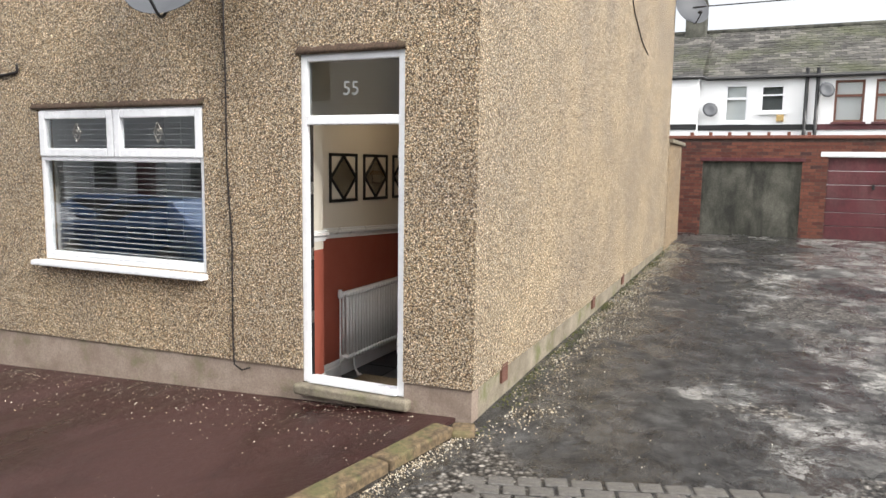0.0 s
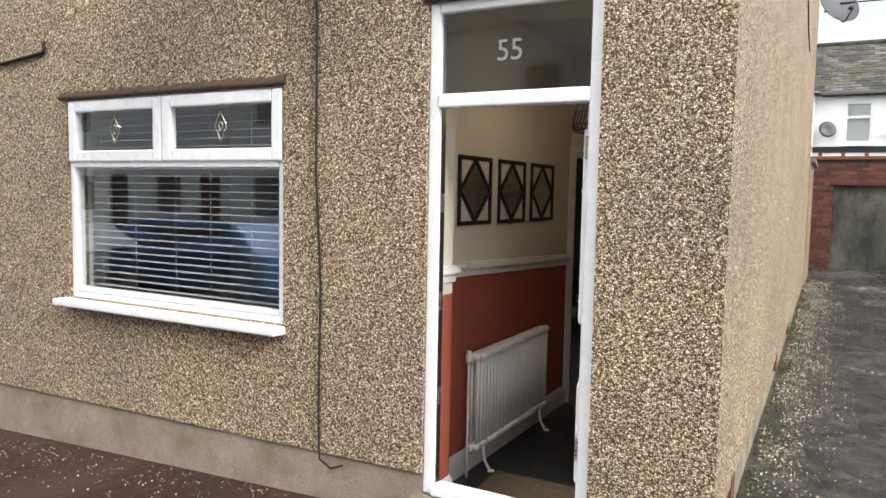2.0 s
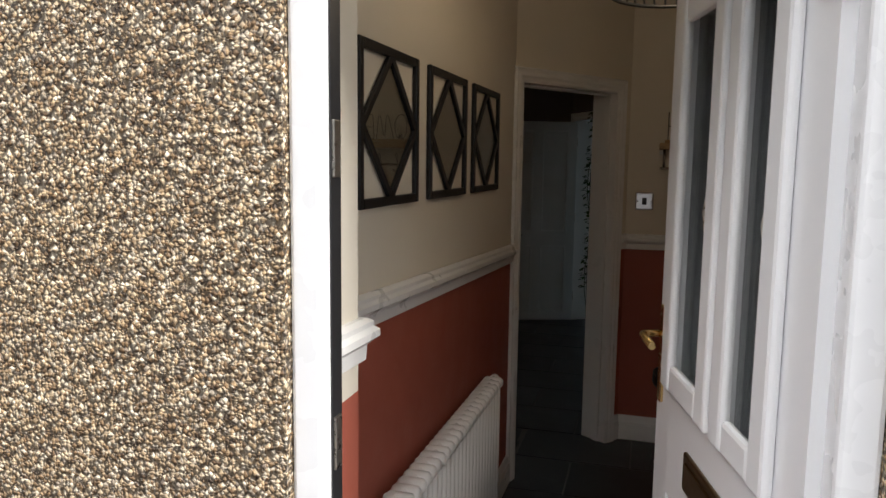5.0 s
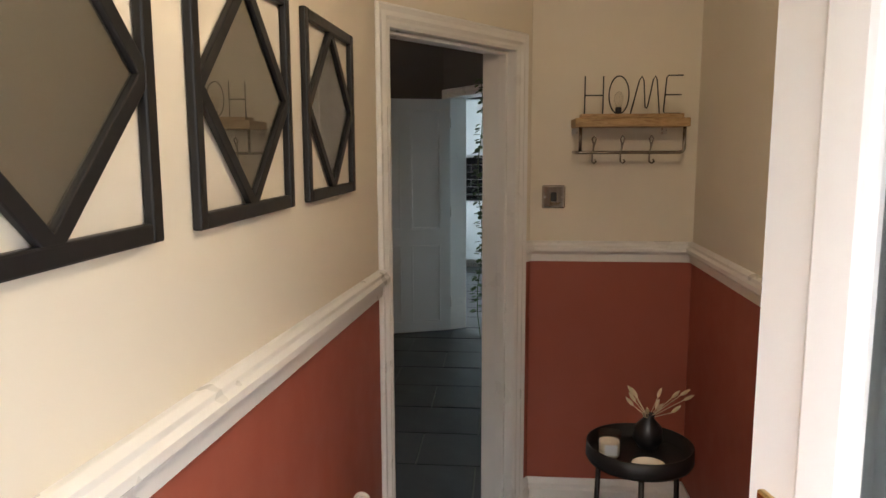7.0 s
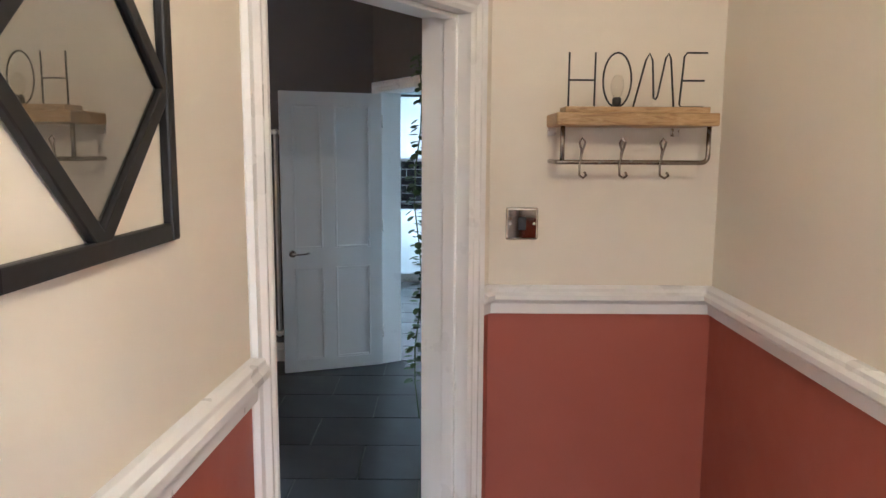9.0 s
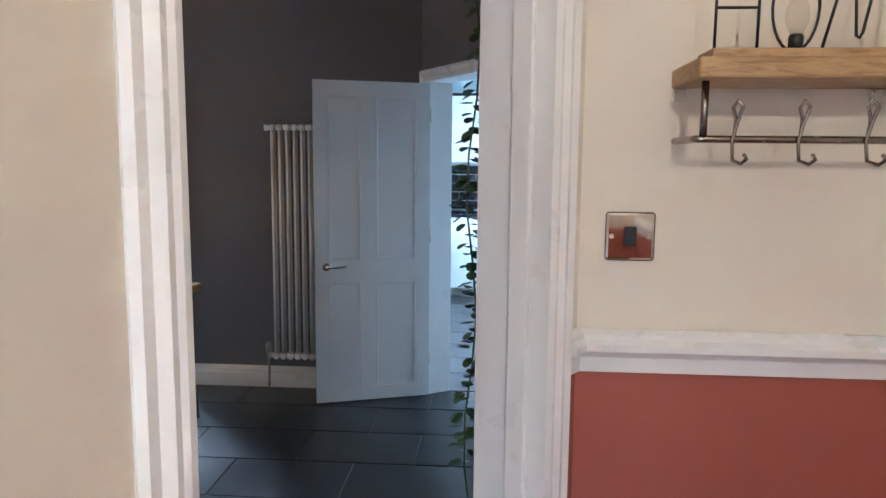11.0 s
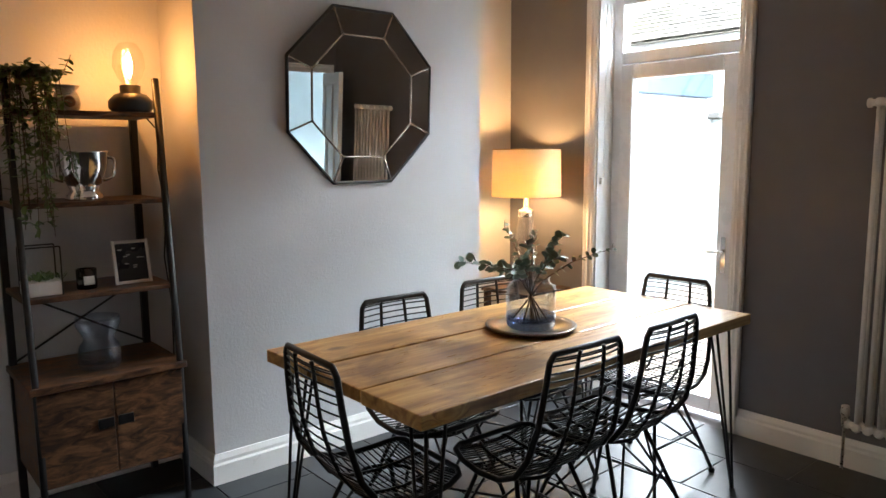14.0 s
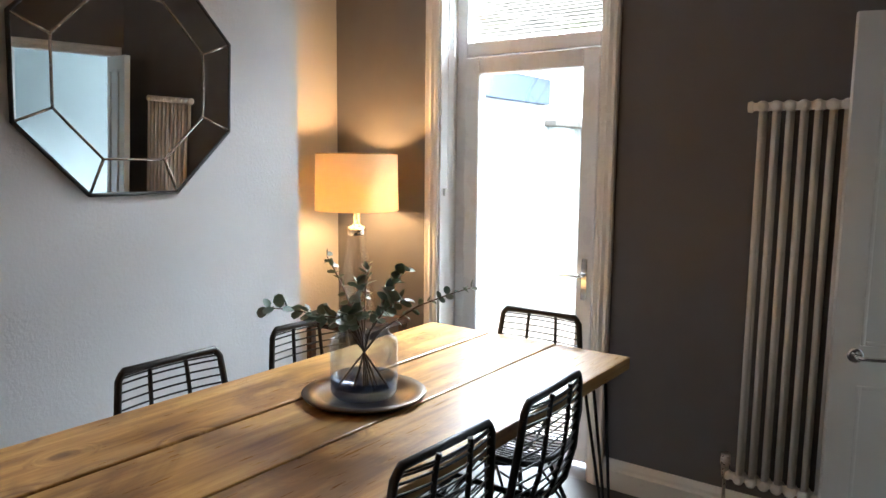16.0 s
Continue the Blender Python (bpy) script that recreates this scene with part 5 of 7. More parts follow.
# framed mirror on the opposite wall
rm = thing("framed_mirror", "brown framed mirror on the cream hall wall", "mirror", at(HR, 1.75, 1.40))
part_w("frame", boxes([(HR - 0.03, HR - 0.001, 1.48, 1.51, 1.40, 2.02), (HR - 0.03, HR - 0.001, 2.0, 2.03, 1.40, 2.02), (HR - 0.0295, HR - 0.001, 1.51, 2.0, 1.40, 1.43), (HR - 0.0295, HR - 0.001, 1.51, 2.0, 1.99, 2.02)], 0.004), M_RUSTIC, rm)
part_w("mirror_pane", box(HR - 0.012, HR - 0.004, 1.51, 2.0, 1.43, 1.99), M_MIRROR, rm)

# coat shelf with hooks
sh = thing("coat_shelf", "oak shelf on steel rail with three coat hooks", "shelf", at(-0.59, HE, 1.60))
part_w("board", box(-0.780, -0.35, 2.935, HE - 0.002, 1.60, 1.634, 0.004), M_OAK, sh)
part_w("rail", tube(bend([(-0.768, HE, 1.503), (-0.768, 2.985, 1.503), (-0.73, 2.985, 1.503)], 0.012) + [(-0.40, 2.985, 1.503)] + bend([(-0.40, 2.985, 1.503), (-0.36, 2.985, 1.503), (-0.36, 2.985, 1.60)], 0.04)[1:], 0.0065), M_GUN, sh, "steel rail")
part_w("rail_upright", tube([(-0.755, 2.985, 1.505), (-0.755, 2.985, 1.60)], 0.0065), M_GUN, sh)
for bx in (-0.765, -0.41):
    part_w("wall_bracket", box(bx - 0.012, bx + 0.012, HE - 0.012, HE - 0.002, 1.575, 1.598, 0.002), M_STEEL, sh)
for hx in (-0.705, -0.597, -0.488):
    pts = [(hx, 2.983, 1.50), (hx, 2.975, 1.535), (hx - 0.007, 2.970, 1.555), (hx, 2.968, 1.567), (hx + 0.009, 2.970, 1.557), (hx + 0.002, 2.974, 1.53), (hx - 0.004, 2.977, 1.50), (hx - 0.006, 2.965, 1.468), (hx, 2.940, 1.462), (hx + 0.006, 2.930, 1.47), (hx, 2.928, 1.478)]
    part_w("coat_hook", tube(pts, 0.0032, 7), M_GUN, sh, "twisted steel coat hook")

# wire word on a wooden base
sign = thing("word_sign", "black wire word HOME on a pine base", "sign", at(-0.56, 3.0, 1.634))
part_w("base", box(-0.755, -0.37, 2.955, 3.045, 1.6345, 1.650, 0.002), M_OAK, sign)
Z0, Z1, Y = 1.650, 1.795, 3.0
letters = {
    "letter_h": [[(-0.74, Z0), (-0.74, Z1)], [(-0.67, Z0), (-0.67, Z1)], [(-0.74, 1.722), (-0.67, 1.722)]],
    "letter_o": [[(-0.61 + 0.038 * math.cos(a * math.pi / 12), 1.7225 + 0.072 * math.sin(a * math.pi / 12)) for a in range(25)]],
    "letter_m": [[(-0.565, Z0), (-0.535, 1.775), (-0.525, 1.793), (-0.517, 1.775), (-0.51, 1.675), (-0.505, 1.672), (-0.5, 1.68), (-0.482, 1.78), (-0.474, 1.793), (-0.468, 1.78), (-0.455, Z0)]],
    "letter_e": [[(-0.37, Z1), (-0.425, Z1), (-0.432, 1.785), (-0.44, 1.66), (-0.435, Z0 + 0.002), (-0.375, Z0 + 0.002)], [(-0.437, 1.722), (-0.375, 1.722)]],
}
for name, lines in letters.items():
    bm = bmesh.new()
    for ln in lines:
        tube([(x, Y, z) for x, z in ln], 0.0026, 6, False, bm)
    part_w(name, bm, M_BLACK, sign)
bulb = part_w("bulb_socket", turned([(0.012, 0), (0.012, 0.022), (0.009, 0.026)], 14), M_BLACKPL, sign)
bulb.matrix_basis = sign.matrix_basis.inverted() @ at(-0.613, 2.985, 1.650)
part("bulb", turned([(0.008, 0.022), (0.014, 0.034), (0.019, 0.05), (0.017, 0.07), (0.01, 0.082), (0.002, 0.086)], 18), M_CLEAR, bulb, "clear glass bulb")

sw = thing("light_switch", "polished nickel single switch plate with black rocker", "switch", at(-0.845, HE, 1.32))
part_w("plate", box(-0.892, -0.798, HE - 0.009, HE - 0.001, 1.274, 1.368, 0.006, 3), M_NICKEL, sw)
part_w("rocker", box(-0.857, -0.833, HE - 0.014, HE - 0.008, 1.302, 1.34, 0.003), M_BLACKPL, sw)
for sx in (-0.88, -0.81):
    part_w("screw", turned([(0.005, 0), (0.004, 0.003)], 10), M_STEEL, sw).matrix_basis = sw.matrix_basis.inverted() @ pose(sx, HE - 0.009, 1.321, 90, 0, 0)

# small round table with candle, dish and dried grasses
rt = thing("side_table", "round black metal side table in the hall corner", "side table", at(-0.60, 2.40, F - 0.0))
part("tray_top", turned([(0.001, 0.57), (0.15, 0.57), (0.163, 0.576), (0.165, 0.615), (0.170, 0.615), (0.172, 0.57), (0.165, 0.558), (0.001, 0.558)], 44, False), M_BLACK, rt)
for k in range(3):
    a = k * 2.094 + 0.4
    part("leg", tube([(0.145 * math.cos(a), 0.145 * math.sin(a), 0.56), (0.165 * math.cos(a), 0.165 * math.sin(a), 0.0)], 0.009), M_BLACK, rt)
part("lower_hoop", tube([(0.155 * math.cos(i * math.pi / 16), 0.155 * math.sin(i * math.pi / 16), 0.2) for i in range(32)], 0.006, 6, True), M_BLACK, rt)
TT = F + 0.572
cj = thing("candle_jar", "clear glass jar candle with a pale label", "candle", at(-0.70, 2.38, TT))
part("jar", turned([(0.034, 0.0), (0.037, 0.004), (0.037, 0.085), (0.034, 0.086), (0.034, 0.008)], 28, False), M_CLEAR, cj)
part("wax", turned([(0.033, 0.008), (0.033, 0.055)], 24), M_CREAM, cj, "cream wax")
part("label", box(-0.02, 0.02, -0.039, -0.0372, 0.02, 0.055), M_ETCH, cj)
dsh = part("trinket_dish", turned([(0.001, 0.004), (0.035, 0.004), (0.05, 0.014), (0.052, 0.016), (0.04, 0.0), (0.001, 0.0)], 30, False), M_CREAM, None, "", at(-0.59, 2.30, TT))
tagged(dsh, "shallow cream ceramic dish on the black table", "dish")
dv = thing("dried_grass_vase", "dark vase with dried bunny tail grasses", "vase", at(-0.56, 2.47, TT))
part("vase_body", turned([(0.03, 0), (0.05, 0.03), (0.045, 0.07), (0.018, 0.10), (0.02, 0.115)], 26), M_BLACKPL, dv)
random.seed(11)
M_DRY = leafy("dried_grass", (0.55, 0.42, 0.26), (0.75, 0.64, 0.46))
for k in range(13):
    a, lean = random.uniform(0, 6.28), random.uniform(0.02, 0.095)
    tip = Vector((lean * math.cos(a) + 0.015, lean * math.sin(a), 0.115 + random.uniform(0.0, 0.06)))
    st = part("stalk", tube([(0, 0, 0.1), tuple(tip * 0.6 + Vector((0, 0, 0.04))), tuple(tip)], 0.0015, 5), M_DRY, dv)
    part("seed_head", turned([(0.001, 0), (0.006, 0.008), (0.0065, 0.022), (0.003, 0.036), (0.001, 0.04)], 8), M_DRY, st, "", Matrix.Translation(tip) @ Vector((tip.x, tip.y, 0.06)).to_track_quat("Z", "Y").to_matrix().to_4x4())

# pendant lamp: black wire cage
pl = thing("pendant_lamp", "black wire cage pendant lamp with a lit bulb", "lamp", at(-0.78, 0.95, 1.95))
cage = [(0.165, 0.0), (0.175, 0.03), (0.165, 0.10), (0.135, 0.19), (0.085, 0.26), (0.035, 0.29)]
for r, z in cage[:5]:
    part("hoop", tube([(r * math.cos(i * math.pi / 18), r * math.sin(i * math.pi / 18), z) for i in range(36)], 0.0035 if z > 0 else 0.005, 6, True), M_BLACK, pl)
for k in range(36):
    a = k * math.pi / 18
    part("cage_wire", tube([(r * math.cos(a), r * math.sin(a), z) for r, z in cage], 0.0028, 5), M_BLACK, pl)
part("cap", turned([(0.04, 0.285), (0.035, 0.30), (0.02, 0.34)], 20), M_BLACK, pl)
part("flex", tube([(0, 0, 0.33), (0, 0, CEIL - 1.95)], 0.003, 6), M_CABLE, pl)
part("ceiling_rose", turned([(0.05, 0.0), (0.045, -0.02), (0.01, -0.035)][::-1], 24), M_WHITE, pl, "", Matrix.Translation((0, 0, CEIL - 1.95)))
gl = part("bulb", turned([(0.014, 0.04), (0.02, 0.02), (0.03, -0.01), (0.022, -0.035), (0.002, -0.042)], 18), glowing("pendant_bulb_glow", (1.0, 0.75, 0.45), 10.0), pl, "lit warm bulb", Matrix.Translation((0, 0, 0.19)))
gl.visible_shadow = False
mat_ob = part("door_mat", box(-1.30, -0.68, 0.36, 0.80, F, F + 0.012, 0.004), rough_stone("coir_mat", (0.12, 0.09, 0.05), (0.24, 0.18, 0.11), 30), None)
tagged(mat_ob, "worn brown coir door mat on the slate", "door mat")

# ---- dining room: doors ----
# panelled kitchen door standing open against the corner
hx, hy, ex, ey = -1.512, 6.172, -2.18, 5.935
kd = thing("panel_door", "pale painted four panel door standing open", "door", Matrix.Translation((0, 0, F + 0.008)) @ along((hx, hy), (ex, ey)))
W, H = math.hypot(ex - hx, ey - hy), 1.955
px = [(0.085 * W / 0.7, 0.335 * W / 0.7), (0.42 * W / 0.7, 0.62 * W / 0.7)]
pz = [(0.085, 0.745), (0.88, 1.865)]
T = 0.0175
part("stiles_and_rails", boxes([(a, b, -T, T, c, d) for a, b, c, d in wall_cells(0, W, 0, H, [(u, v, c, d) for u, v in px for c, d in pz])]), M_PANELDOOR, kd)
for u, v in px:
    for c, d in pz:
        part("panel", box(u, v, -0.006, 0.006, c, d), M_PANELDOOR, kd)
        for s in (1, -1):
            lo, hi = (0.006, T - 0.001) if s > 0 else (-T + 0.001, -0.006)
            part("panel_moulding", boxes([(u, u + 0.016, lo, hi, c, d), (v - 0.016, v, lo, hi, c, d), (u + 0.016, v - 0.016, lo, hi, c, c + 0.016), (u + 0.016, v - 0.016, lo, hi, d - 0.016, d)], 0.005, 2), M_PANELDOOR, kd)
for s in (1, -1):
    rose = part("handle_rose", turned([(0.026, 0), (0.026, 0.008), (0.02, 0.011)], 22), M_CHROME, kd, "", pose(W - 0.068, T * s, 0.848, -90 * s, 0, 0))
    part("lever", tube(bend([(0, 0, 0.008), (0, 0, 0.05), (-0.07, 0.0, 0.05), (-0.115, -0.008, 0.05)], 0.02), 0.008), M_CHROME, rose)
for kz in (0.2, 0.98, 1.72):
    part("hinge", tube([(-0.006, 0.0, kz), (-0.006, 0.0, kz + 0.09)], 0.007, 8), M_STEEL, kd, "steel hinge")

# yard door: white upvc with a large pane and a top light
x0, x1, z1 = YARD[0] + 0.012, YARD[1] - 0.012, YARD[3] - 0.012
yd = tagged(thing("door_2", "white upvc glazed door to the yard", "door", at((x0 + x1) / 2, 6.40, F)), kind="structure")
part_w("door_frame", boxes([(x0, x0 + 0.065, 6.385, 6.46, F, z1), (x1 - 0.065, x1, 6.385, 6.46, F, z1), (x0 + 0.065, x1 - 0.065, 6.386, 6.459, z1 - 0.06, z1), (x0 + 0.065, x1 - 0.065, 6.386, 6.459, 1.96, 2.03)], 0.006), M_UPVC, yd)
dl = part_w("door_leaf", ring_frame(x0 + 0.06, x1 - 0.06, F + 0.02, 1.955, 6.375, 6.44, 0.085, 0.008), M_UPVC, yd)
part("pane", pane(x0 + 0.14, x1 - 0.14, 6.405, F + 0.10, 1.88), M_GLASS, dl).visible_shadow = False
part_w("top_pane", pane(x0 + 0.06, x1 - 0.06, 6.41, 2.03, z1 - 0.055), M_GLASS, yd).visible_shadow = False
part("lever", tube(bend([(x1 - 0.10, 6.375, 0.90), (x1 - 0.10, 6.325, 0.90), (x1 - 0.21, 6.325, 0.895)], 0.02), 0.008), M_CHROME, dl)
part("handle_plate", box(x1 - 0.115, x1 - 0.085, 6.366, 6.376, 0.78, 0.98, 0.003), M_CHROME, dl)
bc = part("blind_cord", tube([(x0 + 0.03, 6.27, 2.3), (x0 + 0.03, 6.27, 1.30), (x0 + 0.034, 6.275, 1.27), (x0 + 0.05, 6.29, 1.30), (x0 + 0.05, 6.29, 2.3)], 0.0025, 5), M_WHITE)
tagged(bc, "white looped blind cord in the door reveal", "cord")
cl = part("cord_cleat", box(x0 + 0.002, x0 + 0.02, 6.265, 6.295, 1.25, 1.29, 0.004), M_WHITE)
tagged(cl, "small white cord cleat on the reveal", "cleat")

rad, mid = radiator("tall white column radiator on the charcoal wall", at(-2.520, DB - 0.005, 0.165), 10, 0.047, 1.505, 2, "column radiators")
for x, s in ((-0.035, 1), (10 * 0.047 + 0.035, 1)):
    part("valve_pipe", tube(bend([(x * 0.4, mid, 0.022), (x, mid, 0.022), (x, mid, -0.2)], 0.02), 0.007), M_STEEL, rad)
    vb = part("valve", turned([(0.012, -0.02), (0.015, 0.0), (0.015, 0.03), (0.02, 0.035), (0.019, 0.075), (0.014, 0.08)], 16), M_STEEL, rad, "steel valve", Matrix.Translation((x, mid, 0.03)))

# ---- table ----
TX0, TX1, TY0, TY1, TZ = -3.668, -2.772, 3.842, 5.678, 0.748
tb = thing("dining_table", "waxed scaffold board dining table on black hairpin legs", "table", at((TX0 + TX1) / 2, (TY0 + TY1) / 2, F))
w3 = (TX1 - TX0) / 3
for i in range(3):
    a = TX0 + i * w3
    bm = box(a + 0.005, a + w3 - 0.005, TY0 + (0.0, 0.006, 0.002)[i], TY1 - (0.004, 0.0, 0.005)[i], TZ - 0.046, TZ - (0.0, 0.0015, 0.0005)[i], 0.004, 2)
    part_w("plank", bm, M_PINE, tb)
for y in (TY0 + 0.12, TY1 - 0.16):
    part_w("batten", box(TX0 + 0.08, TX1 - 0.08, y, y + 0.07, TZ - 0.07, TZ - 0.047, 0.003), M_RUSTIC, tb)
for sx, cx in ((1, TX0 + 0.07), (-1, TX1 - 0.07)):
    for sy, cy in ((1, TY0 + 0.07), (-1, TY1 - 0.07)):
        tipx, tipy = cx - 0.035 * sx, cy - 0.035 * sy
        leg = part_w("hairpin_leg", box(min(cx - 0.03 * sx, cx + 0.09 * sx), max(cx - 0.03 * sx, cx + 0.09 * sx), min(cy - 0.03 * sy, cy + 0.09 * sy), max(cy - 0.03 * sy, cy + 0.09 * sy), TZ - 0.051, TZ - 0.046), M_BLACK, tb)
        for ox, oy in ((0, 0), (0.085 * sx, 0.01 * sy), (0.01 * sx, 0.085 * sy)):
            part("rod", tube([(cx + ox, cy + oy, TZ - 0.048), (tipx + ox * 0.08, tipy + oy * 0.08, F)], 0.0058, 8), M_BLACK, leg)

# ---- wire chairs ----
SHELL = [(-0.250, 0.890, 0.150), (-0.247, 0.865, 0.168), (-0.240, 0.78, 0.178), (-0.226, 0.66, 0.192), (-0.195, 0.55, 0.206), (-0.15, 0.485, 0.213), (-0.08, 0.452, 0.216), (0.02, 0.442, 0.214), (0.12, 0.45, 0.204), (0.175, 0.462, 0.185), (0.195, 0.466, 0.15)]


def shell_at(s):
    k = s * (len(SHELL) - 1)
    i = min(int(k), len(SHELL) - 2)
    f = k - i
    return [SHELL[i][j] * (1 - f) + SHELL[i + 1][j] * f for j in range(3)]


def shell_point(s, u):
    """u runs from -1 to 1 across; the shell is dished towards its middle."""
    y, z, w = shell_at(s)
    dip = (1 - u * u) * 0.022
    back = max(0.0, min(1.0, (z - 0.45) / 0.25))
    return (u * w, y - dip * back, z - dip * (1 - back))


def wire_chair(m):
    ch = thing("dining_chair", "black wire dining chair with rounded back", "chair", m, "chairs round the table")
    left = [shell_point(i / 30, -1) for i in range(31)]
    right = [shell_point(i / 30, 1) for i in range(31)]
    ytop, ztop, wtop = shell_at(0)
    part("shell_frame", tube(left + right[::-1], 0.0105, 8, True), M_BLACK, ch)
    for u in (-0.36, 0.36):
        part("upright_rib", tube([shell_point(i / 24, u) for i in range(25)], 0.0068, 7), M_BLACK, ch)
    for s in [0.055 + 0.375 * i / 13 for i in range(14)] + [0.448 + 0.52 * i / 25 for i in range(26)]:
        part("wire", tube([shell_point(s, u / 4) for u in range(-4, 5)], 0.0032, 5, False, None, False), M_BLACK, ch)
    part("seat_ring", tube([(0.13 * math.cos(i * math.pi / 12), 0.02 + 0.12 * math.sin(i * math.pi / 12), 0.414) for i in range(24)], 0.007, 6, True), M_BLACK, ch)
    for sx in (-1, 1):
        for sy in (-1, 1):
            top, foot = (0.125 * sx, 0.02 + 0.085 * sy, 0.425), (0.225 * sx, 0.0 + 0.235 * sy, 0.012)
            leg = part("leg", tube([top, foot], 0.0085, 8), M_BLACK, ch)
            part("rubber_foot", turned([(0.013, -0.012), (0.015, 0.0), (0.011, 0.012)], 12), M_BLACKPL, leg, "", Matrix.Translation(foot))
            part("strut", tube([(0.03 * sx, 0.02 + 0.1 * sy, 0.42), (0.19 * sx, 0.01 + 0.185 * sy, 0.15)], 0.0055, 6), M_BLACK, ch)
        part("side_brace", tube([(0.178 * sx, -0.16, 0.205), (0.178 * sx, 0.166, 0.205)], 0.0055, 6), M_BLACK, ch)
    for sy in (-1, 1):
        part("cross_brace", tube([(-0.2, 0.005 + 0.2 * sy, 0.11), (0.16, 0.01 + 0.15 * sy, 0.26)], 0.0055, 6), M_BLACK, ch)
    return ch


def seat(bx, by, rz):
    """The chair whose back stands over (bx, by), facing rz."""
    a = radians(rz)
    return at(bx - 0.25 * math.sin(a), by + 0.25 * math.cos(a), F, rz)


chair = wire_chair(seat(-3.19, 3.745, -4))
for bx, by, rz in ((-3.715, 4.46, -90), (-3.755, 5.05, -93), (-3.175, 5.735, 180), (-2.70, 4.45, 88), (-2.695, 4.93, 92)):
    copy_thing(chair, seat(bx, by, rz))

# ---- tray, vase and eucalyptus ----
VX, VY = -3.235, 4.775
tray = part("tray", turned([(0.001, 0.006), (0.125, 0.006), (0.135, 0.012), (0.178, 0.020), (0.182, 0.017), (0.175, 0.008), (0.13, 0.0), (0.001, 0.0)], 56, False), metal("dark_pewter", (0.10, 0.078, 0.062), 0.3), None, "", at(VX, VY, TZ + 0.001))
tagged(tray, "round dark pewter tray on the table", "tray")
vs = thing("glass_vase", "smoky glass jar vase with a blue base", "vase", at(VX, VY, TZ + 0.0075))
part("vase_body", turned([(0.088, 0.006), (0.098, 0.02), (0.10, 0.15), (0.096, 0.168), (0.078, 0.180), (0.072, 0.190), (0.076, 0.205), (0.073, 0.205), (0.069, 0.19), (0.092, 0.165), (0.096, 0.15), (0.094, 0.07)], 48, False), M_VASE, vs)
part("vase_base", turned([(0.001, 0.0), (0.085, 0.0), (0.096, 0.012), (0.098, 0.055), (0.092, 0.055), (0.088, 0.03), (0.001, 0.022)], 48, False), M_VASEBASE, vs, "thick blue glass base")
M_EUC = leafy("eucalyptus_leaf", (0.085, 0.145, 0.11), (0.19, 0.26, 0.205))
M_TWIG = paint("brown_twig", (0.09, 0.06, 0.045), 0.7)


def leaf_at(bm, where, along_dir, up, length, width):
    """A small cupped oval leaf."""
    d = along_dir.normalized()
    s = d.cross(up)
    s = s.normalized() if s.length > 1e-4 else d.orthogonal().normalized()
    n = s.cross(d)
    rim = []
    for k in range(8):
        a = k * math.pi / 4
        rim.append(bm.verts.new(where + d * (length * 0.5 * (1 - math.cos(a))) + s * (width * 0.5 * math.sin(a)) + n * (0.12 * width * abs(math.sin(a)))))
    mid = bm.verts.new(where + d * length * 0.5 - n * 0.03 * width)
    for k in range(8):
        bm.faces.new((rim[k], rim[(k + 1) % 8], mid)).smooth = True


random.seed(21)
eu = thing("eucalyptus_stems", "grey green eucalyptus stems standing in the vase", "plant", at(VX, VY, TZ + 0.03))
for tx, ty, tz, n, size in ((-0.22, 0.07, 0.36, 9, 0.026), (-0.08, 0.10, 0.34, 9, 0.028), (-0.02, -0.01, 0.31, 10, 0.032), (0.08, 0.09, 0.34, 12, 0.036), (0.13, 0.02, 0.27, 10, 0.034), (0.26, 0.17, 0.30, 10, 0.024), (-0.27, -0.13, 0.22, 11, 0.036), (-0.12, -0.10, 0.21, 9, 0.038), (0.02, -0.09, 0.23, 8, 0.036)):
    foot = Vector((-tx * 0.25, -ty * 0.25, 0.0))
    neck = Vector((tx * 0.16, ty * 0.16, 0.17))
    tip = Vector((tx, ty, tz))
    pts = [foot, foot.lerp(neck, 0.5), neck, neck.lerp(tip, 0.4) + Vector((0, 0, 0.02)), neck.lerp(tip, 0.75) + Vector((0, 0, 0.012)), tip]
    stem = part("stem", tube(pts, [0.003, 0.003, 0.0028, 0.0022, 0.0016, 0.001], 6), M_TWIG, eu)
    bm = bmesh.new()
    for k in range(n):
        s = 0.16 + 0.84 * k / (n - 1)
        p = neck.lerp(tip, s) + Vector((0, 0, 0.02 * math.sin(s * 3.1)))
        for sgn in (1, -1):
            side = (tip - neck).cross(Vector((random.uniform(-1, 1), random.uniform(-1, 1), random.uniform(0.2, 1)))).normalized() * sgn
            leaf_at(bm, p, side + (tip - neck).normalized() * 0.5, Vector((random.uniform(-1, 1), random.uniform(-1, 1), 1)), size * random.uniform(0.8, 1.25), size * random.uniform(0.7, 1.0))
    part("leaves", bm, M_EUC, stem)

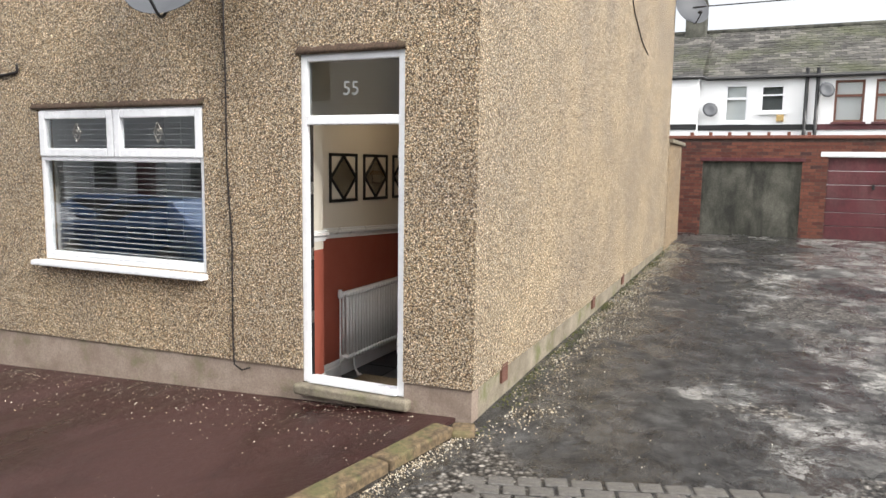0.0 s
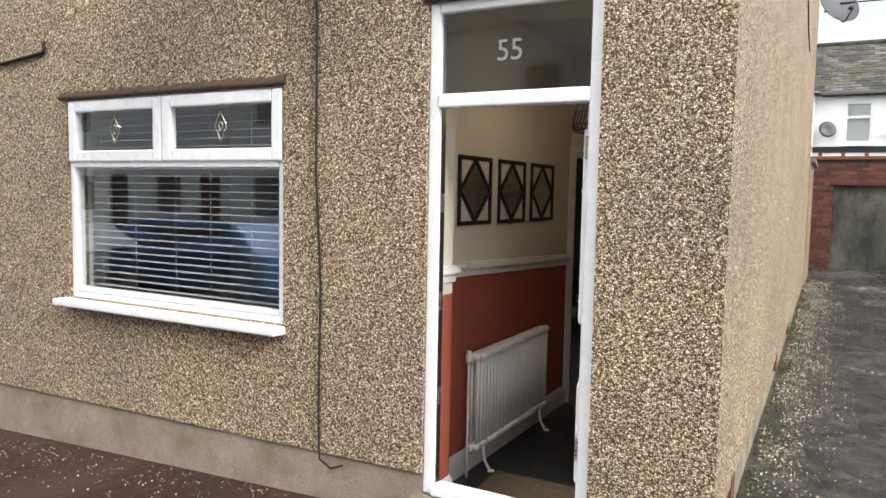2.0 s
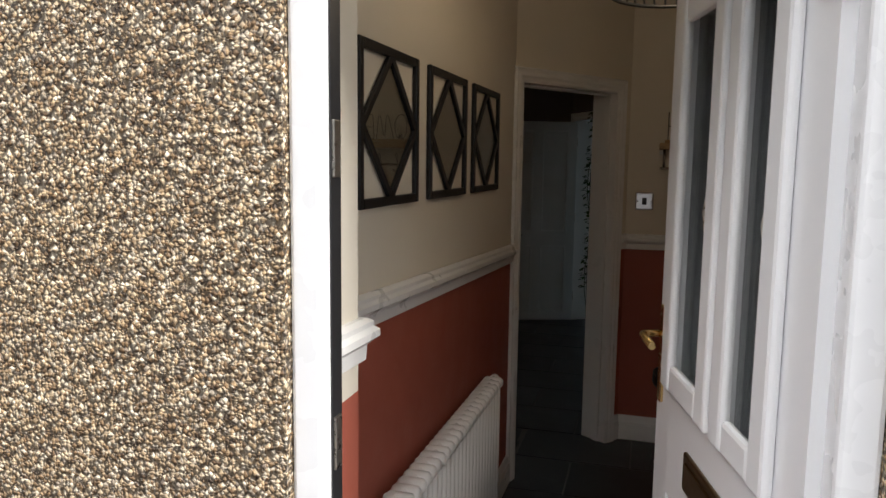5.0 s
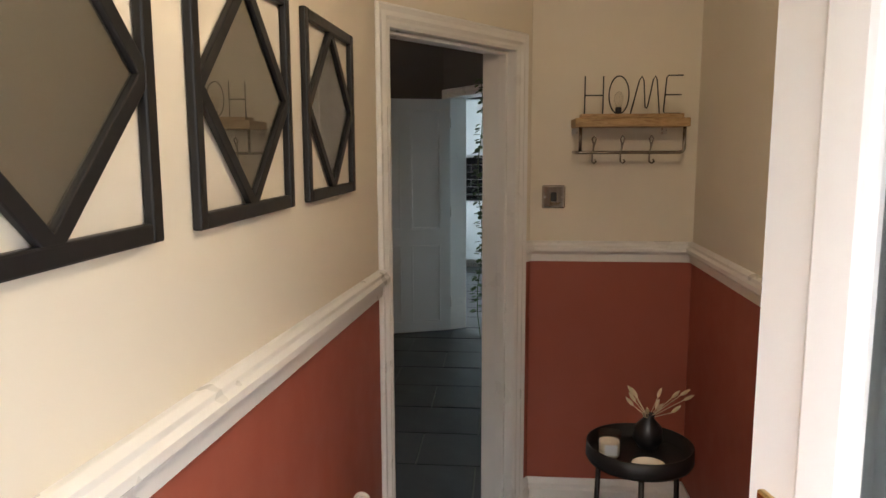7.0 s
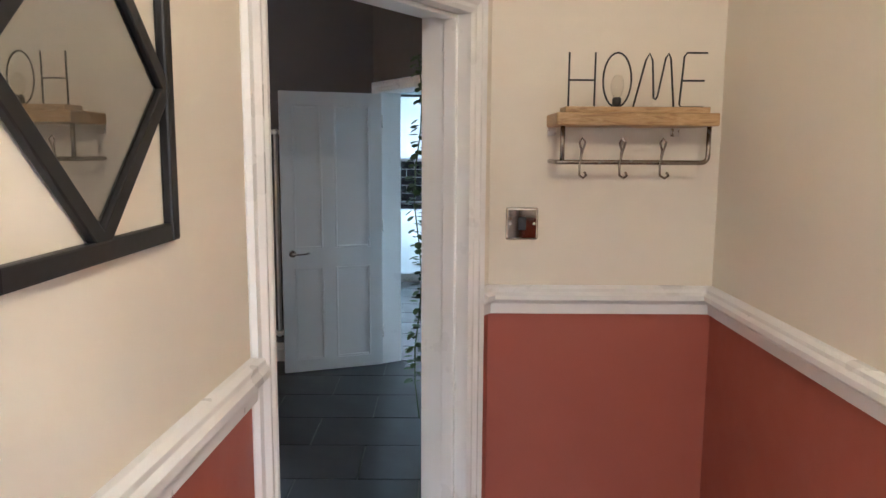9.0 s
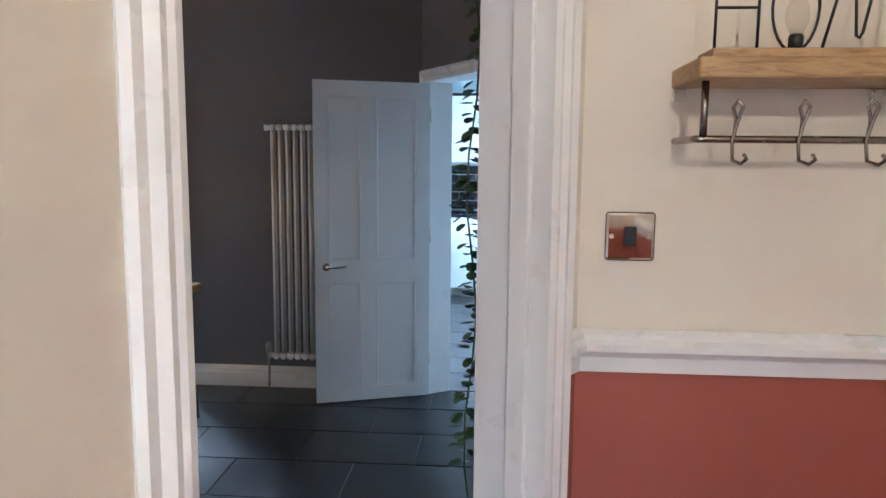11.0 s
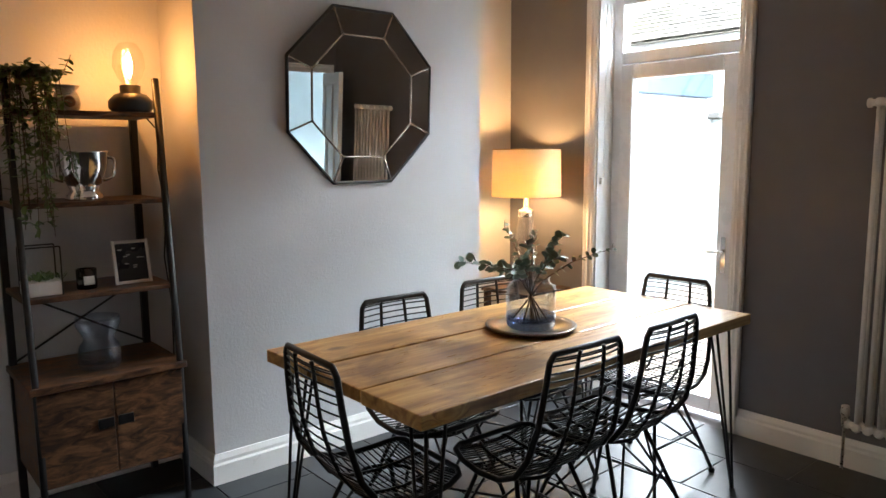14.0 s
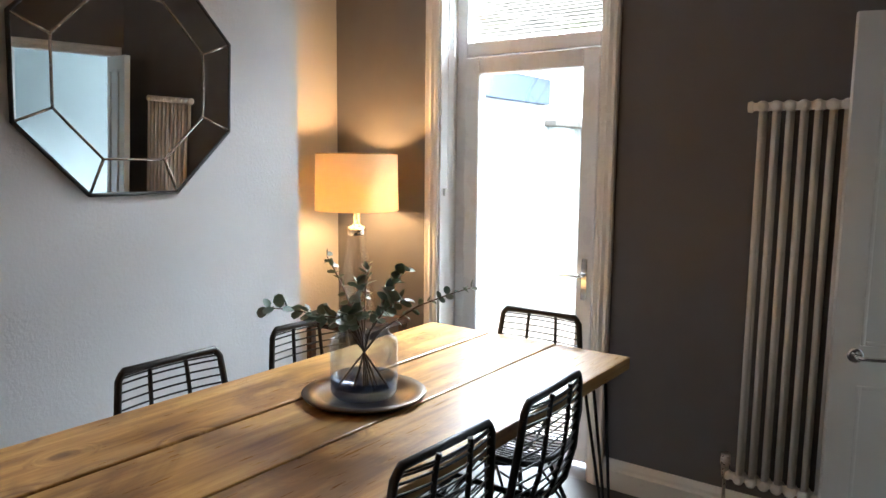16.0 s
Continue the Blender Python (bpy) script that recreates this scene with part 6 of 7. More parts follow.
# ---- octagonal mirror ----
MX, MY, MZ = -4.37, 4.753, 1.72
mi = thing("octagonal_mirror", "large octagonal wall mirror in facets with thin black frame", "mirror", pose(MX + 0.006, MY, MZ, 0, 2.5, -0.6))
R1, R2 = 0.452, 0.315
octo = lambda r: [Vector((0, r * math.cos(math.pi / 8 + k * math.pi / 4), r * math.sin(math.pi / 8 + k * math.pi / 4))) for k in range(8)]
o1, o2 = octo(R1), octo(R2)
bm = bmesh.new()
a = [bm.verts.new(p + Vector((0.002, 0, 0))) for p in o1]
b = [bm.verts.new(p * 1.005 + Vector((0.018, 0, 0))) for p in o1]
bm.faces.new(a)
for k in range(8):
    bm.faces.new((a[k], a[(k + 1) % 8], b[(k + 1) % 8], b[k]))
bm.faces.new(b[::-1])
part("backing", bm, M_BLACK, mi)
bm = bmesh.new()
bm.faces.new([bm.verts.new(p + Vector((0.025, 0, 0))) for p in o2])
part("centre_pane", bm, M_MIRROR, mi)
for k in range(8):
    bm = bmesh.new()
    q = [o1[k] * 0.985 + Vector((0.0238, 0, 0)), o1[(k + 1) % 8] * 0.985 + Vector((0.0238, 0, 0)), o2[(k + 1) % 8] * 1.01 + Vector((0.0245, 0, 0)), o2[k] * 1.01 + Vector((0.0245, 0, 0))]
    bm.faces.new([bm.verts.new(p) for p in q])
    part("bevelled_pane", bm, M_MIRROR, mi)
    part("spoke", tube([o1[k] * 0.99 + Vector((0.0255, 0, 0)), o2[k] + Vector((0.027, 0, 0))], 0.0045, 6), M_GUN, mi)
part("outer_rim", tube([p + Vector((0.02, 0, 0)) for p in o1], 0.009, 6, True), M_BLACK, mi)
part("inner_rim", tube([p + Vector((0.027, 0, 0)) for p in o2], 0.0045, 6, True), M_GUN, mi)

# ---- table lamp on its stand ----
LX, LY = -4.40, 6.0
LB = 0.60
ls = thing("lamp_stand", "small dark wooden cabinet under the lamp", "side table", at(LX, LY, F))
part("cabinet_top", box(-0.2, 0.2, -0.2, 0.2, LB - F - 0.025, LB - F, 0.004), M_RUSTIC, ls)
for sx in (-0.17, 0.17):
    for sy in (-0.17, 0.17):
        part("leg", box(sx - 0.018, sx + 0.018, sy - 0.018, sy + 0.018, 0, LB - F - 0.025, 0.003), M_RUSTIC, ls)
part("lower_shelf", box(-0.17, 0.17, -0.17, 0.17, 0.2, 0.22, 0.003), M_RUSTIC, ls)
tl = thing("table_lamp", "clear glass table lamp with a lit cream drum shade", "lamp", at(LX, LY, LB + 0.001) @ Matrix.Scale(1.08, 4))
part("glass_body", turned([(0.001, 0.0), (0.10, 0.0), (0.105, 0.012), (0.098, 0.03), (0.062, 0.28), (0.045, 0.40), (0.036, 0.43), (0.033, 0.43), (0.04, 0.39), (0.09, 0.035), (0.001, 0.02)], 40, False), M_CLEAR, tl)
part("collar", turned([(0.042, 0.41), (0.045, 0.415), (0.045, 0.45), (0.03, 0.455), (0.015, 0.465), (0.015, 0.52)], 28), M_CHROME, tl, "chrome collar")
shade_mat = Nodes("lit_linen_shade")
shade_mat.colour((0.80, 0.72, 0.54))
shade_mat.rough(0.8)
shade_mat.bump(shade_mat.noise(220, 3, 0.5, shade_mat.stretch((1, 1, 4))), 0.15, 0.003)
tr = shade_mat.n("ShaderNodeBsdfTranslucent")
tr.inputs["Color"].default_value = (0.85, 0.65, 0.34, 1)
ms = shade_mat.n("ShaderNodeMixShader")
ms.inputs[0].default_value = 0.32
shade_mat.link(shade_mat.b.outputs[0], ms.inputs[1])
shade_mat.link(tr.outputs[0], ms.inputs[2])
shade_mat.link(ms.outputs[0], shade_mat.t.nodes["Material Output"].inputs["Surface"])
part("shade", turned([(0.200, 0.53), (0.194, 0.80), (0.191, 0.80), (0.197, 0.53)], 56, False), shade_mat.mat, tl, "cream linen drum shade")
part("shade_ring", tube([(0.193 * math.cos(i * math.pi / 20), 0.193 * math.sin(i * math.pi / 20), 0.798) for i in range(40)], 0.003, 6, True), M_BRASS, tl)
part("bulb", turned([(0.012, 0.54), (0.02, 0.56), (0.03, 0.60), (0.025, 0.63), (0.002, 0.645)], 18), glowing("lamp_bulb_glow", (1.0, 0.7, 0.35), 4.0), tl, "lit bulb").visible_shadow = False

# ---- ladder shelf in the alcove ----
SX0, SX1, SY0, SY1 = -4.76, -4.33, 3.205, 3.79
us = thing("ladder_shelf", "dark rustic ladder shelf unit on black uprights", "shelf unit", at((SX0 + SX1) / 2, (SY0 + SY1) / 2, F))
for y in (SY0, SY1 - 0.035):
    part_w("front_upright", tube([(SX1, y + 0.0175, F), (SX1 - 0.01, y + 0.0175, 0.6), (SX1 - 0.11, y + 0.0175, 1.76)], 0.016, 4), M_BLACK, us)
    part_w("back_upright", box(SX0, SX0 + 0.03, y, y + 0.03, F, 1.66, 0.003), M_BLACK, us)
for z, xf in ((1.62, SX1 - 0.10), (1.265, SX1 - 0.07), (0.905, SX1 - 0.035)):
    part_w("shelf_board", box(SX0 + 0.03, xf, SY0 + 0.01, SY1 - 0.01, z - 0.02, z, 0.003), M_RUSTIC, us)
part_w("cabinet_top", box(SX0, SX1 + 0.02, SY0 - 0.01, SY1 + 0.005, 0.545, 0.572, 0.004), M_RUSTIC, us)
part_w("cabinet_body", box(SX0 + 0.01, SX1 - 0.012, SY0 + 0.01, SY1 - 0.012, 0.155, 0.545, 0.003), M_RUSTIC, us)
for a, b in ((SY0 + 0.015, (SY0 + SY1) / 2 - 0.003), ((SY0 + SY1) / 2 + 0.003, SY1 - 0.017)):
    cdoor = part_w("cabinet_door", box(SX1 - 0.012, SX1 + 0.006, a, b, 0.165, 0.54, 0.003), M_RUSTIC, us)
    my = b - 0.035 if a < 3.4 else a + 0.035
    part("pull", box(SX1 + 0.006, SX1 + 0.018, my - 0.03, my + 0.03, 0.36, 0.40, 0.003), M_BLACK, cdoor)
for (ya, za), (yb, zb) in (((SY0 + 0.02, 0.58), (SY1 - 0.02, 0.89)), ((SY0 + 0.02, 0.89), (SY1 - 0.02, 0.58))):
    part_w("cross_brace", tube([(SX0 + 0.02, ya, za), (SX0 + 0.02, yb, zb)], 0.005, 6), M_BLACK, us)
cb = part("power_cord", tube([(-4.56, 3.755, 1.62), (-4.52, 3.80, 1.55), (-4.53, 3.795, 1.38), (-4.50, 3.81, 1.2), (-4.53, 3.80, 1.0), (-4.50, 3.81, 0.8), (-4.55, 3.82, F + 0.2)], 0.0035, 6), M_CABLE)
tagged(cb, "thin dark power cord trailing down the shelf", "cord")

bl = thing("bulb_lamp", "black pot lamp with a large lit filament bulb", "lamp", at(-4.50, 3.69, 1.621) @ Matrix.Diagonal((1.15, 1.15, 1.4, 1)))
part("lamp_base", turned([(0.062, 0.0), (0.076, 0.012), (0.077, 0.032), (0.055, 0.052), (0.035, 0.057), (0.036, 0.078), (0.03, 0.08)], 32), M_BLACKPL, bl)
part("bulb", turned([(0.02, 0.078), (0.04, 0.10), (0.056, 0.135), (0.05, 0.175), (0.03, 0.20), (0.001, 0.206)], 32, False), M_CLEAR, bl, "large clear globe bulb").visible_shadow = False
part("filament", turned([(0.002, 0.10), (0.010, 0.115), (0.013, 0.14), (0.008, 0.165), (0.001, 0.175)], 14), glowing("filament_glow", (1.0, 0.60, 0.22), 3.0), bl, "glowing filament").visible_shadow = False
ob = thing("wax_burner", "grey ceramic wax burner with an arched opening", "wax burner", at(-4.52, 3.45, 1.621))
part("burner_body", turned([(0.038, 0.0), (0.046, 0.01), (0.05, 0.035), (0.046, 0.06), (0.036, 0.078), (0.048, 0.095), (0.052, 0.10), (0.045, 0.098), (0.03, 0.082), (0.001, 0.08)], 34, False), rough_stone("grey_ceramic", (0.22, 0.20, 0.18), (0.33, 0.30, 0.27), 20, 0, 0.35), ob)
# no hole is cut: a solid dark disc gives the shade inside
part("opening", turned([(0.022, 0), (0.022, 0.004), (0.018, 0.006)], 20), M_RUSTIC, ob, "dark disc in place of the shaded round hole", pose(0.044, 0, 0.035, 0, 90, 0))
bk = thing("wine_bucket", "polished steel wine bucket with side handles", "bucket", at(-4.52, 3.49, 1.266))
part("bucket_body", turned([(0.07, 0.0), (0.072, 0.02), (0.055, 0.035), (0.07, 0.07), (0.092, 0.13), (0.10, 0.19), (0.105, 0.195), (0.096, 0.19), (0.086, 0.13), (0.06, 0.06), (0.001, 0.05)], 40, False), M_CHROME, bk)
for s in (-1, 1):
    part("handle", tube(bend([(0, 0.09 * s, 0.17), (0, 0.125 * s, 0.17), (0, 0.12 * s, 0.09), (0, 0.075 * s, 0.075)], 0.03), 0.006), M_CHROME, bk)
pf = thing("photo_frame", "white photo frame with a dark print leaning back", "photo frame", pose(-4.47, 3.65, 0.906, 0, -12, 0))
part("frame", boxes([(-0.012, 0, -0.075, -0.062, 0, 0.185), (-0.012, 0, 0.062, 0.075, 0, 0.185), (-0.0115, -0.0005, -0.062, 0.062, 0, 0.013), (-0.0115, -0.0005, -0.062, 0.062, 0.172, 0.185)], 0.002), M_WHITE, pf)
part("print", box(-0.009, -0.005, -0.062, 0.062, 0.013, 0.172), paint("dark_print", (0.035, 0.038, 0.05), 0.3), pf)
random.seed(3)
for k in range(9):
    yy, zz = random.uniform(-0.045, 0.045), random.uniform(0.06, 0.16)
    part("print_mark", box(-0.005, -0.0042, yy - 0.008, yy + 0.008, zz, zz + 0.004), M_ETCH, pf)
jc = thing("candle_jar", "dark glass candle jar on the shelf", "candle", at(-4.48, 3.465, 0.906))
part("jar", turned([(0.036, 0), (0.039, 0.005), (0.039, 0.082), (0.034, 0.082), (0.034, 0.06), (0.001, 0.058)], 28, False), M_BLACKTILE, jc)
part("label", box(0.038, 0.0405, -0.02, 0.02, 0.02, 0.055), M_BLIND, jc)
gv = thing("glass_vase", "waisted clear grey glass vase on the cabinet", "vase", at(-4.46, 3.49, 0.573))
part("vase_body", turned([(0.001, 0.004), (0.075, 0.004), (0.085, 0.03), (0.08, 0.09), (0.058, 0.125), (0.07, 0.15), (0.088, 0.185), (0.085, 0.215), (0.081, 0.213), (0.084, 0.185), (0.054, 0.125), (0.076, 0.09), (0.08, 0.03), (0.001, 0.01)], 40, False), M_VASE, gv)
tp = thing("glass_planter", "white box planter with a small succulent in a wire cage", "plant", at(-4.46, 3.30, 0.906))
part("planter_box", box(-0.05, 0.05, -0.07, 0.06, 0.0, 0.055, 0.004), M_WHITE, tp)
part("cage", tube(bend([(0.05, -0.07, 0.0), (0.05, -0.07, 0.19), (0.05, 0.06, 0.19), (0.05, 0.06, 0.0)], 0.005), 0.003, 6), M_BLACK, tp)
part("cage", tube(bend([(-0.05, -0.07, 0.0), (-0.05, -0.07, 0.19), (-0.05, 0.06, 0.19), (-0.05, 0.06, 0.0)], 0.005), 0.003, 6), M_BLACK, tp)
M_GREEN = leafy("trailing_leaf", (0.035, 0.075, 0.02), (0.13, 0.20, 0.06))
bm = bmesh.new()
for k in range(60):
    a = random.uniform(0, 6.28)
    leaf_at(bm, Vector((random.gauss(0, 0.02), random.gauss(0, 0.028), 0.055)), Vector((math.cos(a), math.sin(a), random.uniform(0.5, 2))), Vector((0, 0, 1)), random.uniform(0.02, 0.045), 0.014)
part("leaves", bm, M_GREEN, tp)

tpl = thing("trailing_plant", "trailing green plant in a pot on the shelf", "plant", at(-4.48, 3.31, 1.621))
part("pot", turned([(0.045, 0), (0.06, 0.08), (0.055, 0.082), (0.045, 0.06), (0.001, 0.06)], 28, False), M_WHITE, tpl)
for k in range(40):
    a = random.uniform(-1.5, 1.2)
    out = random.uniform(0.08, 0.19)
    drop = random.uniform(0.1, 0.62) if k > 4 else random.uniform(-0.12, 0.0)
    p0, p1 = Vector((0, 0, 0.08)), Vector((out * math.cos(a), out * math.sin(a) * 0.6, 0.12))
    p2 = p1 + Vector((0.02, random.uniform(-0.03, 0.04), -drop))
    st = part("stem", tube([p0, p0.lerp(p1, 0.6) + Vector((0, 0, 0.05)), p1, p1.lerp(p2, 0.5), p2], 0.0015, 5), M_TWIG, tpl)
    bm = bmesh.new()
    for q in range(int(16 + 40 * max(0, drop))):
        s = random.random()
        p = p1.lerp(p2, s) if random.random() < 0.75 else p0.lerp(p1, 0.4 + 0.6 * s) + Vector((0, 0, 0.03))
        d = Vector((random.uniform(-1, 1), random.uniform(-1, 1), random.uniform(-0.9, 0.4)))
        leaf_at(bm, p, d, Vector((0, 0, 1)), random.uniform(0.026, 0.042), random.uniform(0.014, 0.021))
    part("leaves", bm, M_GREEN, st)

# ---- hanging vine by the doorway ----
random.seed(33)
iv = thing("hanging_vine", "strand of dark green heart leaves by the doorway", "plant", at(-1.152, 3.215, 1.84))
line = [Vector((0.06, 0.02, 0.0))] + [Vector((0.012 * math.sin(k * 1.3), 0.012 * math.cos(k * 0.9), -0.03 - k * 0.112)) for k in range(11)]
part("hook", tube([(0.105, 0.03, 0.0), (0.06, 0.02, 0.01), (0.055, 0.02, -0.005)], 0.003, 6), M_STEEL, iv)
vine = part("vine_stem", tube(line, 0.0022, 6), leafy("vine_stem", (0.05, 0.09, 0.03), (0.07, 0.11, 0.04)), iv)
M_VINE = leafy("vine_leaf", (0.018, 0.045, 0.014), (0.06, 0.12, 0.035))
for k in range(170):
    s = (k + random.random()) / 170 * (len(line) - 2)
    i = int(s)
    p = line[i].lerp(line[i + 1], s - i)
    bm = bmesh.new()
    a = random.uniform(0, 6.28)
    d = Vector((math.cos(a), math.sin(a), random.uniform(-0.9, 0.1)))
    leaf_at(bm, p + d * 0.008, d, Vector((0, 0, 1)) + d * 0.3, random.uniform(0.022, 0.034), random.uniform(0.019, 0.029))
    part("leaf", bm, M_VINE, vine)

# ---- kitchen seen through its doorway ----
kb = thing("base_cabinets", "white gloss kitchen base cabinet run", "cabinet", at(-1.0, 9.750, F))
part_w("plinth", box(KX0 + 0.01, HR - 0.01, 9.510, 10.000, F, F + 0.10), M_STEEL, kb)
part_w("carcass", box(KX0 + 0.01, HR - 0.01, 9.480, 10.030, F + 0.10, F + 0.88), M_GLOSSCAB, kb)
for i in range(3):
    a = KX0 + 0.015 + i * 0.515
    part_w("door", box(a, a + 0.508, 9.455, 9.478, F + 0.11, F + 0.865, 0.004), M_GLOSSCAB, kb)
wt = part("worktop", box(KX0 + 0.01, HR - 0.01, 9.440, 10.040, F + 0.882, F + 0.92, 0.006), M_BLACKTILE)
tagged(wt, "dark kitchen worktop on white cabinets", "worktop")
kw = thing("wall_cabinets", "white gloss kitchen wall cabinets", "cabinet", at(-1.0, 9.850, 1.42))
part_w("carcass", box(KX0 + 0.01, HR - 0.01, 9.730, 10.030, 1.42, 2.15), M_GLOSSCAB, kw)
for i in range(3):
    a = KX0 + 0.015 + i * 0.515
    wd = part_w("door", box(a, a + 0.508, 9.705, 9.728, 1.425, 2.145, 0.004), M_GLOSSCAB, kw)
    part("handle", box(a + 0.46, a + 0.472, 9.680, 9.690, 1.47, 1.65, 0.002), M_STEEL, wd)
part_w("pelmet", box(KX0 + 0.01, HR - 0.01, 9.700, 10.030, 2.153, 2.175), M_BLACKPL, kw)
ts = tagged(thing("tiled_splashback", "black metro tile splashback with pale joints", "tiles", at(-1.0, 10.045, F + 0.92)), kind="structure")
part_w("joints", box(KX0 + 0.01, HR - 0.01, 10.038, 10.047, F + 0.925, 1.415), M_PALEGROUT, ts)
tile = mesh_of("tile", box(0.003, 0.197, -0.006, 0.004, 0.003, 0.097, 0.003, 1), M_BLACKTILE)
for r in range(5):
    for c in range(7):
        x = KX0 + 0.03 + c * 0.2 + (0.1 if r % 2 else 0)
        if x + 0.2 < HR:
            same_part("tile", tile, ts, ts.matrix_basis.inverted() @ at(x, 10.036, F + 0.93 + r * 0.1))
kwin = tagged(thing("window_2", "white kitchen window to the yard", "window", at(KX0 - 0.1, 8.1, 0.95)), kind="structure")
part_w("window_frame", boxes([(KX0 - 0.14, KX0 - 0.07, 7.0, 7.06, 0.95, 2.2), (KX0 - 0.14, KX0 - 0.07, 9.14, 9.2, 0.95, 2.2), (KX0 - 0.14, KX0 - 0.07, 7.06, 9.14, 0.95, 1.01), (KX0 - 0.14, KX0 - 0.07, 7.06, 9.14, 2.14, 2.2), (KX0 - 0.14, KX0 - 0.07, 8.07, 8.13, 1.01, 2.14)], 0.006), M_UPVC, kwin)
part_w("pane", box(KX0 - 0.107, KX0 - 0.103, 7.06, 9.14, 1.01, 2.14), M_GLASS, kwin).visible_shadow = False

# ---- yard ----
YL = -5.6
M_YARDW = rough_stone("white_painted_brick", (0.33, 0.36, 0.36), (0.50, 0.52, 0.51), 3, 0.12)
tagged(part("yard_ground", box(-6.3, KX0 - 0.2, 6.553, 11.2, -0.3, F - 0.03), M_PLINTH), "pale concrete yard", "ground", kind="structure")
yw = tagged(thing("yard_wall", "white painted brick yard wall", "wall", at(YL, 8.8, F)), kind="structure")
part_w("wall_core", boxes([(YL - 0.22, YL, 6.556, 10.25, -0.2, 2.02), (YL - 0.22, YL, 10.25, 11.2, -0.2, 1.80), (YL, KX0 - 0.2, 11.0, 11.2, -0.2, 1.9)]), M_YARDW, yw)
random.seed(8)
bmb = bmesh.new()
for r in range(27):
    y = 6.6 + (0.11 if r % 2 else 0)
    while y < 10.9:
        z = -0.05 + r * 0.075
        if z + 0.066 < (2.0 if y < 10.05 else 1.78):
            d = random.uniform(0.003, 0.011)
            v = [bmb.verts.new(p) for p in ((YL + d, y, z), (YL + d, y + 0.212, z), (YL + d, y + 0.212, z + 0.066), (YL + d, y, z + 0.066), (YL - 0.01, y, z), (YL - 0.01, y + 0.212, z), (YL - 0.01, y + 0.212, z + 0.066), (YL - 0.01, y, z + 0.066))]
            for f in ((0, 1, 2, 3), (1, 5, 6, 2), (4, 0, 3, 7), (3, 2, 6, 7), (4, 5, 1, 0)):
                bmb.faces.new([v[i] for i in f])
        y += 0.222
tagged(part_w("bricks", bmb, M_YARDW, yw), kind="stuff")
part_w("pier", box(YL - 0.03, YL + 0.10, 10.35, 10.68, -0.2, 1.80, 0.01), M_YARDW, yw)
part_w("coping", box(YL - 0.27, YL + 0.14, 10.253, 11.25, 1.803, 1.87, 0.015), M_SETT, yw, "grey stone coping")
shed = thing("outhouse", "low outhouse roof with blue grey fascia", "outhouse", at(YL - 1.0, 8.0, 2.0))
part_w("fascia", box(YL - 0.06, YL + 0.05, 6.6, 10.28, 2.023, 2.29, 0.008), paint("blue_grey_fascia", (0.035, 0.06, 0.11), 0.5), shed)
bm = bmesh.new()
v = [bm.verts.new(p) for p in ((YL + 0.08, 6.56, 2.30), (YL + 0.08, 10.32, 2.30), (YL - 2.2, 10.32, 2.84), (YL - 2.2, 6.56, 2.84))]
bm.faces.new(v)
bmesh.ops.solidify(bm, geom=bm.faces[:], thickness=0.05)
part_w("shed_roof", bm, M_SETT, shed)
nb = thing("neighbour_house", "terraced house with pale slate roof beyond the yard", "house", at(-13, 17, 0))
part_w("house_wall", box(-30, -3.4, 15.0, 20.0, -0.2, 3.5), M_RENDER, nb)
bm = bmesh.new()
for i in range(16):
    for j in range(66):
        s0, s1 = i / 16, (i + 1.2) / 16
        x = -30.2 + j * 0.41 + (0.2 if i % 2 else 0)
        ya, yb = 14.8 + 2.8 * s0, 14.8 + 2.8 * min(1, s1)
        za, zb = 3.5 + 1.7 * s0 + 0.05, 3.5 + 1.7 * min(1, s1) + 0.025
        bm.faces.new([bm.verts.new(p) for p in ((x, ya, za), (x + 0.395, ya, za), (x + 0.395, yb, zb), (x, yb, zb))])
tagged(part_w("roof_slates", bm, M_ROOF, nb), kind="stuff")
bm = bmesh.new()
v = [bm.verts.new(p) for p in ((-30.2, 14.8, 3.48), (-3.2, 14.8, 3.48), (-3.2, 17.6, 5.18), (-30.2, 17.6, 5.18), (-30.2, 20.4, 3.48), (-3.2, 20.4, 3.48))]
bm.faces.new((v[0], v[1], v[2], v[3]))
bm.faces.new((v[3], v[2], v[5], v[4]))
part_w("roof", bm, M_BLOCKED, nb)

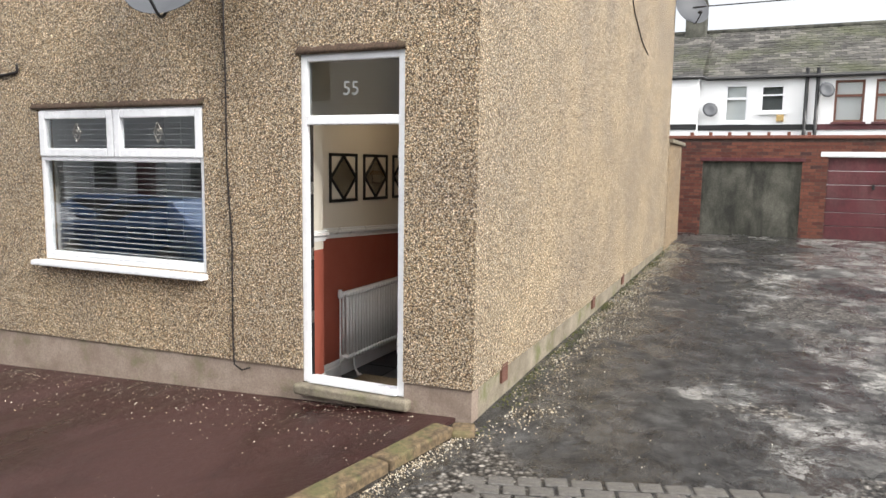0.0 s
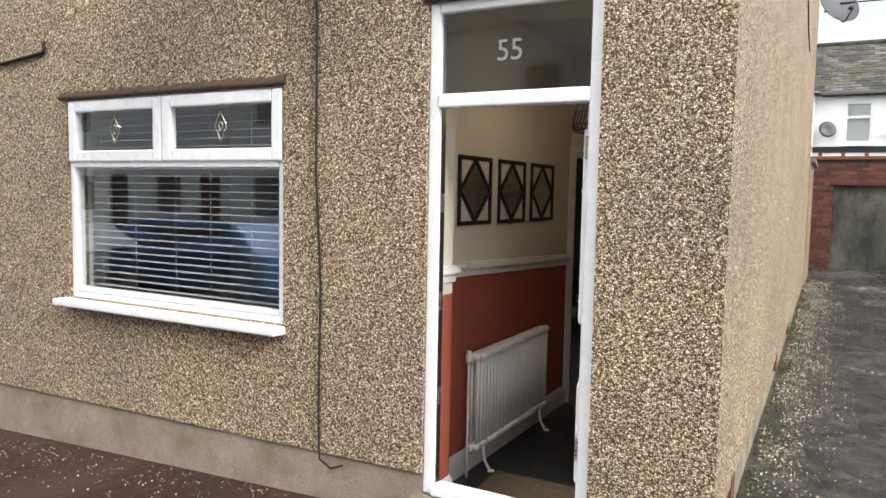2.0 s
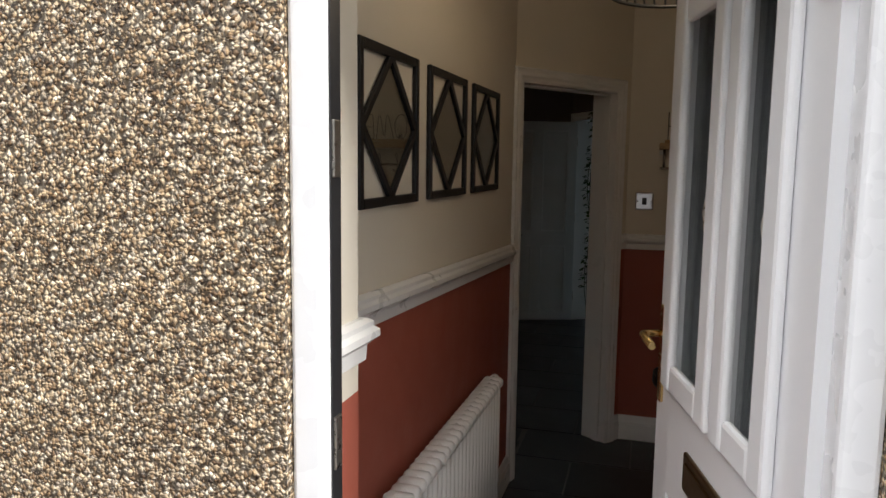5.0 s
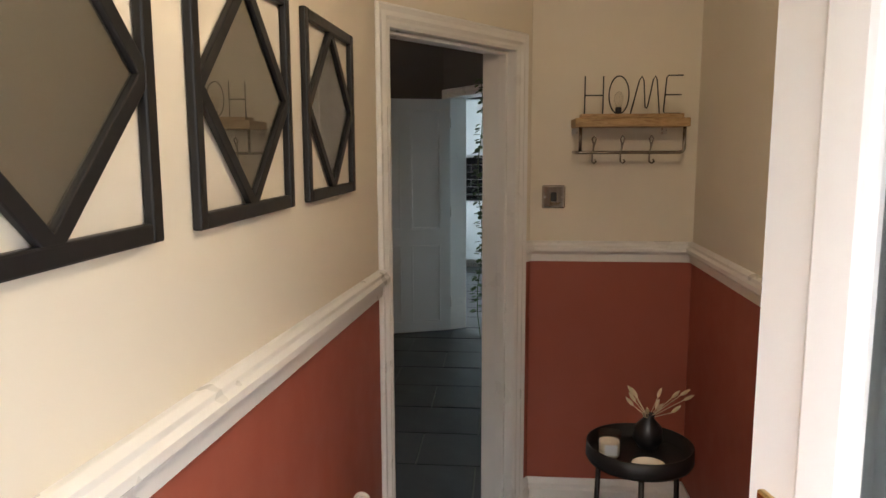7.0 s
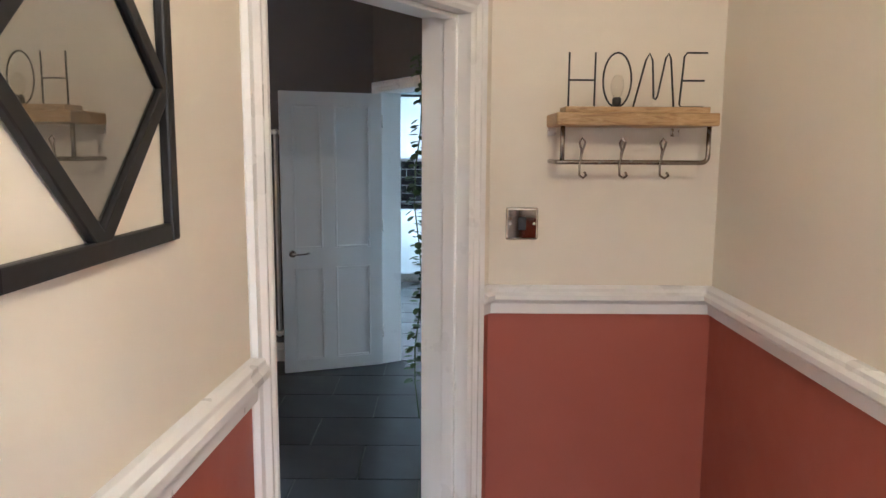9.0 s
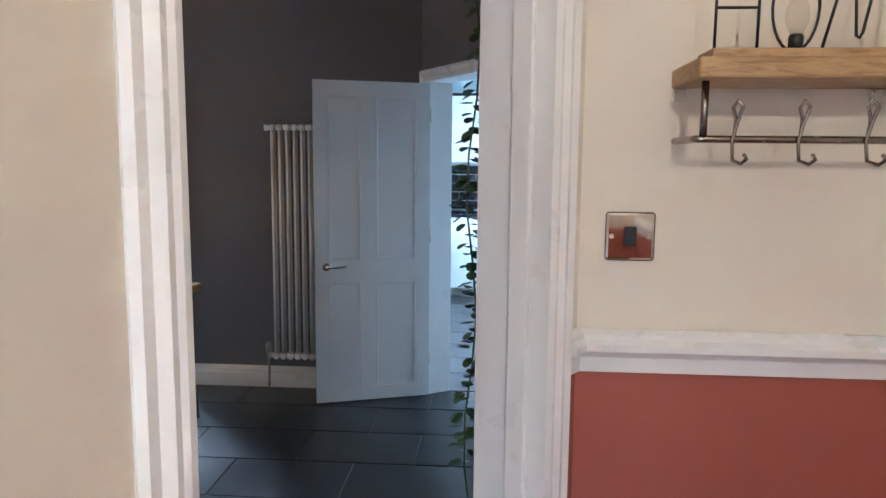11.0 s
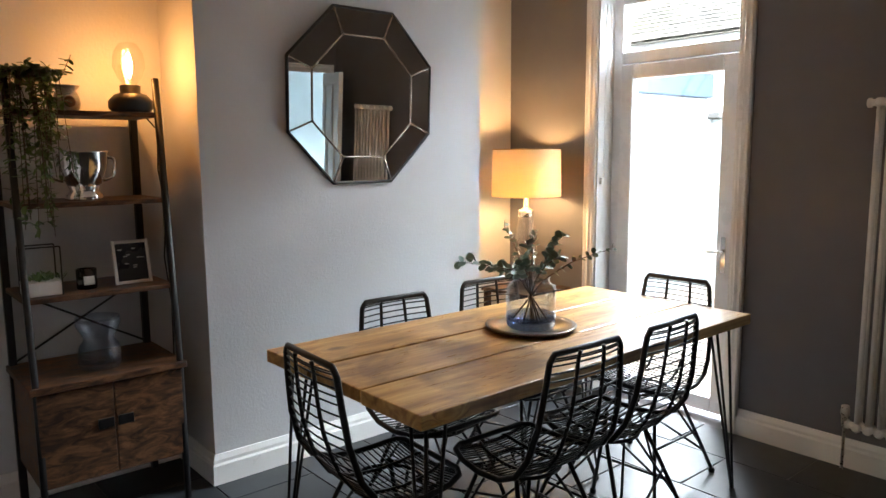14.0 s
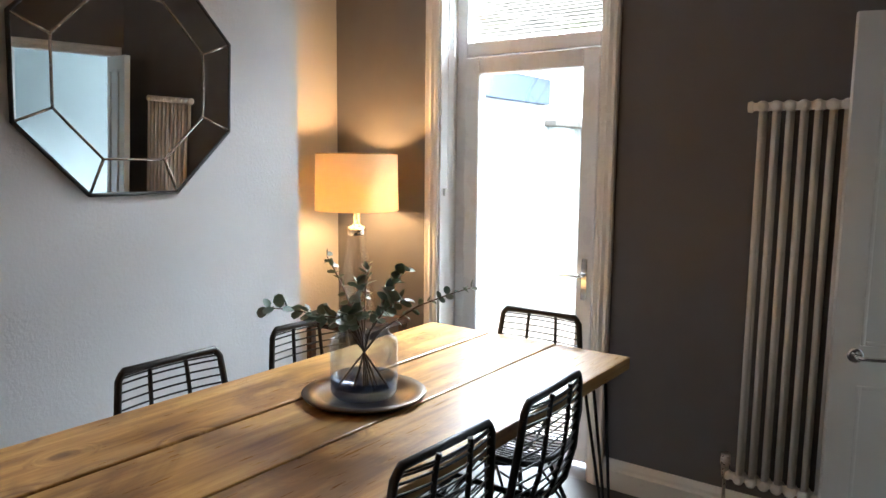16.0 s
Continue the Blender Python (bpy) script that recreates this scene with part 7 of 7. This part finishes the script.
# ---- slate tiles, each a piece of its own ----
floor_ob = bpy.data.objects["floor"]
kfloor_ob = bpy.data.objects["floor_kitchen"]
TW, TL = 0.40, 0.60


def lay(parent, x0, x1, y0, y1, skip):
    cache = {}
    j, y = 0, y0
    while y < y1 - 0.02:
        yb = min(y + TW, y1)
        x = x0 - (TL * 0.5 if j % 2 else 0.0)
        while x < x1 - 0.02:
            a, b = max(x, x0), min(x + TL, x1)
            if b - a > 0.03 and not skip((a + b) / 2, (y + yb) / 2):
                key = (round(b - a, 3), round(yb - y, 3))
                if key not in cache:
                    cache[key] = mesh_of("floor_tile", box(0.003, key[0] - 0.003, 0.003, key[1] - 0.003, -0.02, 0.0, 0.0018, 1), M_SLATE)
                same_part("floor_tile", cache[key], parent, at(a, y, F + random.uniform(-0.0008, 0.0008)))
            x += TL
        y += TW
        j += 1


random.seed(2)
lay(floor_ob, HL + 0.02, HR - 0.02, 0.305, 3.10, lambda x, y: False)
lay(floor_ob, DLX, HL + 0.01, 2.505, 3.10, lambda x, y: False)
lay(floor_ob, DLX, DRX + 0.02, 3.105, 6.245, lambda x, y: False)
lay(kfloor_ob, KX0, HR, 6.27, 9.5, lambda x, y: False)

# ---- old setts at the mouth of the alley ----
ground_ob = bpy.data.objects["ground"]
random.seed(4)
setts = [mesh_of("sett", box(-0.5, 0.5, -0.5, 0.5, -1, 0, 0.09, 2), M_SETT) for _ in range(1)]
for r in range(13):
    y = -0.42 - r * 0.112
    x = 0.25 + (0.08 if r % 2 else 0) + random.uniform(-0.02, 0.02)
    while x < 2.5:
        w = random.uniform(0.13, 0.19)
        cx, cy = x + w / 2, y + 0.36 * (x - 0.4) * 0.9 - 0.30 + random.uniform(-0.004, 0.004)
        if cy < -0.71 + 0.335 * (cx - 0.4) + 0.05 * noise.noise((cx * 3, 0, 0)):
            same_part("sett", setts[0], ground_ob, Matrix.Translation((cx, cy, ground_z(cx, cy) + random.uniform(0.004, 0.012))) @ Matrix.Rotation(0.32 + random.uniform(-0.03, 0.03), 4, "Z") @ Matrix.Diagonal((w - 0.012, 0.098, 0.06, 1)))
        x += w
